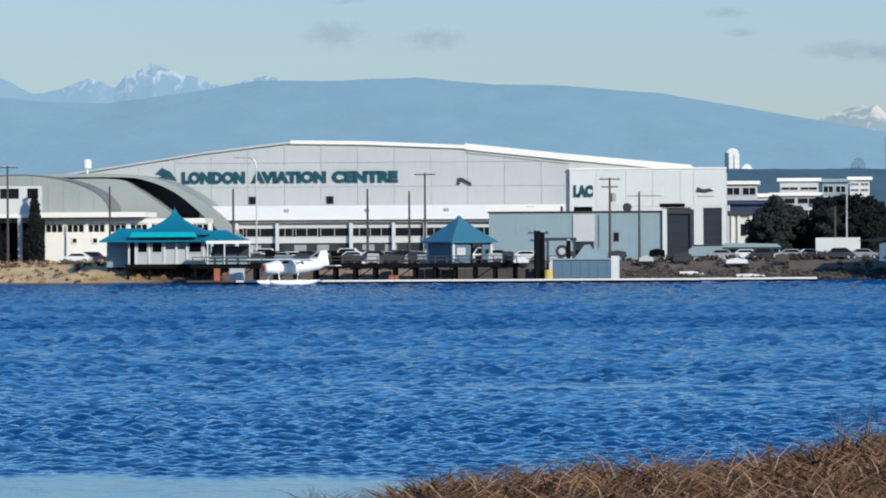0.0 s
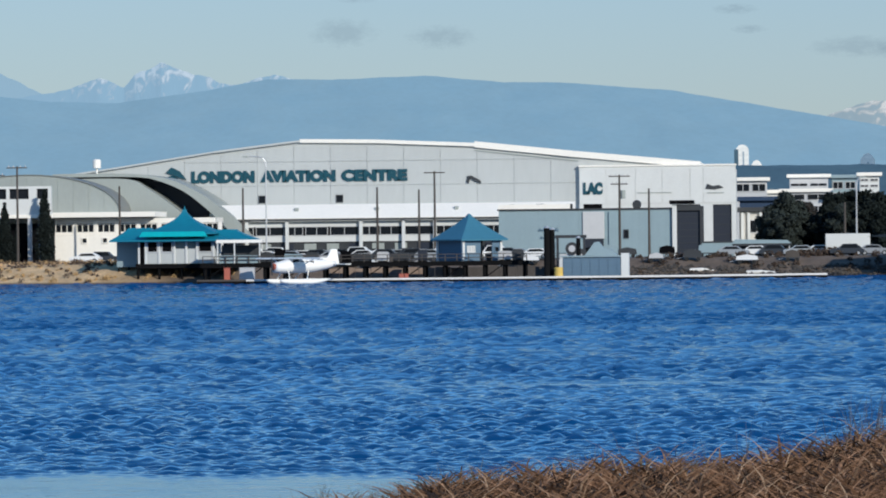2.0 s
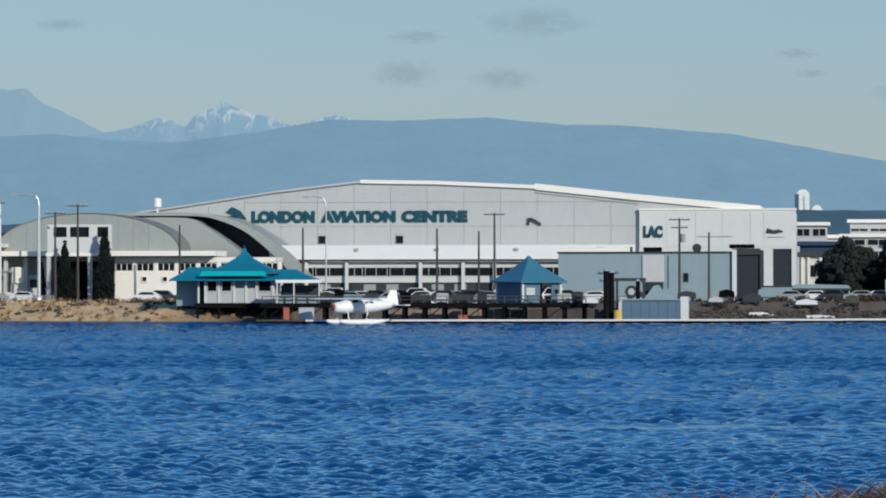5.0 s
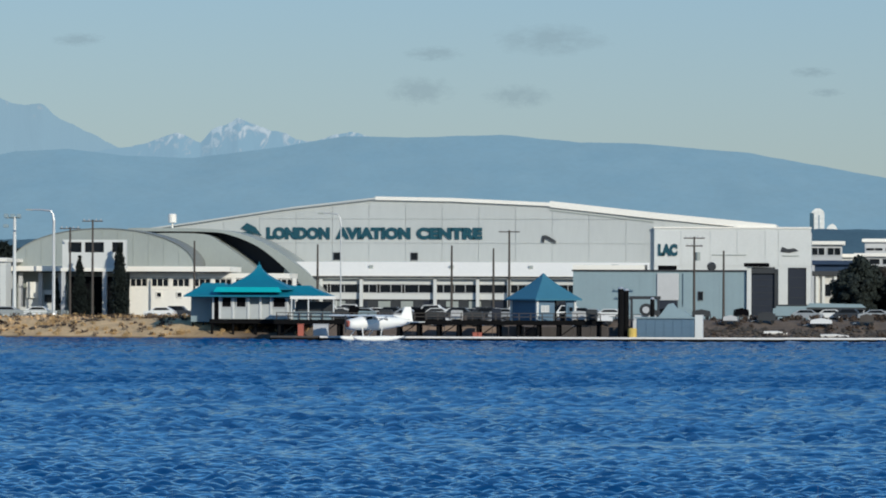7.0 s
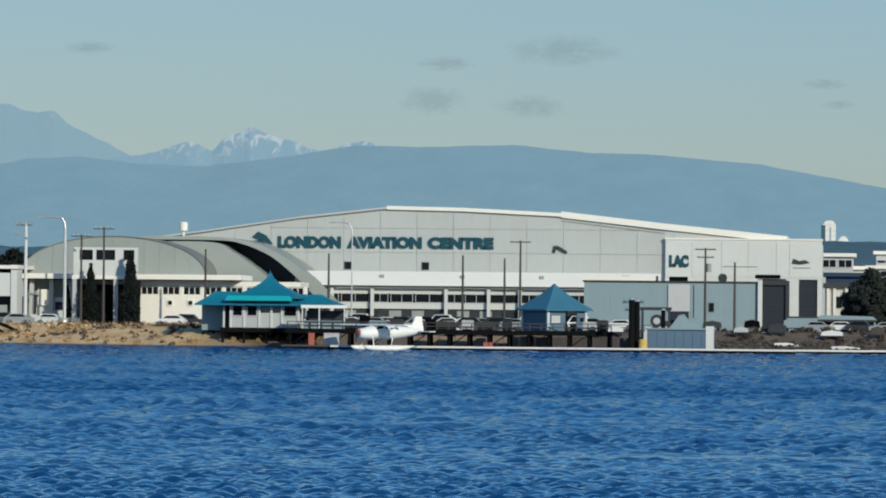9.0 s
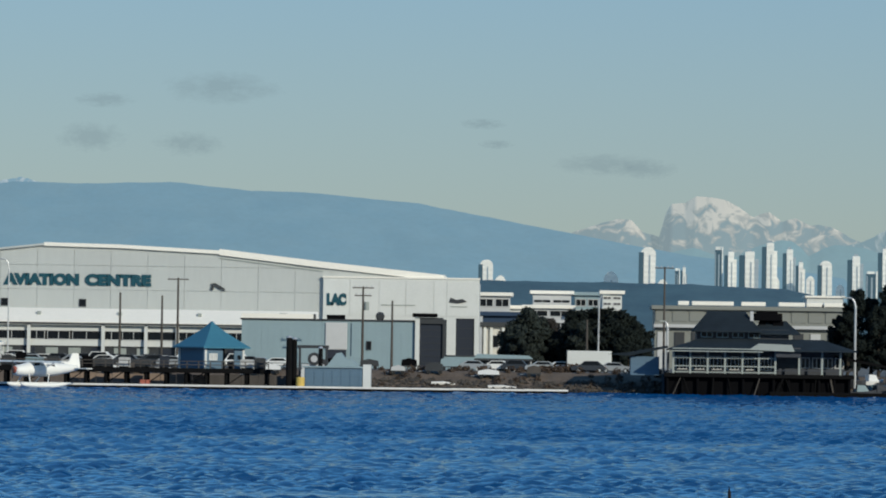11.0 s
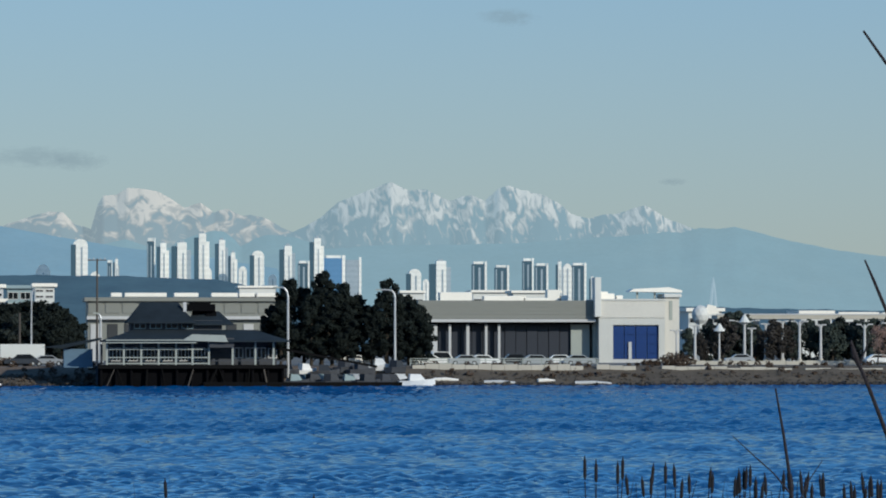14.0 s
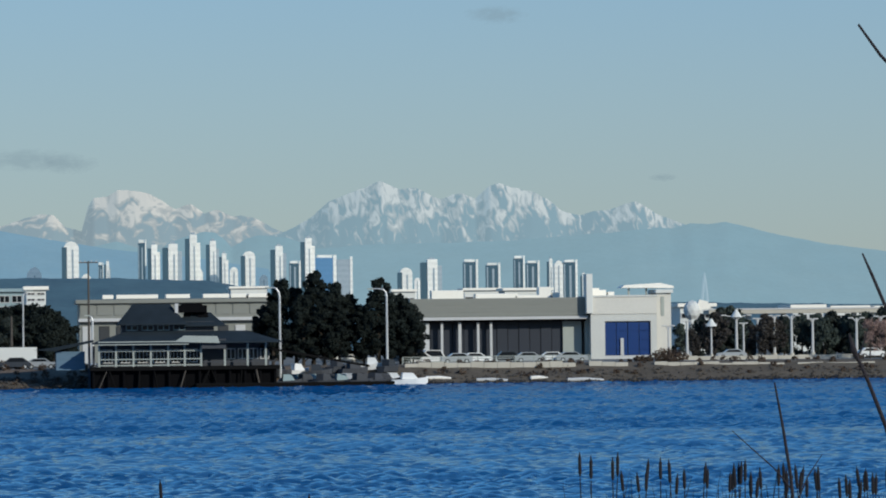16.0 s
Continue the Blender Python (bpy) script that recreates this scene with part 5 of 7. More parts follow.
def pier_gear(b, w, h, material, label, top):
    ob = thing("deck_locker", bx(b, 584.6), 584.6, 2.55, label, "locker", "lockers on the pier")
    part("body", solid((-w / 2, w / 2, -0.5, 0.6, 0, h), bevel=0.05), material, ob)
    part("lid", prism([(-w / 2 - 0.06, h), (-w / 2 + 0.2, h + top), (w / 2 - 0.2, h + top * 0.8), (w / 2 + 0.06, h)], -0.58, 0.68), material, ob)
    part("plinth", solid((-w / 2 + 0.1, w / 2 - 0.1, -0.56, -0.5, 0, 0.18)), "darkwood", ob)


for b, w, h, mt, top in ((-116.6, 2.0, 1.2, "darkgrey", 0.2), (-113.6, 1.3, 1.7, "black", 0.1), (-110.6, 2.4, 0.9, "greyblue", 0.3), (-106.4, 1.6, 1.3, "darkgrey", 0.1), (-102.8, 2.2, 0.8, "palegrey", 0.2), (-98.9, 1.4, 1.4, "black", 0.1), (-95.4, 2.6, 0.9, "darkgrey", 0.3), (-90.6, 1.5, 1.2, "palegrey", 0.15), (-86.6, 2.0, 1.0, "darkgrey", 0.2), (-81.8, 1.2, 1.5, "darkdoor", 0.1), (-63.4, 1.8, 1.1, "palegrey", 0.2), (-60.6, 1.4, 1.4, "darkgrey", 0.1)):
    pier_gear(b, w, h, mt, {"darkgrey": "dark grey lidded locker on the pier deck", "black": "black lidded locker on the pier deck", "greyblue": "blue-grey covered locker on the pier deck", "palegrey": "pale grey lidded locker on the pier deck", "darkdoor": "slate lidded locker on the pier deck"}[mt], top)


# ---- parked vehicles ----
def make_car(paint, label, tall=0.0, long=0.0):
    ob = thing("parked_car", 0, 0, 0, label, "car", "parked cars")
    L = 2.2 + long
    part("body", prism([(-L, 0.35), (-L, 0.75), (-L + 0.15, 0.9), (-1.1, 1.0), (L - 0.35, 1.0), (L, 0.8), (L, 0.35)], -0.88, 0.88), paint, ob)
    part("cabin", prism([(-1.2, 1.0), (-0.55, 1.45 + tall), (1.1 + long, 1.47 + tall), (L - 0.25, 1.0)], -0.76, 0.76), paint, ob)
    for yy in (-0.78, 0.74):
        part("side_window", prism([(-0.95, 1.03), (-0.5, 1.36 + tall), (1.0 + long, 1.38 + tall), (1.5 + long, 1.03)], yy, yy + 0.04), "glass", ob)
    for x in (-1.35, 1.35 + long):
        for yy in (-0.86, 0.86):
            w = part("wheel", rod([(0, -0.1, 0), (0, 0.1, 0)], 0.34, 14), "tyre", ob, at=(x, yy, 0.34))
            part("rim", rod([(0, -0.12, 0), (0, 0.12, 0)], 0.2, 10), "steel", w)
    part("headlight", solid((-L - 0.02, -L + 0.1, -0.8, -0.5, 0.62, 0.76)), "white", ob)
    part("tail_light", solid((L - 0.1, L + 0.02, -0.8, -0.55, 0.7, 0.85)), "red", ob)
    return ob


CARS = [make_car("carsilver", "silver saloon car parked near the river bank"), make_car("cardark", "dark estate car parked near the river bank", 0.15, 0.15),
        make_car("carwhite", "white van parked near the river bank", 0.45, 0.4), make_car("carwhite", "white saloon car parked near the river bank")]
spots = [(-126, 622, 0), (-119, 625, 2), (-112.5, 621, 1), (-108, 634, 3), (-104.5, 622, 0), (-99.5, 640, 1), (-97, 623, 2), (-90.5, 624, 3), (-88, 638, 0), (-84, 625, 1), (-78.5, 622, 3), (-76, 636, 2), (-64, 615.5, 1), (-60.5, 618, 0), (-57, 616, 3),
         (-116, 637, 1), (-94, 636, 1), (-82, 641, 3), (-123, 640, 3), (-13, 622, 0), (-8.5, 624, 3), (-3.5, 623, 1), (1.5, 621, 0), (6.5, 625, 3), (12, 619, 1), (18, 622, 0),
         (85, 628, 3), (88.6, 632, 0), (101.5, 630, 3), (105.5, 634, 2), (110, 628, 0), (114.5, 630, 3), (121, 633, 1), (126.5, 631, 0), (131, 633, 3), (136, 630, 0), (-196, 627, 1), (-191.5, 626, 0), (-205, 628, 0), (-184.3, 624, 3), (-157.2, 622, 3), (-153, 625, 1), (172, 662, 0), (204, 640, 3), (-117.5, 616, 3), (-111, 615, 0), (-106, 616.5, 1), (-101.5, 615, 0), (-95.5, 616, 3), (-89.6, 615.5, 1), (-84.6, 617, 1), (-80, 615.5, 0), (-122, 631, 0), (-114, 646, 2), (-106.5, 645, 0), (-91, 647, 3), (-86, 648, 1), (-72, 628, 3), (-66.5, 630, 2)]
used = set()
for i, (b, y, k) in enumerate(spots):
    m = pose(bx(b, y), y, ground_height(bx(b, y), y), 0, 0, (i * 37 % 2) * 180 + (i * 13 % 7) - 3)
    if k not in used:
        used.add(k)
        CARS[k].matrix_basis = m
    else:
        copy_thing(CARS[k], m)


# ---- poles and lamps ----
def utility_pole(b, y, top, arms=2, gear=False):
    z0 = ground_height(bx(b, y), y)
    h = ez(top, y) - z0
    ob = thing("utility_pole", bx(b, y), y, z0, "tall weathered wooden utility pole with cross-arms" if arms else "plain weathered wooden pole", "utility pole", "utility poles")
    part("shaft", rod([(0, 0, 0), (0, 0, h)], [0.2, 0.13], 8), "wood", ob)
    for k in range(arms):
        z = h - 0.3 - k * 1.1
        a = part("cross_arm", solid((-1.5 + 0.3 * k, 1.5 - 0.3 * k, -0.2, -0.08, z, z + 0.16)), "wood", ob)
        for x in (-1.2, -0.5, 0.5, 1.2):
            part("insulator", rod([(x * (1 - 0.2 * k), -0.14, z + 0.16), (x * (1 - 0.2 * k), -0.14, z + 0.42)], [0.09, 0.06], 6), "palegrey", a)
    if gear:
        part("transformer", rod([(0.5, 0, h - 3.4), (0.5, 0, h - 2.2)], 0.35, 10), "grey", ob)


for b, y, top, arms in ((-38.0, 640, 13.7, 2), (-31.5, 640, 10.6, 0), (-79.0, 645, 15.0, 1), (-91.8, 630, 11.6, 0), (-82.5, 648, 11.0, 0), (-121.8, 645, 11.8, 0), (-172.5, 640, 17.2, 1), (-177.6, 648, 15.5, 1), (-149.5, 648, 12.5, 0), (11.6, 640, 7.0, 0), (28.6, 700, 19.0, 1)):
    utility_pole(b, y, top, arms, top == 13.7)


def street_lamp(b, y, top, arm, label="pale steel street lamp with a curved arm", w=0.16):
    z0 = ground_height(bx(b, y), y)
    h = ez(top, y) - z0
    ob = thing("street_lamp", bx(b, y), y, z0, label, "street lamp", "street lamps")
    s = 1 if arm > 0 else -1
    part("base", rod([(0, 0, 0), (0, 0, 0.6)], [w * 1.9, w * 1.6], 8), "steel", ob)
    part("pole", rod([(0, 0, 0), (0, 0, h * 0.9), (s * 0.12, 0, h * 0.955), (s * 0.45, 0, h * 0.99), (arm * 0.6, 0, h), (arm, 0, h * 1.0)], [w, w * 0.75, w * 0.65, w * 0.55, w * 0.45, w * 0.4], 8), "steel", ob)
    part("lamp_head", prism([(arm - s * 0.1, h - 0.14), (arm, h + 0.1), (arm + s * 0.75, h + 0.08), (arm + s * 0.8, h - 0.08)], -0.18, 0.18), "grey", ob)


def flood_lamp(b, y, top):
    z0 = ground_height(bx(b, y), y)
    h = ez(top, y) - z0
    ob = thing("flood_lamp", bx(b, y), y, z0, "white flood-light mast with lamps on a crossbar", "flood light")
    part("pole", rod([(0, 0, 0), (0, 0, h)], [0.3, 0.2], 8), "white", ob)
    part("crossbar", solid((-1.3, 0.9, -0.1, 0.1, h - 0.3, h - 0.1)), "grey", ob)
    for x in (-1.2, -0.3, 0.6):
        part("lamp", solid((x - 0.3, x + 0.3, -0.4, 0.2, h - 0.2, h + 0.35), bevel=0.06), "greyblue", ob)
    part("lower_lamp", solid((-1.6, -0.9, -0.3, 0.2, h - 1.6, h - 1.1), bevel=0.06), "greyblue", ob)


flood_lamp(-190.2, 628, 17.9)
street_lamp(-181.3, 622, 19.4, -3.2, w=0.26)
street_lamp(-116.6, 650, 18.7, -2.6, "thin grey street lamp with a curved arm", 0.13)
street_lamp(70.8, 606.5, 12.7, -1.2, w=0.2)
street_lamp(94.6, 622, 12.2, -1.9, w=0.2)
street_lamp(14.2, 645, 12.6, 0.6, w=0.18)
street_lamp(29.4, 660, 7.0, -0.4, w=0.24)


def tee_lamp(b, y, top, arm, w=0.2, cone=False):
    z0 = ground_height(bx(b, y), y)
    h = ez(top, y) - z0
    ob = thing("tee_lamp", bx(b, y), y, z0, "pale steel lamp post with a double arm beside the shore road", "street lamp", "shore road lamps")
    part("base", rod([(0, 0, 0), (0, 0, 0.7)], [w * 2.0, w * 1.5], 8), "concrete", ob)
    part("pole", rod([(0, 0, 0), (0, 0, h)], [w, w * 0.7], 8), "palegrey", ob)
    for sgn in (-1, 1):
        part("arm", rod([(0, 0, h - 0.7), (sgn * arm * 0.5, 0, h - 0.15), (sgn * arm, 0, h)], [0.1, 0.08, 0.06], 6), "palegrey", ob)
        part("lamp_head", solid((sgn * arm - 0.4, sgn * arm + 0.4, -0.2, 0.2, h - 0.08, h + 0.1), bevel=0.04), "palegrey", ob)
    if cone:
        part("hood", rod([(0, 0, h - 0.3), (0, 0, h + 0.9)], [0.9, 0.15], 10), "white", ob)


for b, y, t, a, c in ((157.8, 700, 3.2, 0.6, False), (162.0, 690, 4.2, 0.3, False), (167.5, 690, 3.4, 0.5, True), (173.2, 690, 5.4, 2.0, True), (174.8, 695, 3.6, 0.3, False), (178.0, 700, 4.6, 0.4, False), (181.8, 700, 5.2, 0.6, False), (185.7, 690, 5.2, 1.0, False), (190.5, 700, 4.4, 0.5, False), (200.5, 690, 4.5, 0.9, False), (206, 700, 4.8, 0.7, False)):
    tee_lamp(b, y, t, a, 0.24 if t > 4 else 0.17, c)



# ---- fences along the car park ----
def fence(b0, b1, y, h, label, material="darkgrey"):
    ob = thing("fence", bx((b0 + b1) / 2, y), y, ground_height(bx((b0 + b1) / 2, y), y) - 0.1, label, "fence", "car park fences")
    w = bx(b1 - b0, y) / 2
    n = int(w * 2 / 2.4)
    post = None
    for k in range(n + 1):
        x = -w + 2 * w * k / n
        if post is None:
            post = part("fence_post", solid((-0.06, 0.06, -0.06, 0.06, 0, h)), material, ob, at=(x, 0, 0))
        else:
            share(post, (x, 0, 0))
    for z in (h * 0.35, h * 0.68, h - 0.06):
        part("fence_rail", solid((-w, w, -0.03, 0.03, z, z + 0.09)), material, ob)


fence(-125, -78, 613.5, 1.3, "dark metal rail fence above the bank")
fence(-66, -50, 614, 1.2, "dark metal rail fence above the scrub bank")
fence(98, 140, 622, 1.1, "grey metal rail fence along the shore road", "grey")
fence(-208, -178, 619, 1.0, "grey metal rail fence above the sandy bank", "grey")


# ---- small clutter on the aprons ----
def cart(b, y, material, cover, label, w=2.4, h=1.3):
    z = ground_height(bx(b, y), y)
    ob = thing("baggage_cart", bx(b, y), y, z, label, "cart", "carts on the apron")
    part("bed", solid((-w / 2, w / 2, -0.6, 0.6, 0.45, 0.6), bevel=0.02), material, ob)
    part("cover", prism([(-w / 2, 0.6), (-w / 2 + 0.1, h), (0, h + 0.25), (w / 2 - 0.1, h), (w / 2, 0.6)], -0.55, 0.55), cover, ob)
    for x in (-w * 0.32, w * 0.32):
        part("wheel", rod([(x, -0.62, 0.28), (x, -0.45, 0.28)], 0.28, 10), "tyre", ob)
    part("tow_bar", rod([(-w / 2, 0, 0.5), (-w / 2 - 0.9, 0, 0.35)], 0.04, 6), "steel", ob)


for i, (b, y) in enumerate(((-124, 611), (-119.2, 612), (-114.8, 611.5), (-109.3, 612), (-103.2, 611.4), (-98.4, 612), (-93.2, 611.5), (-87.4, 612), (-82, 611), (-62, 611), (-58, 612), (-44, 613), (-30, 613), (-22, 614), (-10, 612.5), (0, 613))):
    cart(b, y, "darkgrey", ("palegrey", "darkgrey", "carwhite", "wood")[i % 4], "low apron cart under a %s cover" % ("pale", "dark", "white", "brown")[i % 4], 2.0 + 0.5 * (i % 3), 1.1 + 0.3 * (i % 2))


for i, (b, y) in enumerate(((-47.2, 618), (-43.8, 620), (-40.2, 619), (-36.4, 621), (-27.6, 622), (-18.6, 620))):
    cart(b, y, "darkgrey", ("darkgrey", "black", "greyblue")[i % 3], "tall apron cart under a %s cover" % ("dark grey", "black", "blue-grey")[i % 3], 2.2 + 0.4 * (i % 2), 1.2 + 0.2 * (i % 3))


# ---- dark waterside house on piles ----
def water_house():
    y = 603
    c = 49
    ob = thing("waterside_house", bx(c, y), y, 0, "dark weathered waterside house on piles with hipped shingle roofs", "house")
    X = lambda b: bx(b - c, y)
    Z = lambda e: ez(e, y)
    fl, ev = Z(-4.4), Z(0.9)
    part("floor", solid((X(28.5), X(70), -6, 6, fl - 0.5, fl), bevel=0.03), "darkwood", ob)
    part("wall", solid((X(31), X(68), -2.8, 5, fl, ev)), "pavwall", ob)
    part("roof", hip(X(70.5) - X(29.5), 14.5, ev, Z(3.3), 0.1, 2.6, ridge=5.5), "shingle", ob, at=(X(50), 0, 0))
    part("upper_wall", solid((X(35.8), X(56.0), -1.8, 4, Z(2.6), Z(5.4))), "pavwall", ob)
    part("upper_roof", hip(X(50) - X(35), 9, Z(5.0), Z(9.4), 0.1, 0.4, ridge=2.1), "shingle", ob, at=(X(42.4), 0.8, 0))
    part("upper_roof", hip(X(58.5) - X(47.5), 8, Z(4.6), Z(7.4), 0.1, 0.4, ridge=1.2), "shingle", ob, at=(X(53), 1.2, 0))
    part("eave_board", solid((X(30.2), X(50), -7.2, -7.05, Z(0.35), Z(1.15))), "grey", ob)
    for k in range(4):
        win(ob, X(36.6) + k * 2.1, X(36.6) + k * 2.1 + 1.6, Z(3.5), Z(4.8), -1.9, "greyblue", 1)
    # chimney hood with flat cap
    part("chimney", solid((X(52.6), X(54.9), -0.5, 1.5, Z(3.2), Z(7.4)), (X(49.6), X(51.0), -0.3, 1.2, Z(5.4), Z(7.4)), bevel=0.04), "black", ob)
    part("chimney_cap", solid((X(48.5), X(54.6), -1.2, 2.2, Z(7.4), Z(9.0)), (X(49.0), X(53.6), -0.9, 1.9, Z(9.0), Z(9.5)), bevel=0.08), "black", ob)
    part("flue", solid((X(47.5), X(48.2), -1.4, -0.9, Z(6.4), Z(9.4))), "palegrey", ob)
    # veranda: posts, rails and glazing in bays
    bays = [30.5, 34.2, 38.0, 41.8, 45.6, 49.2, 52.8]
    post = None
    for b in bays + [58, 63, 67]:
        if post is None:
            post = part("veranda_post", solid((-0.13, 0.13, -5.6, -5.36, fl, ev)), "grey", ob, at=(X(b), 0, 0))
        else:
            share(post, (X(b), 0, 0))
    for e0 in (-4.2, -2.9, -1.1):
        part("veranda_rail", solid((X(30.5), X(52.8), -5.58, -5.42, Z(e0), Z(e0) + 0.14)), "grey", ob)
    part("veranda_rail", solid((X(52.8), X(69), -5.58, -5.42, Z(-3.6), Z(-3.6) + 0.14)), "pavwall", ob)
    for a, b in zip(bays, bays[1:]):
        win(ob, X(a) + 0.35, X(b) - 0.35, Z(-3.6), Z(-0.6), -2.9, "palegrey", 2, fw=0.12)
    for k in range(4):
        win(ob, X(58.6) + k * 1.5, X(58.6) + k * 1.5 + 1.2, Z(-3.0), Z(-0.6), -2.86, "palegrey", 1)
    for k in range(9):
        part("brace", rod([(X(30) + k * 2.7, -5.7, -0.6), (X(30) + k * 2.7 + (1.3, -1.1, 0.2, -0.6, 0.9)[k % 5], -5.7, fl - 0.5)], 0.07 + 0.03 * (k % 3), 6), "darkwood" if k % 4 else "wood", ob)
    part("awning", prism([(X(46.7), Z(0.9)), (X(49), Z(2.3)), (X(56.2), Z(2.1)), (X(56.8), Z(0.6))], -7.4, -6.6), "grey", ob)
    part("awning_board", solid((X(52.8), X(58.2), -6.7, -6.5, Z(-0.6), Z(1.5))), "pavwall", ob)
    part("side_shed", solid((X(21.3), X(27.6), -1, 4, Z(-5.0), Z(-0.9))), "bluewall", ob)
    part("side_roof", prism([(X(16.5), Z(-0.5)), (X(21), Z(0.0)), (X(29.5), Z(1.6)), (X(29.5), Z(1.1)), (X(21), Z(-0.8))], -2, 4.5), "shingle", ob)
    for b in (28.4, 29.4):
        part("gate_post", solid((X(b) - 0.15, X(b) + 0.15, -4, -3.7, -1.5, Z(0.2))), "pavwall", ob)
    pile = None
    for k in range(13):
        for yy in (-5.4, -1.5, 2.5):
            if pile is None:
                pile = part("support_post", rod([(0, 0, -1.8), (0, 0, fl - 0.4)], 0.2, 8), "black", ob, at=(X(29.2) + k * 2.0, yy, 0))
            else:
                share(pile, (X(29.2) + k * 2.0, yy, 0))
    # added black sheet behind the piles, painting the dark beneath the floor
    part("back_skirt", solid((X(29), X(69), -4.9, -4.7, -1.6, fl - 0.5)), "black", ob)
    # ramp down to the boats
    part("ramp", prism([(X(66), Z(-0.6)), (X(66), Z(-0.1)), (X(90), Z(-4.6)), (X(90), Z(-5.1))], -4.2, -2.6), "darkwood", ob)


water_house()


def boat(b, y, L, label, cover, rz=0, z=-0.1):
    ob = thing("moored_boat", bx(b, y), y, z, label, "boat", "moored boats", rz)
    bm = bmesh.new()
    rings = []
    for f, w, z0, z1 in ((-0.5, 0.75, 0.0, 0.75), (-0.2, 0.95, 0.0, 0.78), (0.15, 0.9, 0.0, 0.88), (0.38, 0.5, 0.05, 1.0), (0.5, 0.04, 0.3, 1.12)):
        x = f * L
        rings.append([bm.verts.new(v) for v in ((x, -w, z1), (x, -w * 0.75, z0), (x, w * 0.75, z0), (x, w, z1))])
    for a, c in zip(rings, rings[1:]):
        for k in range(4):
            bm.faces.new((a[k], c[k], c[(k + 1) % 4], a[(k + 1) % 4]))
    bm.faces.new(rings[0])
    bm.faces.new(rings[-1][::-1])
    bmesh.ops.recalc_face_normals(bm, faces=bm.faces[:])
    part("hull", bm, "carwhite" if cover == "carwhite" else "pavwall", ob)
    part("cabin", prism([(-L * 0.22, 0.8), (-L * 0.2, 1.7), (L * 0.08, 1.65), (L * 0.22, 0.85)], -0.6, 0.6), cover, ob)
    part("windscreen", prism([(L * 0.09, 1.0), (L * 0.06, 1.6), (L * 0.1, 1.6), (L * 0.2, 0.95)], -0.55, 0.55), "glass", ob)


boat(99.5, 603, 5.0, "small white motor boat moored at the shore", "carwhite", 5)
for i, (b, y) in enumerate(((72.5, 601), (76.5, 602.5), (80.5, 600.5), (84.5, 602), (88.5, 600.8), (92, 602.4))):
    boat(b, y, 3.8 + 0.4 * (i % 3), "small boat under a dull grey cover at the dock", "pavwall" if i % 3 else "greyblue", 20 * (i % 3) + 8)
for i, (b, y, L) in enumerate(((73.5, 604.5, 3.6), (78.2, 605, 4.2), (82.3, 604.6, 3.4), (86.2, 605.2, 4.4), (90.3, 604.8, 3.8), (94.3, 604.2, 4.0), (75.8, 606.6, 3.6), (84.2, 606.8, 3.8))):
    boat(b, y, L, "small pale boat crowded at the dock", ("pavwall", "greyblue", "cardark", "carwhite", "pavwall")[i % 5], (i * 47) % 70 - 30)
for i, (b, y, L) in enumerate(((70.5, 609.5, 3.8), (74.6, 611, 3.4), (79.0, 610, 4.0), (83.4, 612, 3.6), (87.2, 610.5, 4.2), (91.4, 612.5, 3.6), (95.0, 611, 4.0))):
    boat(b, y, L, "small boat drawn up on the rough bank", ("pavwall", "carwhite", "cardark", "pavwall")[i % 4], (i * 53) % 80 - 30, ground_height(bx(b, y), y) + 0.05)
boat(96.2, 607.5, 4.6, "white motor boat drawn up on the bank", "carwhite", -12)


# ---- second hangar, white office block with blue doors ----
def east_hangar():
    y = 720
    c = 120
    ob = thing("east_hangar", bx(c, y), y, 2.6, "long grey hangar with deep taupe fascia and dark bay doors", "hangar")
    X = lambda b: bx(b - c, y)
    Z = lambda e: ez(e, y) - 2.6
    l, r = X(99.5), X(138.8)
    part("fascia", solid((l, r, -2.0, 30, Z(5.7), Z(9.8))), "taupe", ob)
    for k in range(5):
        part("fascia_rib", solid((l, r, -2.06, -2.0, Z(5.9) + k * 0.58, Z(5.9) + k * 0.58 + 0.4)), "taupe", ob)
    part("fascia_lip", solid((l, r + 0.3, -2.4, 0, Z(5.0), Z(5.65)), bevel=0.03), "palegrey", ob)
    # soffit coloured near-black, carrying the shade below the fascia
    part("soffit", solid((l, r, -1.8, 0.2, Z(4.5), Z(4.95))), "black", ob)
    part("back", solid((l, X(134), 0.8, 30, 0, Z(5.0))), "darkdoor", ob)
    n = 14
    for k in range(n):
        a = l + (X(134) - l) * k / n
        part("door_leaf", solid((a + 0.05, a + (X(134) - l) / n - 0.05, 0.4 + 0.15 * (k % 2), 0.75, 0.1, Z(4.4)), bevel=0.02), "darkdoor", ob)
    for b, w in ((103.2, 0.5), (106.7, 0.2), (110.7, 0.25), (114.8, 0.2), (117.7, 0.2)):
        part("column", solid((X(b) - w, X(b) + w, -1.2, -0.5, 0, Z(4.6)), bevel=0.05), "palegrey", ob)
    part("end_bay", solid((X(134), X(138.2), 0, 12, 0, Z(5.0))), "grey", ob)
    part("end_wall", solid((X(138.8), X(142.8), -1, 12, 0, Z(6.3))), "grey", ob)
    for b, w, h in ((109, 2.6, 1.4), (120, 3.4, 0.8), (127, 2.0, 0.5), (131, 1.0, 1.8), (133.5, 0.6, 0.9)):
        part("roof_unit", solid((X(b) - w, X(b) + w, 5, 8, Z(9.8), Z(9.8) + h), bevel=0.08), "roofwhite", ob)


east_hangar()


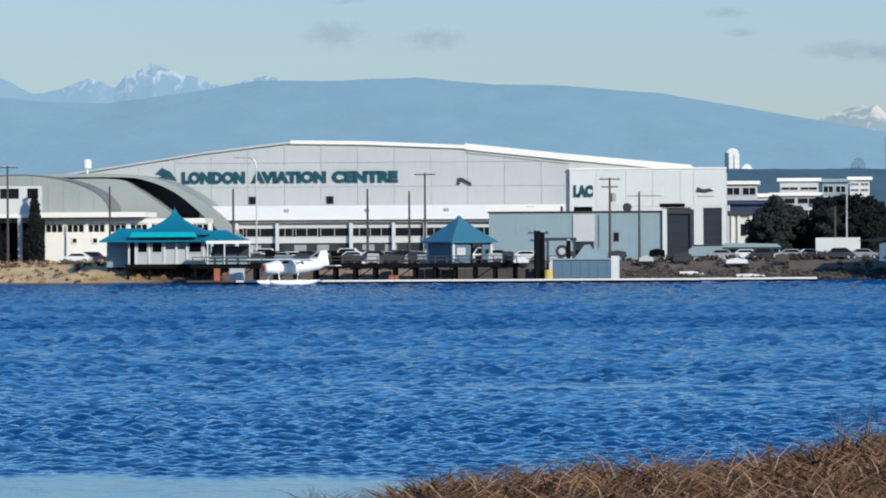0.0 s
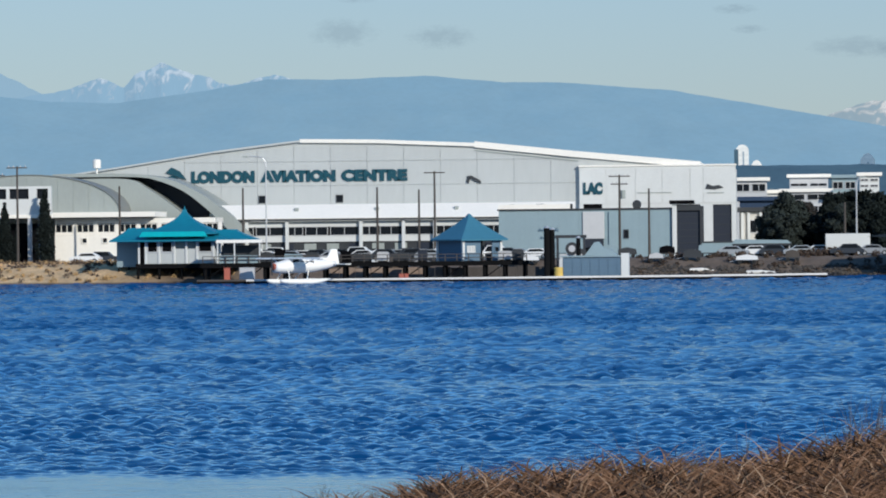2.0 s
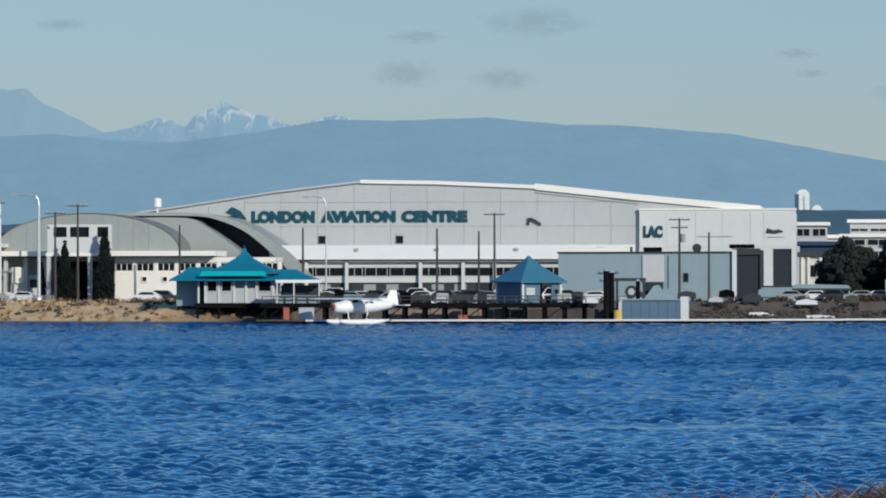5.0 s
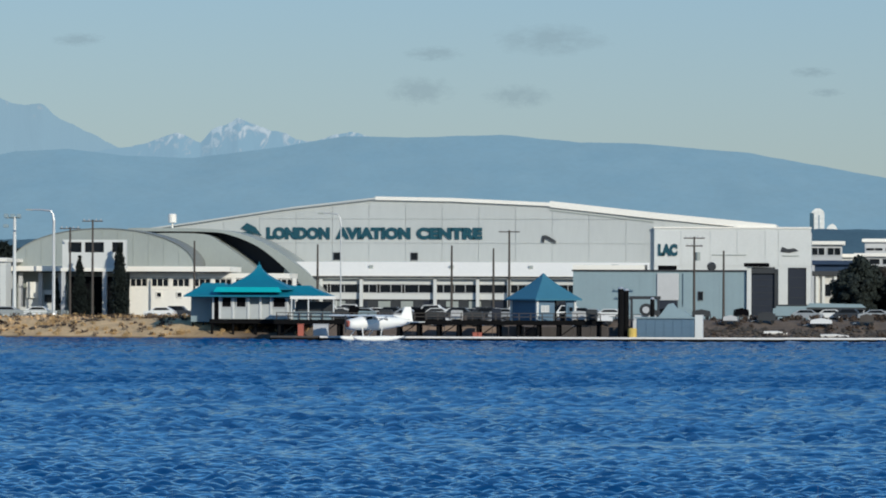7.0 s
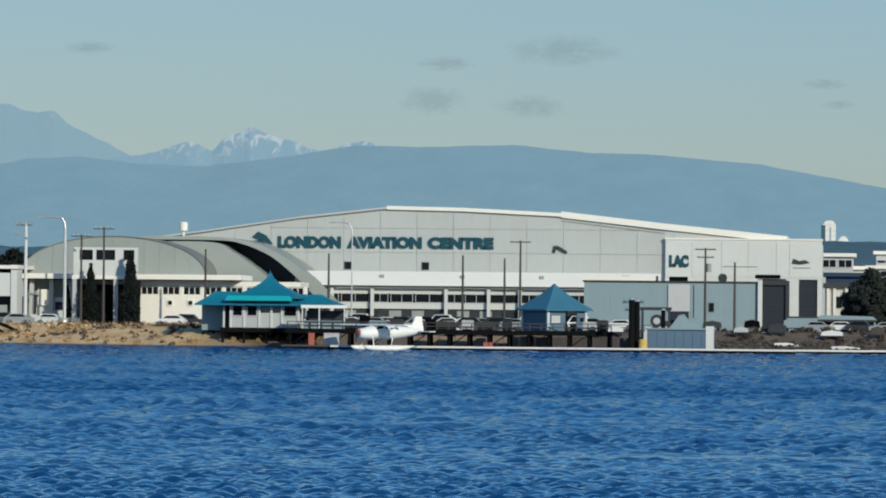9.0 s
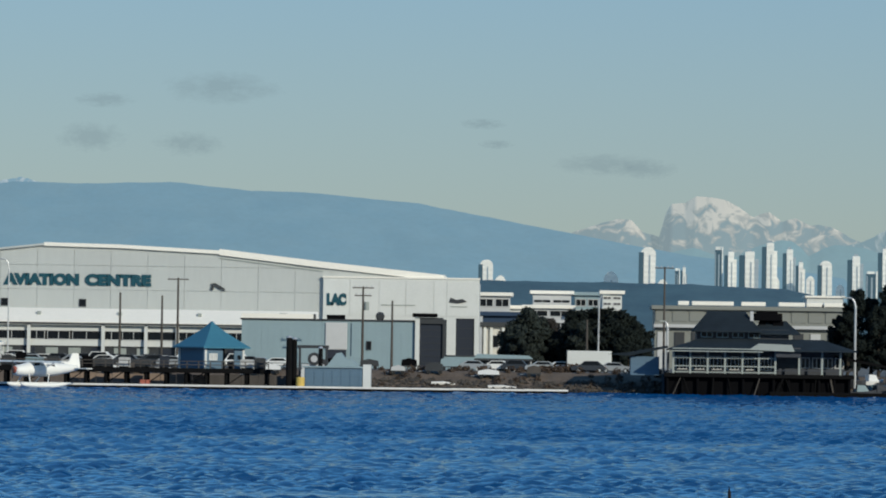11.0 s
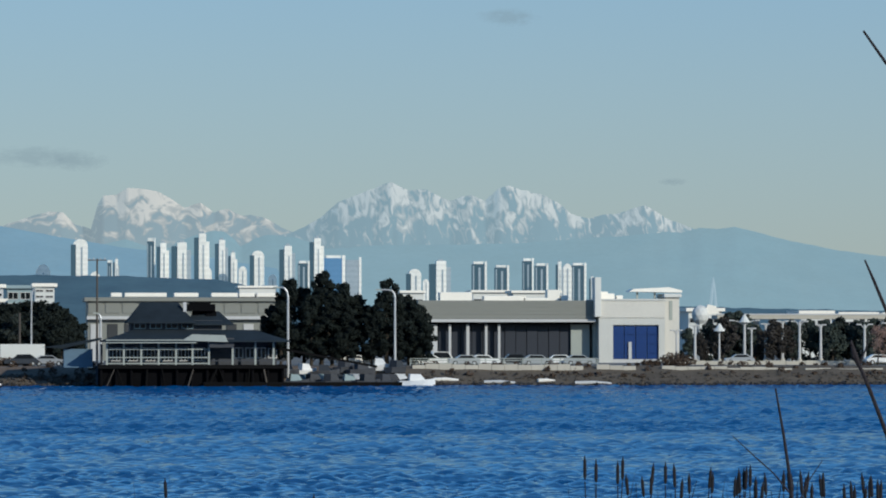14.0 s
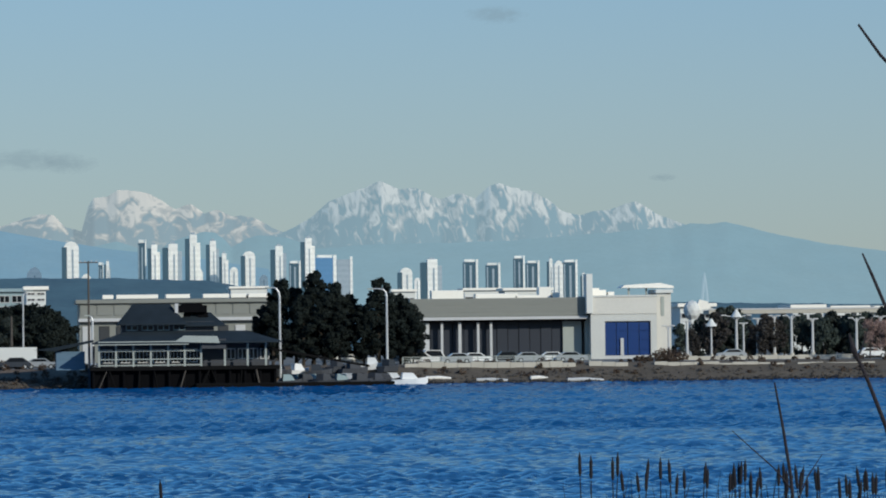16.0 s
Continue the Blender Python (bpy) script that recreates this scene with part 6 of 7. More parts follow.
def white_office():
    y = 716.8
    c = 148
    ob = thing("white_office_block", bx(c, y), y, 2.6, "cream and white block with a large blue glazed doorway", "building")
    X = lambda b: bx(b - c, y)
    Z = lambda e: ez(e, y) - 2.6
    d0, d1, dt = X(143.5), X(153.8), Z(4.4)
    part("wall", solid((X(140.3), d0, 0, 14, 0, Z(6.0)), (d1, X(155.2), 0, 14, 0, Z(6.0)), (d0, d1, 0, 14, dt, Z(6.0)), (d0, d1, 1.2, 14, 0, dt)), "offwhite", ob)
    part("upper_wall", solid((X(140.3), X(155.2), -0.15, 14, Z(6.0), Z(9.8))), "cream", ob)
    part("coping", solid((X(140.1), X(155.4), -0.3, 14.2, Z(9.8), Z(10.2))), "offwhite", ob)
    part("pylon", solid((X(139.3), X(140.7), -0.6, 3, Z(6.2), Z(15.0)), bevel=0.04), "white", ob)
    for k in range(4):
        a = d0 + (d1 - d0) * k / 4
        part("blue_leaf", solid((a + 0.05, a + (d1 - d0) / 4 - 0.05, 0.3 + 0.1 * (k % 2), 0.5, 0.6, dt - 0.2), bevel=0.03), "blue", ob)
        for j in range(1, 4):
            part("glazing_bar", solid((a + 0.08, a + (d1 - d0) / 4 - 0.08, 0.24, 0.3, dt * j / 4, dt * j / 4 + 0.08)), "blue", ob)
    part("door_post", solid((X(147.0), X(147.7), 0.1, 0.3, 0.6, dt * 0.55)), "palegrey", ob)
    part("sill", solid((d0, d1, 0.0, 1.0, 0, 0.55)), "palegrey", ob)
    part("side_tower", solid((X(155.6), X(158.9), 2, 10, 0, Z(10.6)), bevel=0.05), "cream", ob)
    part("tower_slot", solid((X(156.6), X(157.3), 1.9, 2.0, Z(5.5), Z(9.8))), "grey", ob)
    part("tower_cap", solid((X(155.4), X(159.3), 1.5, 10.2, Z(10.6), Z(11.4)), bevel=0.05), "white", ob)
    part("roof_canopy", prism([(X(148), Z(11.9)), (X(149), Z(12.5)), (X(157), Z(12.9)), (X(160), Z(12.2)), (X(160), Z(11.7))], 4, 9), "roofwhite", ob)
    for b in (150, 154):
        part("canopy_leg", solid((X(b) - 0.15, X(b) + 0.15, 5, 5.3, Z(9.8), Z(12.2))), "grey", ob)
    for b, w, h in ((141.8, 0.8, 1.2), (143.6, 0.6, 0.9), (145.6, 0.5, 0.6)):
        part("roof_unit", solid((X(b) - w, X(b) + w, 3, 5, Z(10.2), Z(10.2) + h), bevel=0.06), "roofwhite", ob)


white_office()


# ---- middle distance ----
def block(name, b0, b1, e1, y, material, label, bands=(), roof=None, e0=None):
    """A flat-roofed building with window bands; bands: elevation from and to."""
    ob = thing(name, bx((b0 + b1) / 2, y), y, 2.6, label, "building")
    w = bx(b1 - b0, y) / 2
    Z = lambda e: ez(e, y) - 2.6
    part("wall", solid((-w, w, 0, 14, 0, Z(e1)), bevel=0.05), material, ob)
    for lo, hi in bands:
        n = max(2, int(w / 2.5))
        for k in range(n):
            a = -w + 2 * w * k / n
            win(ob, a + 0.2, a + 2 * w / n - 0.2, Z(lo), Z(hi), -0.1, "palegrey", 1)
    part("roof", solid((-w - 0.6, w + 0.6, -0.8, 14.6, Z(e1), Z(e1) + 0.7), bevel=0.05), roof or "roofwhite", ob)
    return ob


block("office_block", -2.2, 8.4, 9.4, 940, "palegrey", "white stepped office block with a wide roof", [(7.6, 9.0), (5.0, 6.4)])
up = block("office_block", -0.5, 8.0, 12.6, 950, "palegrey", "white upper office storey with a flat roof", [(10.6, 11.4)])
block("glass_block", 8.8, 14.2, 12.4, 960, "greyblue", "blue-grey glazed office block", [(10.0, 11.6), (7.6, 9.2)], "greyblue")
block("sign_block", 14.9, 19.2, 12.8, 930, "white", "small white block with dark louvred stripes", [(11.6, 12.2), (10.3, 10.9)])
pa = block("pale_annex", -11.6, -3.4, 5.2, 720, "cream", "cream low building with white posts and a dark eave", [], "darkgrey")
for b in (-3.4, -2.0, 0.6, 2.6):
    part("post", solid((bx(b, 720) - 0.22, bx(b, 720) + 0.22, -0.5, -0.1, 0, ez(5.0, 720) - 2.6)), "white", pa)
for b in (-1.2, 1.6):
    win(pa, bx(b, 720) - 0.7, bx(b, 720) + 0.7, ez(0.5, 720) - 2.6, ez(3.4, 720) - 2.6, -0.1, "palegrey", 0)
block("grey_terrace", -12.5, -5.5, 12.0, 900, "palegrey", "pale block with dark windows behind the annexe", [(9.6, 11.4)])
block("grey_terrace", -6.5, -1.5, 9.2, 910, "white", "small white block behind the annexe", [(7.0, 8.6)])
block("blue_roof_block", -11.5, -2, 7.6, 760, "navy", "low block with a dark blue roof", [], "navy")
lb = block("long_depot", 26.5, 71.5, 9.6, 820, "taupe", "long grey-beige depot with pale roof ledge", [], "taupe")
part("ledge", solid((bx(-22.7, 820), bx(22.7, 820), -1.2, 0, ez(5.6, 820) - 2.6, ez(6.3, 820) - 2.6)), "palegrey", lb)
for k in range(12):
    xa = bx(-22.3 + k * 3.75, 820)
    part("panel", solid((xa, xa + 2.6, -0.15, 0, ez(7.0, 820) - 2.6, ez(9.5, 820) - 2.6)), "taupe", lb)
    part("bay_door", solid((xa + 0.4, xa + 2.2, -0.2, 0, 0, ez(4.6, 820) - 2.6)), "palegrey" if k % 3 == 0 else "darkgrey", lb)
for b, w in ((33.0, 1.0), (39.5, 3.8), (48.5, 2.2), (57, 2.4), (62, 1.4), (66.5, 1.9)):
    part("roof_unit", solid((bx(b - 49, 820) - w, bx(b - 49, 820) + w, 4, 7, ez(9.9, 820) - 2.0, ez(9.9, 820) - 1.25), bevel=0.1), "roofwhite", lb)
for b0, b1, e1, y, lb_ in ((112, 120, 11.6, 1300, "long white roof of a distant building"), (121, 131.5, 11.5, 1250, "long white roof of a distant store"), (96, 101, 11.5, 1300, "pale distant building below the towers"), (60, 68, 12.6, 1500, "pale distant building below the towers"),
                          (160.5, 168, 7.4, 900, "white distant terminal building"), (186, 193, 6.9, 1000, "white distant shed roof"), (195, 203, 6.6, 1050, "pale distant shed roof"), (205, 222, 6.5, 1050, "pale distant shed roof"), (-214, -206, 9.8, 1100, "pale distant building behind the terminal"), (-203, -196, 9.6, 1150, "pale distant building behind the terminal")):
    block("distant_block", b0, b1, e1, y, "white", lb_, [(e1 - 2.6, e1 - 1.4)])

# low open car port beside the annexe
cp = thing("car_port", bx(-6.5, 632), 632, 2.6, "low open car port with a pale blue-grey roof", "car port")
part("roof", prism([(-4.2, 1.9), (-3.8, 2.35), (3.4, 2.2), (4.0, 1.75), (4.0, 1.6), (-4.2, 1.7)], -2.4, 2.4), "greyblue", cp)
part("fascia", solid((-4.2, 4.0, -2.5, -2.42, 1.45, 1.75)), "darkgrey", cp)
for px in (-3.8, -1.2, 1.4, 3.7):
    for py in (-2.2, 2.2):
        part("post", solid((px - 0.08, px + 0.08, py - 0.08, py + 0.08, 0, 1.62)), "palegrey", cp)
part("back_wall", solid((-3.9, 3.8, 2.3, 2.4, 0, 1.6)), "darkgrey", cp)

# white radome on its stand
rd = thing("radome", bx(163.2, 760), 760, 2.6, "white radar dome on a slim stand", "radome")
part("stand", rod([(0, 0, 0), (0, 0, ez(5.4, 760) - 2.6)], [0.8, 0.6], 10), "white", rd)
dm = bmesh.new()
bmesh.ops.create_icosphere(dm, subdivisions=2, radius=1.5, matrix=Matrix.Translation((0, 0, ez(6.6, 760) - 2.6)) @ Matrix.Diagonal((1, 1, 1.15, 1)))
part("dome", dm, "white", rd)
part("hood", prism([(0.4, ez(6.6, 760) - 2.6), (1.2, ez(9.0, 760) - 2.6), (2.6, ez(8.6, 760) - 2.6), (3.2, ez(7.0, 760) - 2.6)], -0.6, 0.6), "roofwhite", rd)

# slender distant spire against the ridge
sp = thing("distant_spire", bx(166.1, 2400), 2400, 2.6, "faint pale bridge spire in the far haze", "spire")
part("leg", rod([(-3.4, 0, 0), (-0.4, 0, ez(13.6, 2400) - 2.6)], [1.4, 0.7], 6), "spire", sp)
part("leg", rod([(3.4, 0, 0), (0.4, 0, ez(13.6, 2400) - 2.6)], [1.4, 0.7], 6), "spire", sp)
part("tip", rod([(0, 0, ez(12.8, 2400) - 2.6), (0, 0, ez(15.0, 2400) - 2.6)], [1.3, 0.3], 6), "spire", sp)


# elevated guideway with columns
def guideway():
    y = 770
    c = 192
    ob = thing("elevated_guideway", bx(c, y), y, 2.6, "pale concrete elevated guideway on slim columns", "guideway")
    X = lambda b: bx(b - c, y)
    Z = lambda e: ez(e, y) - 2.6
    part("beam", solid((X(167), X(225), 0, 6, Z(5.7), Z(6.6)), bevel=0.05), "concrete", ob)
    part("parapet", solid((X(167), X(225), -0.1, 0.2, Z(6.6), Z(6.9))), "palegrey", ob)
    for k in range(7):
        part("column", solid((X(168) + k * 6.2, X(168) + k * 6.2 + 0.7, 2, 3.4, 0, Z(5.7)), bevel=0.06), "palegrey", ob)


guideway()

# pale kerb along the head of the rubble bank
kerb = thing("shore_kerb", bx(98, 613.6), 613.6, 0, "pale weathered concrete kerb at the head of the bank", "kerb")
KERB = [(98, 2.85), (138, 2.7), (174, 2.35), (207, 2.1), (228, 2.1)]
for k in range(44):
    b = 98.5 + k * 2.95
    if k in (13, 17, 18, 29, 36):
        continue
    x, z = bx(b - 98, 613.6), lerp_table(KERB, b)
    part("kerb_stone", solid((x, x + 1.78, 0, 0.5, z - 1.3, z - 0.12 * (k * 7 % 4 == 0) + 0.05 * (k % 3)), bevel=0.06), "concrete", kerb)

# shore road wall at the right
rw = thing("road_parapet", bx(182, 640), 640, 2.6, "low beige concrete wall along the shore road", "wall")
for k in range(14):
    part("wall_panel", solid((-17 + k * 2.9, -17 + k * 2.9 + 2.84, 0, 0.4, 0, 0.55 + 0.06 * (k % 2)), bevel=0.03), "concrete", rw)
tk = thing("box_truck", bx(12.3, 622), 622, 2.6, "white box truck body parked by the bank", "truck")
part("box", solid((-3.1, 3.0, 0, 2.3, 0.8, 3.0), bevel=0.05), "white", tk)
part("frame", solid((-3.2, 3.0, 0.2, 2.0, 0.5, 0.8)), "darkgrey", tk)
for x in (-2.2, 0.2, 2.2):
    part("wheel", rod([(x, -0.05, 0.5), (x, 0.3, 0.5)], 0.5, 14), "tyre", tk)
part("tarp", prism([(-1.7, 0.1), (-1.2, 1.2), (-0.4, 1.5), (0.5, 1.2), (1.4, 0.9), (2.6, 0.2)], -0.6, -0.1), "darkgrey", tk)


# ---- trees ----
def leaf_mesh(name, clumps, size, seed, material, flat=0.6):
    """Many small leaf sprays round the given clump centres (x, y, z, radius)."""
    rng = np.random.RandomState(seed)
    vs, fs = [], []
    for cx, cy, cz, r, count in clumps:
        d = rng.normal(size=(count, 3))
        d /= np.linalg.norm(d, axis=1)[:, None]
        p = d * (r * (0.55 + 0.5 * rng.rand(count, 1) ** 0.6)) * np.array([1, 1, 0.85])
        for k in range(count):
            c = p[k] + (cx, cy, cz)
            a = rng.normal(size=3)
            a /= np.linalg.norm(a)
            b = np.cross(a, d[k] + rng.normal(size=3) * 0.5)
            b /= np.linalg.norm(b) + 1e-6
            s = size * (0.6 + 0.8 * rng.rand())
            n = np.cross(a, b) * s * 0.25
            i = len(vs)
            vs += [tuple(c - a * s), tuple(c - b * s * flat + n), tuple(c + a * s), tuple(c + b * s * flat + n)]
            fs.append((i, i + 1, i + 2, i + 3))
    me = bpy.data.meshes.new(name)
    me.from_pydata(vs, [], fs)
    me.materials.append(M[material])
    return me


def make_tree(h, w, seed, material, label, kind_name="pine_tree", low=0.16, count=130, size=0.36, tufts=26, leaders=(), fine=1.0):
    rng = random.Random(seed)
    ob = thing(kind_name, 0, 0, 0, label, "tree")
    part("trunk", rod([(0, 0, 0), (0.05 * w * 0.3, 0, h * 0.3), (0.02, 0.1, h * 0.65), (0, 0, h * 0.95)], [0.028 * h, 0.022 * h, 0.012 * h, 0.02], 8), "trunk", ob)
    clumps = []
    for k in range(tufts):
        f = low + (1 - low) * (k + rng.random()) / tufts
        env = (w / 2) * (math.sin(math.pi * min(1.0, 0.22 + 0.72 * (f - low) / (1 - low))) ** 0.7) * (0.55 + 0.6 * rng.random())
        a = rng.random() * 6.283
        rr = (0.11 + 0.07 * rng.random()) * w * fine
        env = max(0, env - rr * 0.6)
        x, y, z = env * math.cos(a), env * math.sin(a), h * f - rr * 0.5
        clumps.append((x, y, z, rr, count))
        if k % (tufts // 9) == 0:
            part("limb", rod([(0, 0, max(0.5, z - 0.22 * w)), (x * 0.5, y * 0.5, z - 0.06 * w), (x, y, z)], [0.011 * h, 0.008 * h, 0.02], 6), "trunk", ob)
    for dx, top in leaders:
        # a pointed leader of small tufts
        for j in range(6):
            clumps.append((dx * w + rng.uniform(-0.03, 0.03) * w, rng.uniform(-0.1, 0.1) * w, h * top - (0.03 + 0.055 * j) * h, (0.022 + 0.017 * j) * w, count // 2))
    if not leaders:
        clumps.append((0, 0, h * 0.93, 0.1 * w, count))
    for z in (0.35, 0.5, 0.65, 0.78):
        clumps.append((0, 0, h * z, 0.2 * w, count))
    part("crown", bmesh.new(), material, ob)
    crown = [c for c in ob.children if c.name.startswith("crown")][0]
    crown.data = leaf_mesh("crown", clumps, size, seed, material)
    return ob


def plant(protos, spots, y_default):
    """Copies of the first trees at bearing, top elevation, distance and turn."""
    for i, (b, top, y) in enumerate(spots):
        src, h = protos[i % len(protos)]
        z0 = ground_height(bx(b, y), y)
        s = (ez(top, y) - z0) / h
        o = copy_thing(src, pose(bx(b, y), y, z0, 0, 0, i * 67))
        o.scale = (s, s, s)


def first(src, b, top, y, h):
    z0 = ground_height(bx(b, y), y)
    src.matrix_basis = pose(bx(b, y), y, z0)
    s = (ez(top, y) - z0) / h
    src.scale = (s, s, s)


P1 = make_tree(11.0, 5.9, 3, "needles", "tall dark pine with a dense rounded crown", count=100, size=0.27, tufts=46, leaders=((0.02, 1.0), (-0.24, 0.86)), fine=0.72)
P2 = make_tree(12.0, 5.4, 8, "needles", "tall dark pine with a ragged pointed crown", count=100, size=0.27, tufts=46, leaders=((0.0, 1.0), (0.2, 0.9), (-0.2, 0.8)), fine=0.68)
P3 = make_tree(9.5, 6.6, 15, "needles", "broad dark pine with low branches", count=100, size=0.27, tufts=46, leaders=((-0.06, 1.0), (0.26, 0.84)), fine=0.72)
first(P1, 71.0, 14.4, 628, 11.0)
first(P2, 78.2, 15.9, 630, 12.0)
first(P3, 98.6, 9.4, 629, 9.5)
plant([(P1, 11.0), (P2, 12.0), (P3, 9.5)], [(82.8, 13.6, 629), (92.8, 14.3, 627), (86.2, 10.8, 631), (74.4, 12.6, 633), (67.4, 8.6, 631), (65.6, 4.4, 629), (80.6, 11.8, 625), (97.6, 10.8, 632), (95.6, 9.4, 628), (76.0, 11.0, 625), (69.2, 9.5, 626), (100.4, 5.6, 627), (89.4, 8.4, 626), (84.0, 9.0, 624)], 628)
T1 = make_tree(9.0, 6.4, 23, "leaves", "dull dark green broad-leaved tree with uneven crown", "broadleaf_tree", 0.12)
T2 = make_tree(8.0, 7.2, 29, "needles", "dark round-headed evergreen tree", "broadleaf_tree", 0.08, count=100, size=0.3, tufts=40, leaders=((-0.1, 1.0), (0.22, 0.93)), fine=0.8)
first(T1, -1.6, 9.2, 690, 9.0)
first(T2, 19.4, 8.9, 688, 8.0)
plant([(T2, 8.0)], [(-192.6, 11.8, 720), (-189.4, 9.6, 724), (-196.5, 9.8, 726)], 720)
plant([(T1, 9.0), (T2, 8.0)], [(-4.4, 6.4, 692), (15.8, 9.4, 690), (1.2, 7.2, 694), (22.2, 6.6, 688), (-2.6, 4.0, 686), (17.4, 7.0, 685), (0.4, 3.6, 690), (12.6, 9.4, 693), (7.0, 5.6, 691), (9.2, 8.8, 692), (11.0, 6.4, 686), (20.8, 5.0, 684)], 690)
T3 = make_tree(9.0, 6.8, 43, "greyleaves", "haze-greyed green tree behind the shore road", "broadleaf_tree", 0.1, 90, 0.3)
first(T3, 173.6, 5.0, 741, 9.0)
plant([(T3, 9.0), (T3, 9.0), (T1, 9.0)], [(160.6, 3.6, 740), (165.5, 5.0, 745), (169.5, 6.9, 742), (171.8, 7.4, 746), (175.5, 4.4, 742), (184.0, 5.2, 742), (188.0, 5.6, 744), (191.5, 5.4, 742), (195.0, 5.9, 745), (198.5, 5.4, 742), (202.5, 5.8, 746), (206.5, 6.6, 744), (211, 6.8, 742), (216, 6.6, 744), (167.4, 4.2, 740), (193.2, 4.6, 739), (200.4, 4.8, 739)], 740)

B1 = make_tree(7.5, 5.0, 37, "greytwig", "bare brown winter tree beside the shore road", "bare_tree", 0.2, 60, 0.3)
first(B1, 179.6, 5.6, 700, 7.5)
plant([(B1, 7.5)], [(181.8, 4.8, 702), (176.8, 3.2, 705), (163.2, 2.4, 705), (209.5, 5.6, 690), (205.8, 3.6, 700), (168.4, 6.2, 720), (-0.2, 6.2, 700), (3.6, 7.2, 702)], 700)


# slim cypresses beside the terminal gate
def cypress(h, w, seed):
    ob = thing("cypress_tree", 0, 0, 0, "slim near-black cypress beside the white entrance gate", "tree", "cypresses at the gate")
    part("trunk", rod([(0, 0, 0), (0.03, 0, h * 0.5), (0, 0, h * 0.93)], [0.14, 0.1, 0.02], 7), "trunk", ob)
    rng = random.Random(seed)
    clumps = []
    for k in range(22):
        f = (k + 0.6) / 22
        r = w * 0.5 * min(1.0, 1.3 * (1 - f) ** 0.7) * (0.85 + 0.3 * rng.random())
        for dx in (-0.5, 0.05, 0.5):
            clumps.append((dx * r + rng.uniform(-0.04, 0.04) * w, rng.uniform(-0.1, 0.1) * w, h * f * 0.97 + 0.2, max(0.14, r * 0.62), 60))
    crown = part("crown", bmesh.new(), "needles", ob)
    crown.data = leaf_mesh("crown", clumps, 0.2, seed, "needles")
    return ob


C1 = cypress(10.0, 2.4, 61)
first(C1, -175.4, 9.2, 649.5, 10.0)
plant([(C1, 10.0)], [(-166.4, 12.0, 649.5), (-172.8, 3.4, 653.4), (-180.6, 4.2, 653.4)], 651)


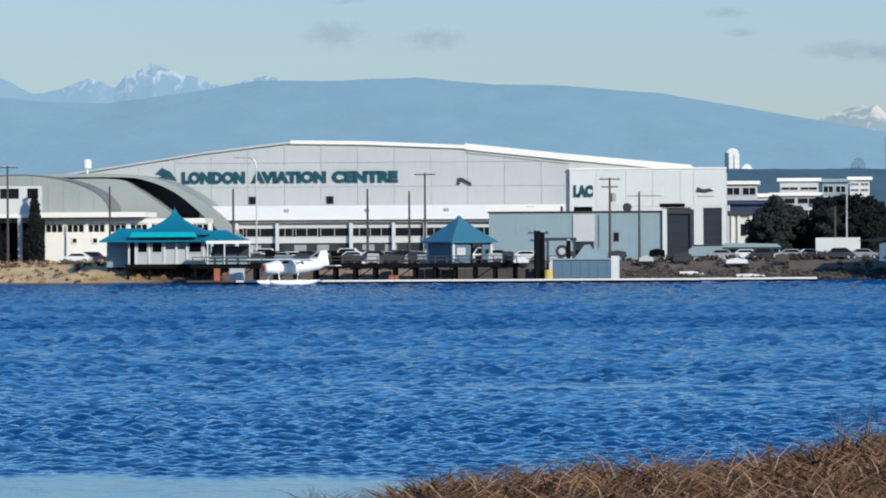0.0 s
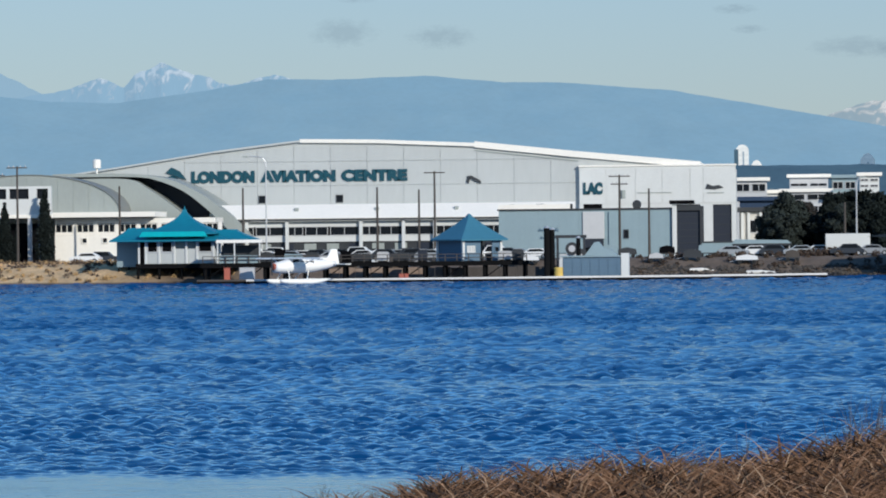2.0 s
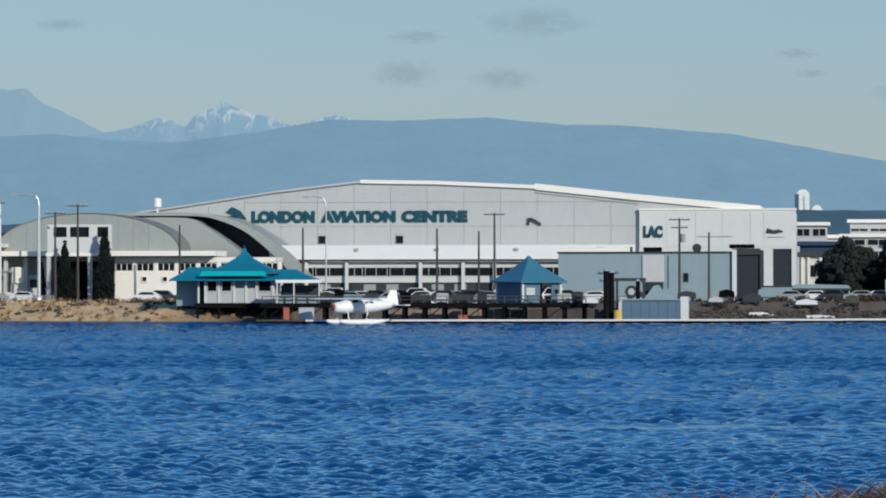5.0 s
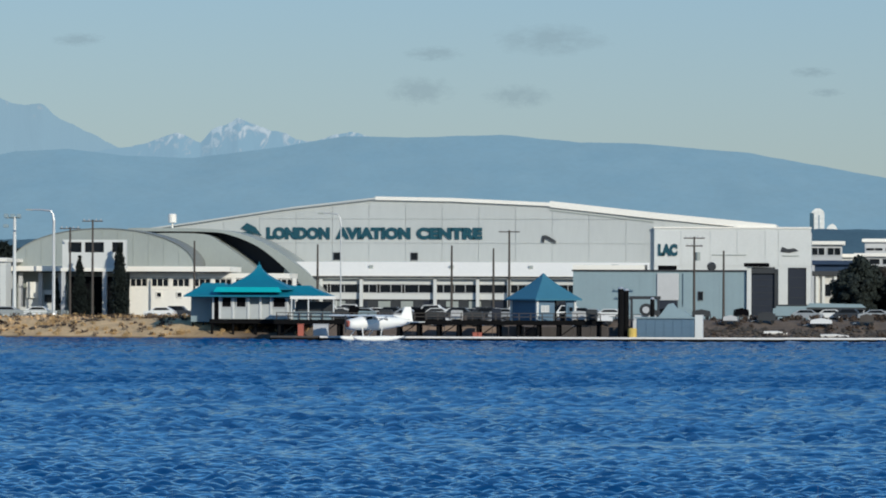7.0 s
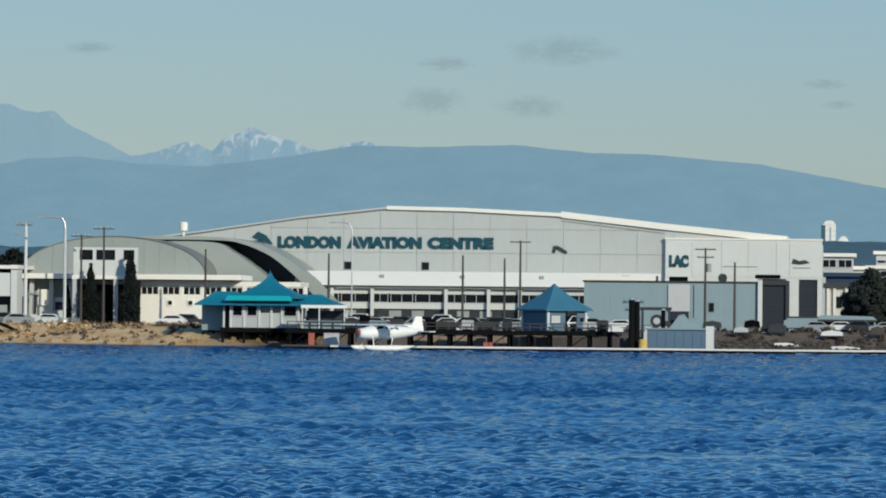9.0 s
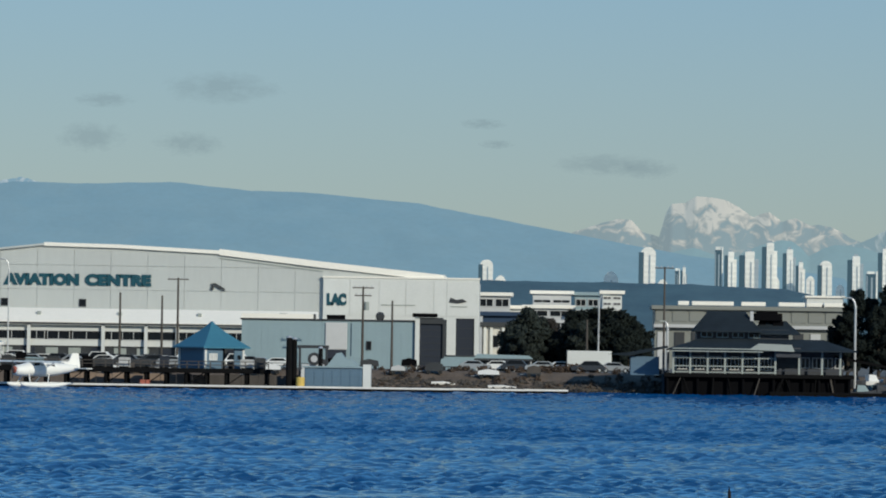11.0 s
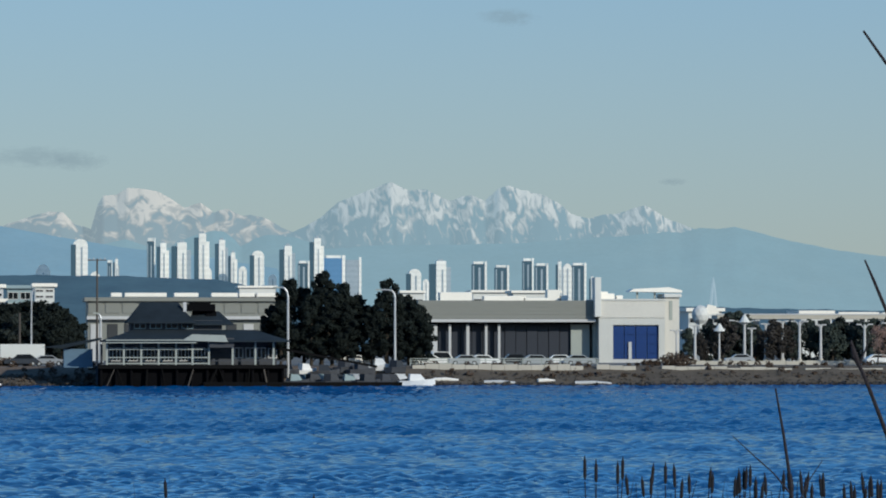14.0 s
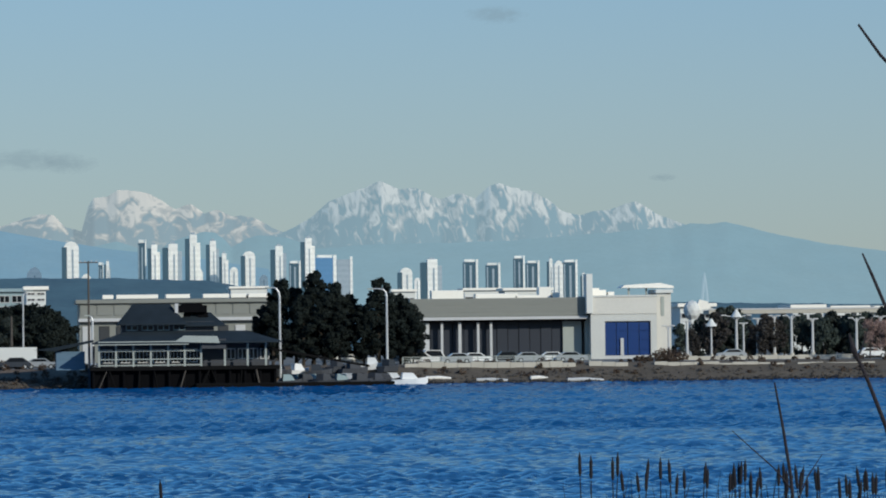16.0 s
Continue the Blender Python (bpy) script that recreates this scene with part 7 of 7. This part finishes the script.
# ---- shrubs, stones and rubble along the far shore ----
def shore_scatter():
    rng = random.Random(5)
    # brown and dark scrub
    clumps = []
    for k in range(190):
        if k < 90:
            b = rng.uniform(-34, 30)
            y = rng.uniform(607, 620)
            r = rng.uniform(0.25, 0.7)
        else:
            b = rng.uniform(100, 222)
            y = rng.uniform(609, 622)
            r = rng.uniform(0.2, 0.6)
        x = bx(b, y)
        clumps.append((x, y, ground_height(x, y) + r * 0.4, r, 34))
    for b, r in ((156, 1.2), (157.5, 1.6), (159.5, 1.3), (152, 0.7), (6, 0.9), (9, 1.1), (3, 0.8)):
        x = bx(b, 619)
        clumps += [(x + 0.8 * i, 619, ground_height(x, 619) + r * 0.5, r * 0.75, 90) for i in (-1, 0, 1)]
    tagged(new("shore_scrub", leaf_mesh("shore_scrub", clumps, 0.2, 2, "scrub")), "brown winter scrub along the far bank", "scrub", kind="stuff")
    M["drytuft"] = mat("tan_dry_tufts", (0.42, 0.28, 0.13), 0.9, vary=0.6, scale=0.6, bump=0)
    for kind_mat, count, seed, lab in (("drytuft", 330, 71, "tan dry grass tufts on the sandy bank"), ("scrub", 340, 72, "dark dead weeds on the sandy bank")):
        tufts = []
        for _ in range(count):
            b, y, r = rng.uniform(-228, -124), rng.uniform(590, 617), rng.uniform(0.18, 0.55)
            if ground_height(bx(b, y), y) < 0.2:
                continue
            tufts.append((bx(b, y), y, ground_height(bx(b, y), y) + r * 0.35, r, 40))
        tagged(new("bank_tufts", leaf_mesh("bank_tufts", tufts, 0.22, seed, kind_mat, 0.2)), lab, "grass", kind="stuff")
    M["rust"] = mat("bare_reddish_twigs", (0.3, 0.2, 0.17), 0.9, vary=0.4, scale=1.0, bump=0)
    for k, b in enumerate((203.5, 207, 211)):
        t = thing("bare_shrub", bx(b, 632), 632, 2.6, "bare reddish winter shrub beside the shore road", "shrub", "bare shrubs")
        part("stem", rod([(0, 0, 0), (0.1, 0, 2), (0, 0, 4.5)], [0.12, 0.08, 0.02], 6), "trunk", t)
        part("twig_crown", bmesh.new(), "rust", t)
        t.children[-1].data = leaf_mesh("twig_crown", [(rng.uniform(-1.2, 1.2), rng.uniform(-1, 1), rng.uniform(1.4, 5.8 - k * 0.7), 0.8, 60) for _ in range(9)], 0.3, 40 + k, "rust", 0.12)

    # rubble stones
    def stones(name, label, lo, hi, count, smin, smax, material, ylo=605.2, yhi=614):
        me = bpy.data.meshes.new(name)
        vs, fs = [], []
        base = [(1, 0, 0), (-1, 0, 0), (0, 1, 0), (0, -1, 0), (0, 0, 1), (0, 0, -1)]
        tri = [(0, 2, 4), (2, 1, 4), (1, 3, 4), (3, 0, 4), (2, 0, 5), (1, 2, 5), (3, 1, 5), (0, 3, 5)]
        for _ in range(count):
            b, y = rng.uniform(lo, hi), rng.uniform(ylo, yhi)
            x = bx(b, y)
            s = rng.uniform(smin, smax) * (1.5 if rng.random() < 0.08 else 1)
            z = ground_height(x, y) + s * 0.2
            i = len(vs)
            q = Euler((rng.random() * 6, rng.random() * 6, rng.random() * 6)).to_matrix()
            for v in base:
                w = q @ Vector([c * s * rng.uniform(0.7, 1.3) for c in v])
                vs.append((x + w.x * 1.2, y + w.y, z + w.z * 0.8))
            fs += [tuple(i + k for k in t) for t in tri]
        me.from_pydata(vs, [], fs)
        me.materials.append(M[material])
        tagged(new(name, me), label, "stones", kind="stuff")
    stones("shore_rubble", "grey-brown rubble stones on the far bank", 98, 225, 620, 0.1, 0.34, "stone", 605.2, 612)
    stones("shore_rubble", "grey rubble stones below the scrub bank", -50, 32, 700, 0.15, 0.4, "stone", 605.5, 611)
    stones("sand_rubble", "tan stones and clods on the sandy bank", -228, -132, 600, 0.1, 0.32, "sand", 606, 616)
    stones("wet_rubble", "dark wet stones at the waterline of the far bank", -48, 228, 1500, 0.12, 0.34, "wetstone", 604.4, 606.6)
    stones("dark_rubble", "dark stones at the foot of the sandy bank", -228, -60, 300, 0.12, 0.3, "stone", 604.6, 606.4)


shore_scatter()


# drift logs and slabs on the right-hand bank, pipes on the sandy one
for i, (b, y, L, rz, mt, lb_) in enumerate([(106, 608, 3.4, 8, "dock", "bleached drift log on the rubble bank"), (118, 607, 4.2, -6, "palegrey", "pale drift log on the rubble bank"), (128.5, 607.5, 2.6, 20, "dock", "bleached drift log on the rubble bank"), (139, 606.3, 5.0, 3, "palegrey", "pale drift log at the water's edge"),
                                            (-196.5, 609, 3.6, 50, "darkwood", "dark timber slipway rail on the sandy bank"), (-194.2, 609, 3.8, 50, "darkwood", "dark timber slipway rail on the sandy bank"), (-20, 608.5, 3.2, 4, "dock", "bleached drift log below the scrub"), (-7, 607.2, 3.8, -3, "dock", "bleached drift log below the scrub")]):
    x = bx(b, y)
    z = ground_height(x, y)
    o = thing("drift_log", x, y, z + 0.12, lb_, "log", "", rz)
    dz = 1.2 if mt == "darkwood" else 0.15
    part("log", rod([(-L / 2, 0, dz if mt == "darkwood" else 0), (0, 0, dz * 0.5), (L / 2, 0, -0.1)], [0.26, 0.24, 0.2], 8), mt, o)


# ---- near bank: dry grass, cattails, bare shrub ----
def blades(name, label, material, seed, spots):
    """Curved flat blades; spots: x, y, z, length, width, lean direction, lean amount."""
    vs, fs = [], []
    for x, y, z, L, w, a, lean in spots:
        i = len(vs)
        dx, dy = math.cos(a), math.sin(a) * 0.6
        for k, f in enumerate((0.0, 0.4, 0.75, 1.0)):
            r = lean * L * f ** 1.8
            px, py, pz = x + dx * r, y + dy * r, z + L * f * (1 - 0.42 * lean * f)
            ww = w * (1 - f * 0.8) / 2
            vs += [(px - ww, py, pz), (px + ww, py, pz)]
        for k in range(3):
            fs.append((i + 2 * k, i + 2 * k + 1, i + 2 * k + 3, i + 2 * k + 2))
    me = bpy.data.meshes.new(name)
    me.from_pydata(vs, [], fs)
    m = M[material].copy()
    n, l = m.node_tree.nodes, m.node_tree.links
    geo = n.new("ShaderNodeNewGeometry")
    ramp = n.new("ShaderNodeValToRGB")
    c = n["Vector Math"].inputs[0].default_value if "Vector Math" in n else (0.2, 0.12, 0.06)
    e = ramp.color_ramp.elements
    e[0].color, e[1].color = (c[0] * 0.2, c[1] * 0.2, c[2] * 0.2, 1), (c[0] * 1.8, c[1] * 1.85, c[2] * 1.9, 1)
    e.new(0.6).color = (c[0] * 0.95, c[1] * 0.9, c[2] * 0.85, 1)
    l.new(geo.outputs["Random Per Island"], ramp.inputs[0])
    l.new(ramp.outputs[0], n["Vector Math"].inputs[0])
    me.materials.append(m)
    return tagged(new(name, me), label, "grass", kind="stuff")


rng = random.Random(11)
spots = []
for k in range(15000):
    y = rng.uniform(38, 52.5)
    x = rng.uniform(-7.5, 4.2)
    tuft = noise2(x, y, 0.9, 4.0)
    L = (0.3 + 0.24 * rng.random() + 0.2 * max(0, tuft)) * (1.0 if y < 51.2 else 0.75)
    a = rng.choice((0.5, 0.8, 2.6, 3.4, 5.5)) + rng.uniform(-0.7, 0.7) + 1.2 * tuft
    spots.append((x, y, ground_height(x, y) - 0.03, L, rng.uniform(0.016, 0.055), a, 0.7 + 0.7 * rng.random()))
blades("dry_grass", "tangled dry brown grass on the near bank", "straw", 1, spots)
# near-black blades stand in for shadow gaps between the grass tufts
M["gapblade"] = mat("dark_dead_weeds", (0.03, 0.02, 0.016), 0.9, vary=0.5, scale=2, bump=0)
spots = []
while len(spots) < 3200:
    y, x = rng.uniform(41, 48.3), rng.uniform(-7.0, 4.2)
    if noise2(x, y * 0.6, 0.55, 9.0) + (0.35 if -4.3 < x < -3.2 else 0) > 0.18:
        spots.append((x, y, ground_height(x, y) - 0.02, rng.uniform(0.2, 0.4), rng.uniform(0.02, 0.06), rng.random() * 6.28, 0.5 + 0.6 * rng.random()))
blades("dead_weeds", "dark blades painting the shadow gaps in the dry grass", "gapblade", 5, spots)
M["straw_pale"] = mat("bleached_straw", (0.2, 0.132, 0.083), 0.85, vary=0.35, scale=3, bump=0)
spots = []
for k in range(520):
    y, x = rng.uniform(39, 48.5), rng.uniform(-6.0, 4.2)
    spots.append((x, y, ground_height(x, y) + 0.08, rng.uniform(0.3, 0.6), rng.uniform(0.014, 0.026), rng.choice((0.3, 0.6, 2.5, 5.8)) + rng.uniform(-0.4, 0.4), 0.6 + 0.5 * rng.random()))
blades("straw_stalks", "long bleached straw stalks bent over the dry grass", "straw_pale", 6, spots)
M["palestraw"] = mat("pale_green_grass", (0.11, 0.11, 0.075), 0.9, vary=0.3, scale=3, bump=0)
spots = [(x, 48.9, ground_height(x, 48.9) - 0.05, rng.uniform(0.26, 0.5), rng.uniform(0.006, 0.012), rng.random() * 6.28, 0.15 + 0.3 * rng.random()) for x in [rng.uniform(-6.5, 3.8) for _ in range(900)]]
blades("thin_grass", "thin pale green grass fringe on the bank edge", "palestraw", 2, spots)
M["darkstalk"] = mat("grey_seed_stalks", (0.07, 0.075, 0.09), 0.9, vary=0.3, scale=3, bump=0)
spots = [(x, 48.8, ground_height(x, 48.8) - 0.05, rng.uniform(0.5, 0.9), rng.uniform(0.008, 0.014), rng.random() * 6.28, 0.1 + 0.2 * rng.random()) for x in [rng.uniform(0.55, 1.5) for _ in range(46)] + [rng.uniform(-2, 2.6) for _ in range(24)]]
blades("seed_stalks", "thin grey seed stalks above the bank edge", "darkstalk", 3, spots)


def cattail(h, seed):
    r = random.Random(seed)
    ob = thing("cattail", 0, 0, 0, "dark dry cattail with a thick brown head", "cattail", "cattails by the water")
    lean = r.uniform(-0.1, 0.1)
    part("stem", rod([(0, 0, 0), (lean * 0.4, 0, h * 0.5), (lean, 0, h - 0.2)], [0.006, 0.005, 0.004], 6), "reed", ob)
    part("head", rod([(lean, 0, h - 0.19), (lean, 0, h - 0.165), (lean * 1.02, 0, h - 0.05), (lean * 1.03, 0, h - 0.03), (lean * 1.04, 0, h)], [0.005, 0.0115, 0.0115, 0.006, 0.002], 8), "reed", ob)
    for k in range(2):
        a = r.choice((-1, 1)) * r.uniform(0.1, 0.35)
        part("leaf", prism([(-0.01, 0), (0.01, 0), (a * 0.5 + 0.008, h * 0.5), (a, h * r.uniform(0.75, 0.95)), (a * 0.5 - 0.008, h * 0.5)], -0.003, 0.003), "reed", ob)
    return ob


CT = [(cattail(1.9, 60 + k), 1.9) for k in range(4)]
rng = random.Random(17)
stems = [(138.9, -24.6, 36), (140.2, -25.4, 36.5), (143.4, -24.8, 36), (145.4, -25.8, 36), (149.4, -26.2, 36.3), (46.5, -29.2, 36), (75.0, -33.0, 36)]
for k in range(46):
    b = 150 + 60 * rng.random() ** 0.9
    stems.append((b, -25.6 - 0.045 * (b - 150) - 4.0 * rng.random() ** 1.2, rng.uniform(35, 37.5)))
for i, (b, top, y) in enumerate(stems):
    src, h = CT[i % 4]
    x = bx(b, y)
    z0 = ground_height(x, y) - 0.05
    s = (ez(top, y) - z0) / h
    if i < 4:
        src.matrix_basis = pose(x, y, z0)
        o = src
    else:
        o = copy_thing(src, pose(x, y, z0, 0, (i * 29 % 13) - 6, i * 20 % 60))
    o.scale = (1.15, 1.15, s)


def bare_shrub():
    y = 8.0
    z0 = ground_height(1.7, y)
    ob = thing("bare_bush", 1.72, y, z0, "bare dark-twigged bush close beside the path", "bush")
    P = lambda b, e: (bx(b, y) - 1.72, 0, ez(e, y) - z0)
    part("branch", rod([(0.0, 0, 0), P(206, -160), P(191, -90), P(186.2, -31), P(184.6, -20), P(182.8, -9.8)], [0.0086, 0.0072, 0.0050, 0.0032, 0.0026, 0.0016], 7), "twig", ob)
    part("twig", rod([P(186.6, -34), P(182.5, -29), P(178, -25), P(173, -20.4)], [0.0018, 0.0014, 0.0012, 0.0007], 6), "twig", ob)
    part("twig", rod([P(187, -38), P(190, -31), P(193.4, -26)], [0.0016, 0.0012, 0.0007], 6), "twig", ob)
    part("branch", rod([(0.02, 0.02, 0), P(222, -150), P(215, -50), P(208.2, -20.4), P(204, -9.5), P(201, -2.5), P(200, 1.0)], [0.0101, 0.0079, 0.0058, 0.0040, 0.0035, 0.0029, 0.0014], 7), "twig", ob)
    part("bud", rod([P(202.2, -5.6), P(200.9, -2.6), P(200.0, 0.6)], [0.0029, 0.0061, 0.0022], 7), "twig", ob)
    part("twig", rod([P(201.8, -4.5), P(203.3, -1.2), P(204.2, 2.2)], [0.0022, 0.0016, 0.0007], 6), "twig", ob)
    part("branch", rod([(0.05, 0.0, 0), P(238, -120), P(228, -40), P(213, -3), P(208, 7.8), P(205.4, 14), P(203.2, 19)], [0.0101, 0.0086, 0.0058, 0.0036, 0.0033, 0.0029, 0.0016], 7), "twig", ob)
    part("branch", rod([(0.06, 0.03, 0), P(250, -100), P(240, 10), P(218, 53), P(208, 63.5), P(203, 70.5)], [0.0101, 0.0086, 0.0065, 0.0036, 0.0030, 0.0022], 7), "twig", ob)


bare_shrub()


# ---- faint clouds far off ----
def cloud_material():
    m = bpy.data.materials.new("thin_grey_cloud")
    m.use_nodes = True
    n, l = m.node_tree.nodes, m.node_tree.links
    n.remove(n["Principled BSDF"])
    tc, mp, nz, gr = n.new("ShaderNodeTexCoord"), n.new("ShaderNodeMapping"), n.new("ShaderNodeTexNoise"), n.new("ShaderNodeTexGradient")
    gr.gradient_type = "SPHERICAL"
    l.new(tc.outputs["Object"], gr.inputs["Vector"])
    info = n.new("ShaderNodeObjectInfo")
    mp.inputs["Scale"].default_value = (2.4, 1, 1.6)
    l.new(tc.outputs["Object"], mp.inputs["Vector"])
    sh = n.new("ShaderNodeVectorMath")
    sh.operation = "ADD"
    l.new(mp.outputs[0], sh.inputs[0])
    l.new(info.outputs["Location"], sh.inputs[1])
    l.new(sh.outputs[0], nz.inputs["Vector"])
    nz.inputs["Scale"].default_value, nz.inputs["Detail"].default_value, nz.inputs["Roughness"].default_value = 1.7, 8, 0.65
    mu = n.new("ShaderNodeMath")
    mu.operation = "MULTIPLY"
    l.new(nz.outputs["Fac"], mu.inputs[0])
    l.new(gr.outputs["Fac"], mu.inputs[1])
    mr = n.new("ShaderNodeMapRange")
    mr.inputs["From Min"].default_value, mr.inputs["From Max"].default_value, mr.inputs["To Max"].default_value = 0.16, 0.42, 0.4
    l.new(mu.outputs[0], mr.inputs["Value"])
    em, tr, mx = n.new("ShaderNodeEmission"), n.new("ShaderNodeBsdfTransparent"), n.new("ShaderNodeMixShader")
    em.inputs["Color"].default_value = (0.27, 0.35, 0.40, 1)
    l.new(mr.outputs[0], mx.inputs[0])
    l.new(tr.outputs[0], mx.inputs[1])
    l.new(em.outputs[0], mx.inputs[2])
    l.new(mx.outputs[0], n["Material Output"].inputs["Surface"])
    return m


M["cloud"] = cloud_material()
for b, e, w, h in ((-96, 54.2, 8, 2.0), (-70, 57.2, 15, 4.2), (-77, 44.7, 9, 3.2), (-99, 46, 9, 4), (-9, 45.5, 4.5, 1.2), (15, 41.4, 13, 3.0), (24, 40.5, 8, 2.6), (-176, 57.5, 7, 1.8), (157, 36.4, 4, 1.0), (-12, 50, 6, 1.4), (120, 73, 8, 2.5)):
    bm = bmesh.new()
    ring = [bm.verts.new((math.cos(k * 0.3927), 0.06 * math.sin(k * 1.7), math.sin(k * 0.3927))) for k in range(16)]
    mid = bm.verts.new((0, -0.1, 0))
    for k in range(16):
        bm.faces.new((mid, ring[k], ring[(k + 1) % 16]))
    o = new("cloud", mesh_of("cloud", bm, "cloud", True))
    y = 4880
    o.matrix_basis = pose(bx(b, y), y, ez(e, y)) @ Matrix.Diagonal((bx(w, y) * 1.35, 60, h * y / 1000 * 1.35, 1))
    o.visible_shadow = False
    tagged(o, "thin grey wisp of cloud in the pale sky", "cloud", kind="structure")
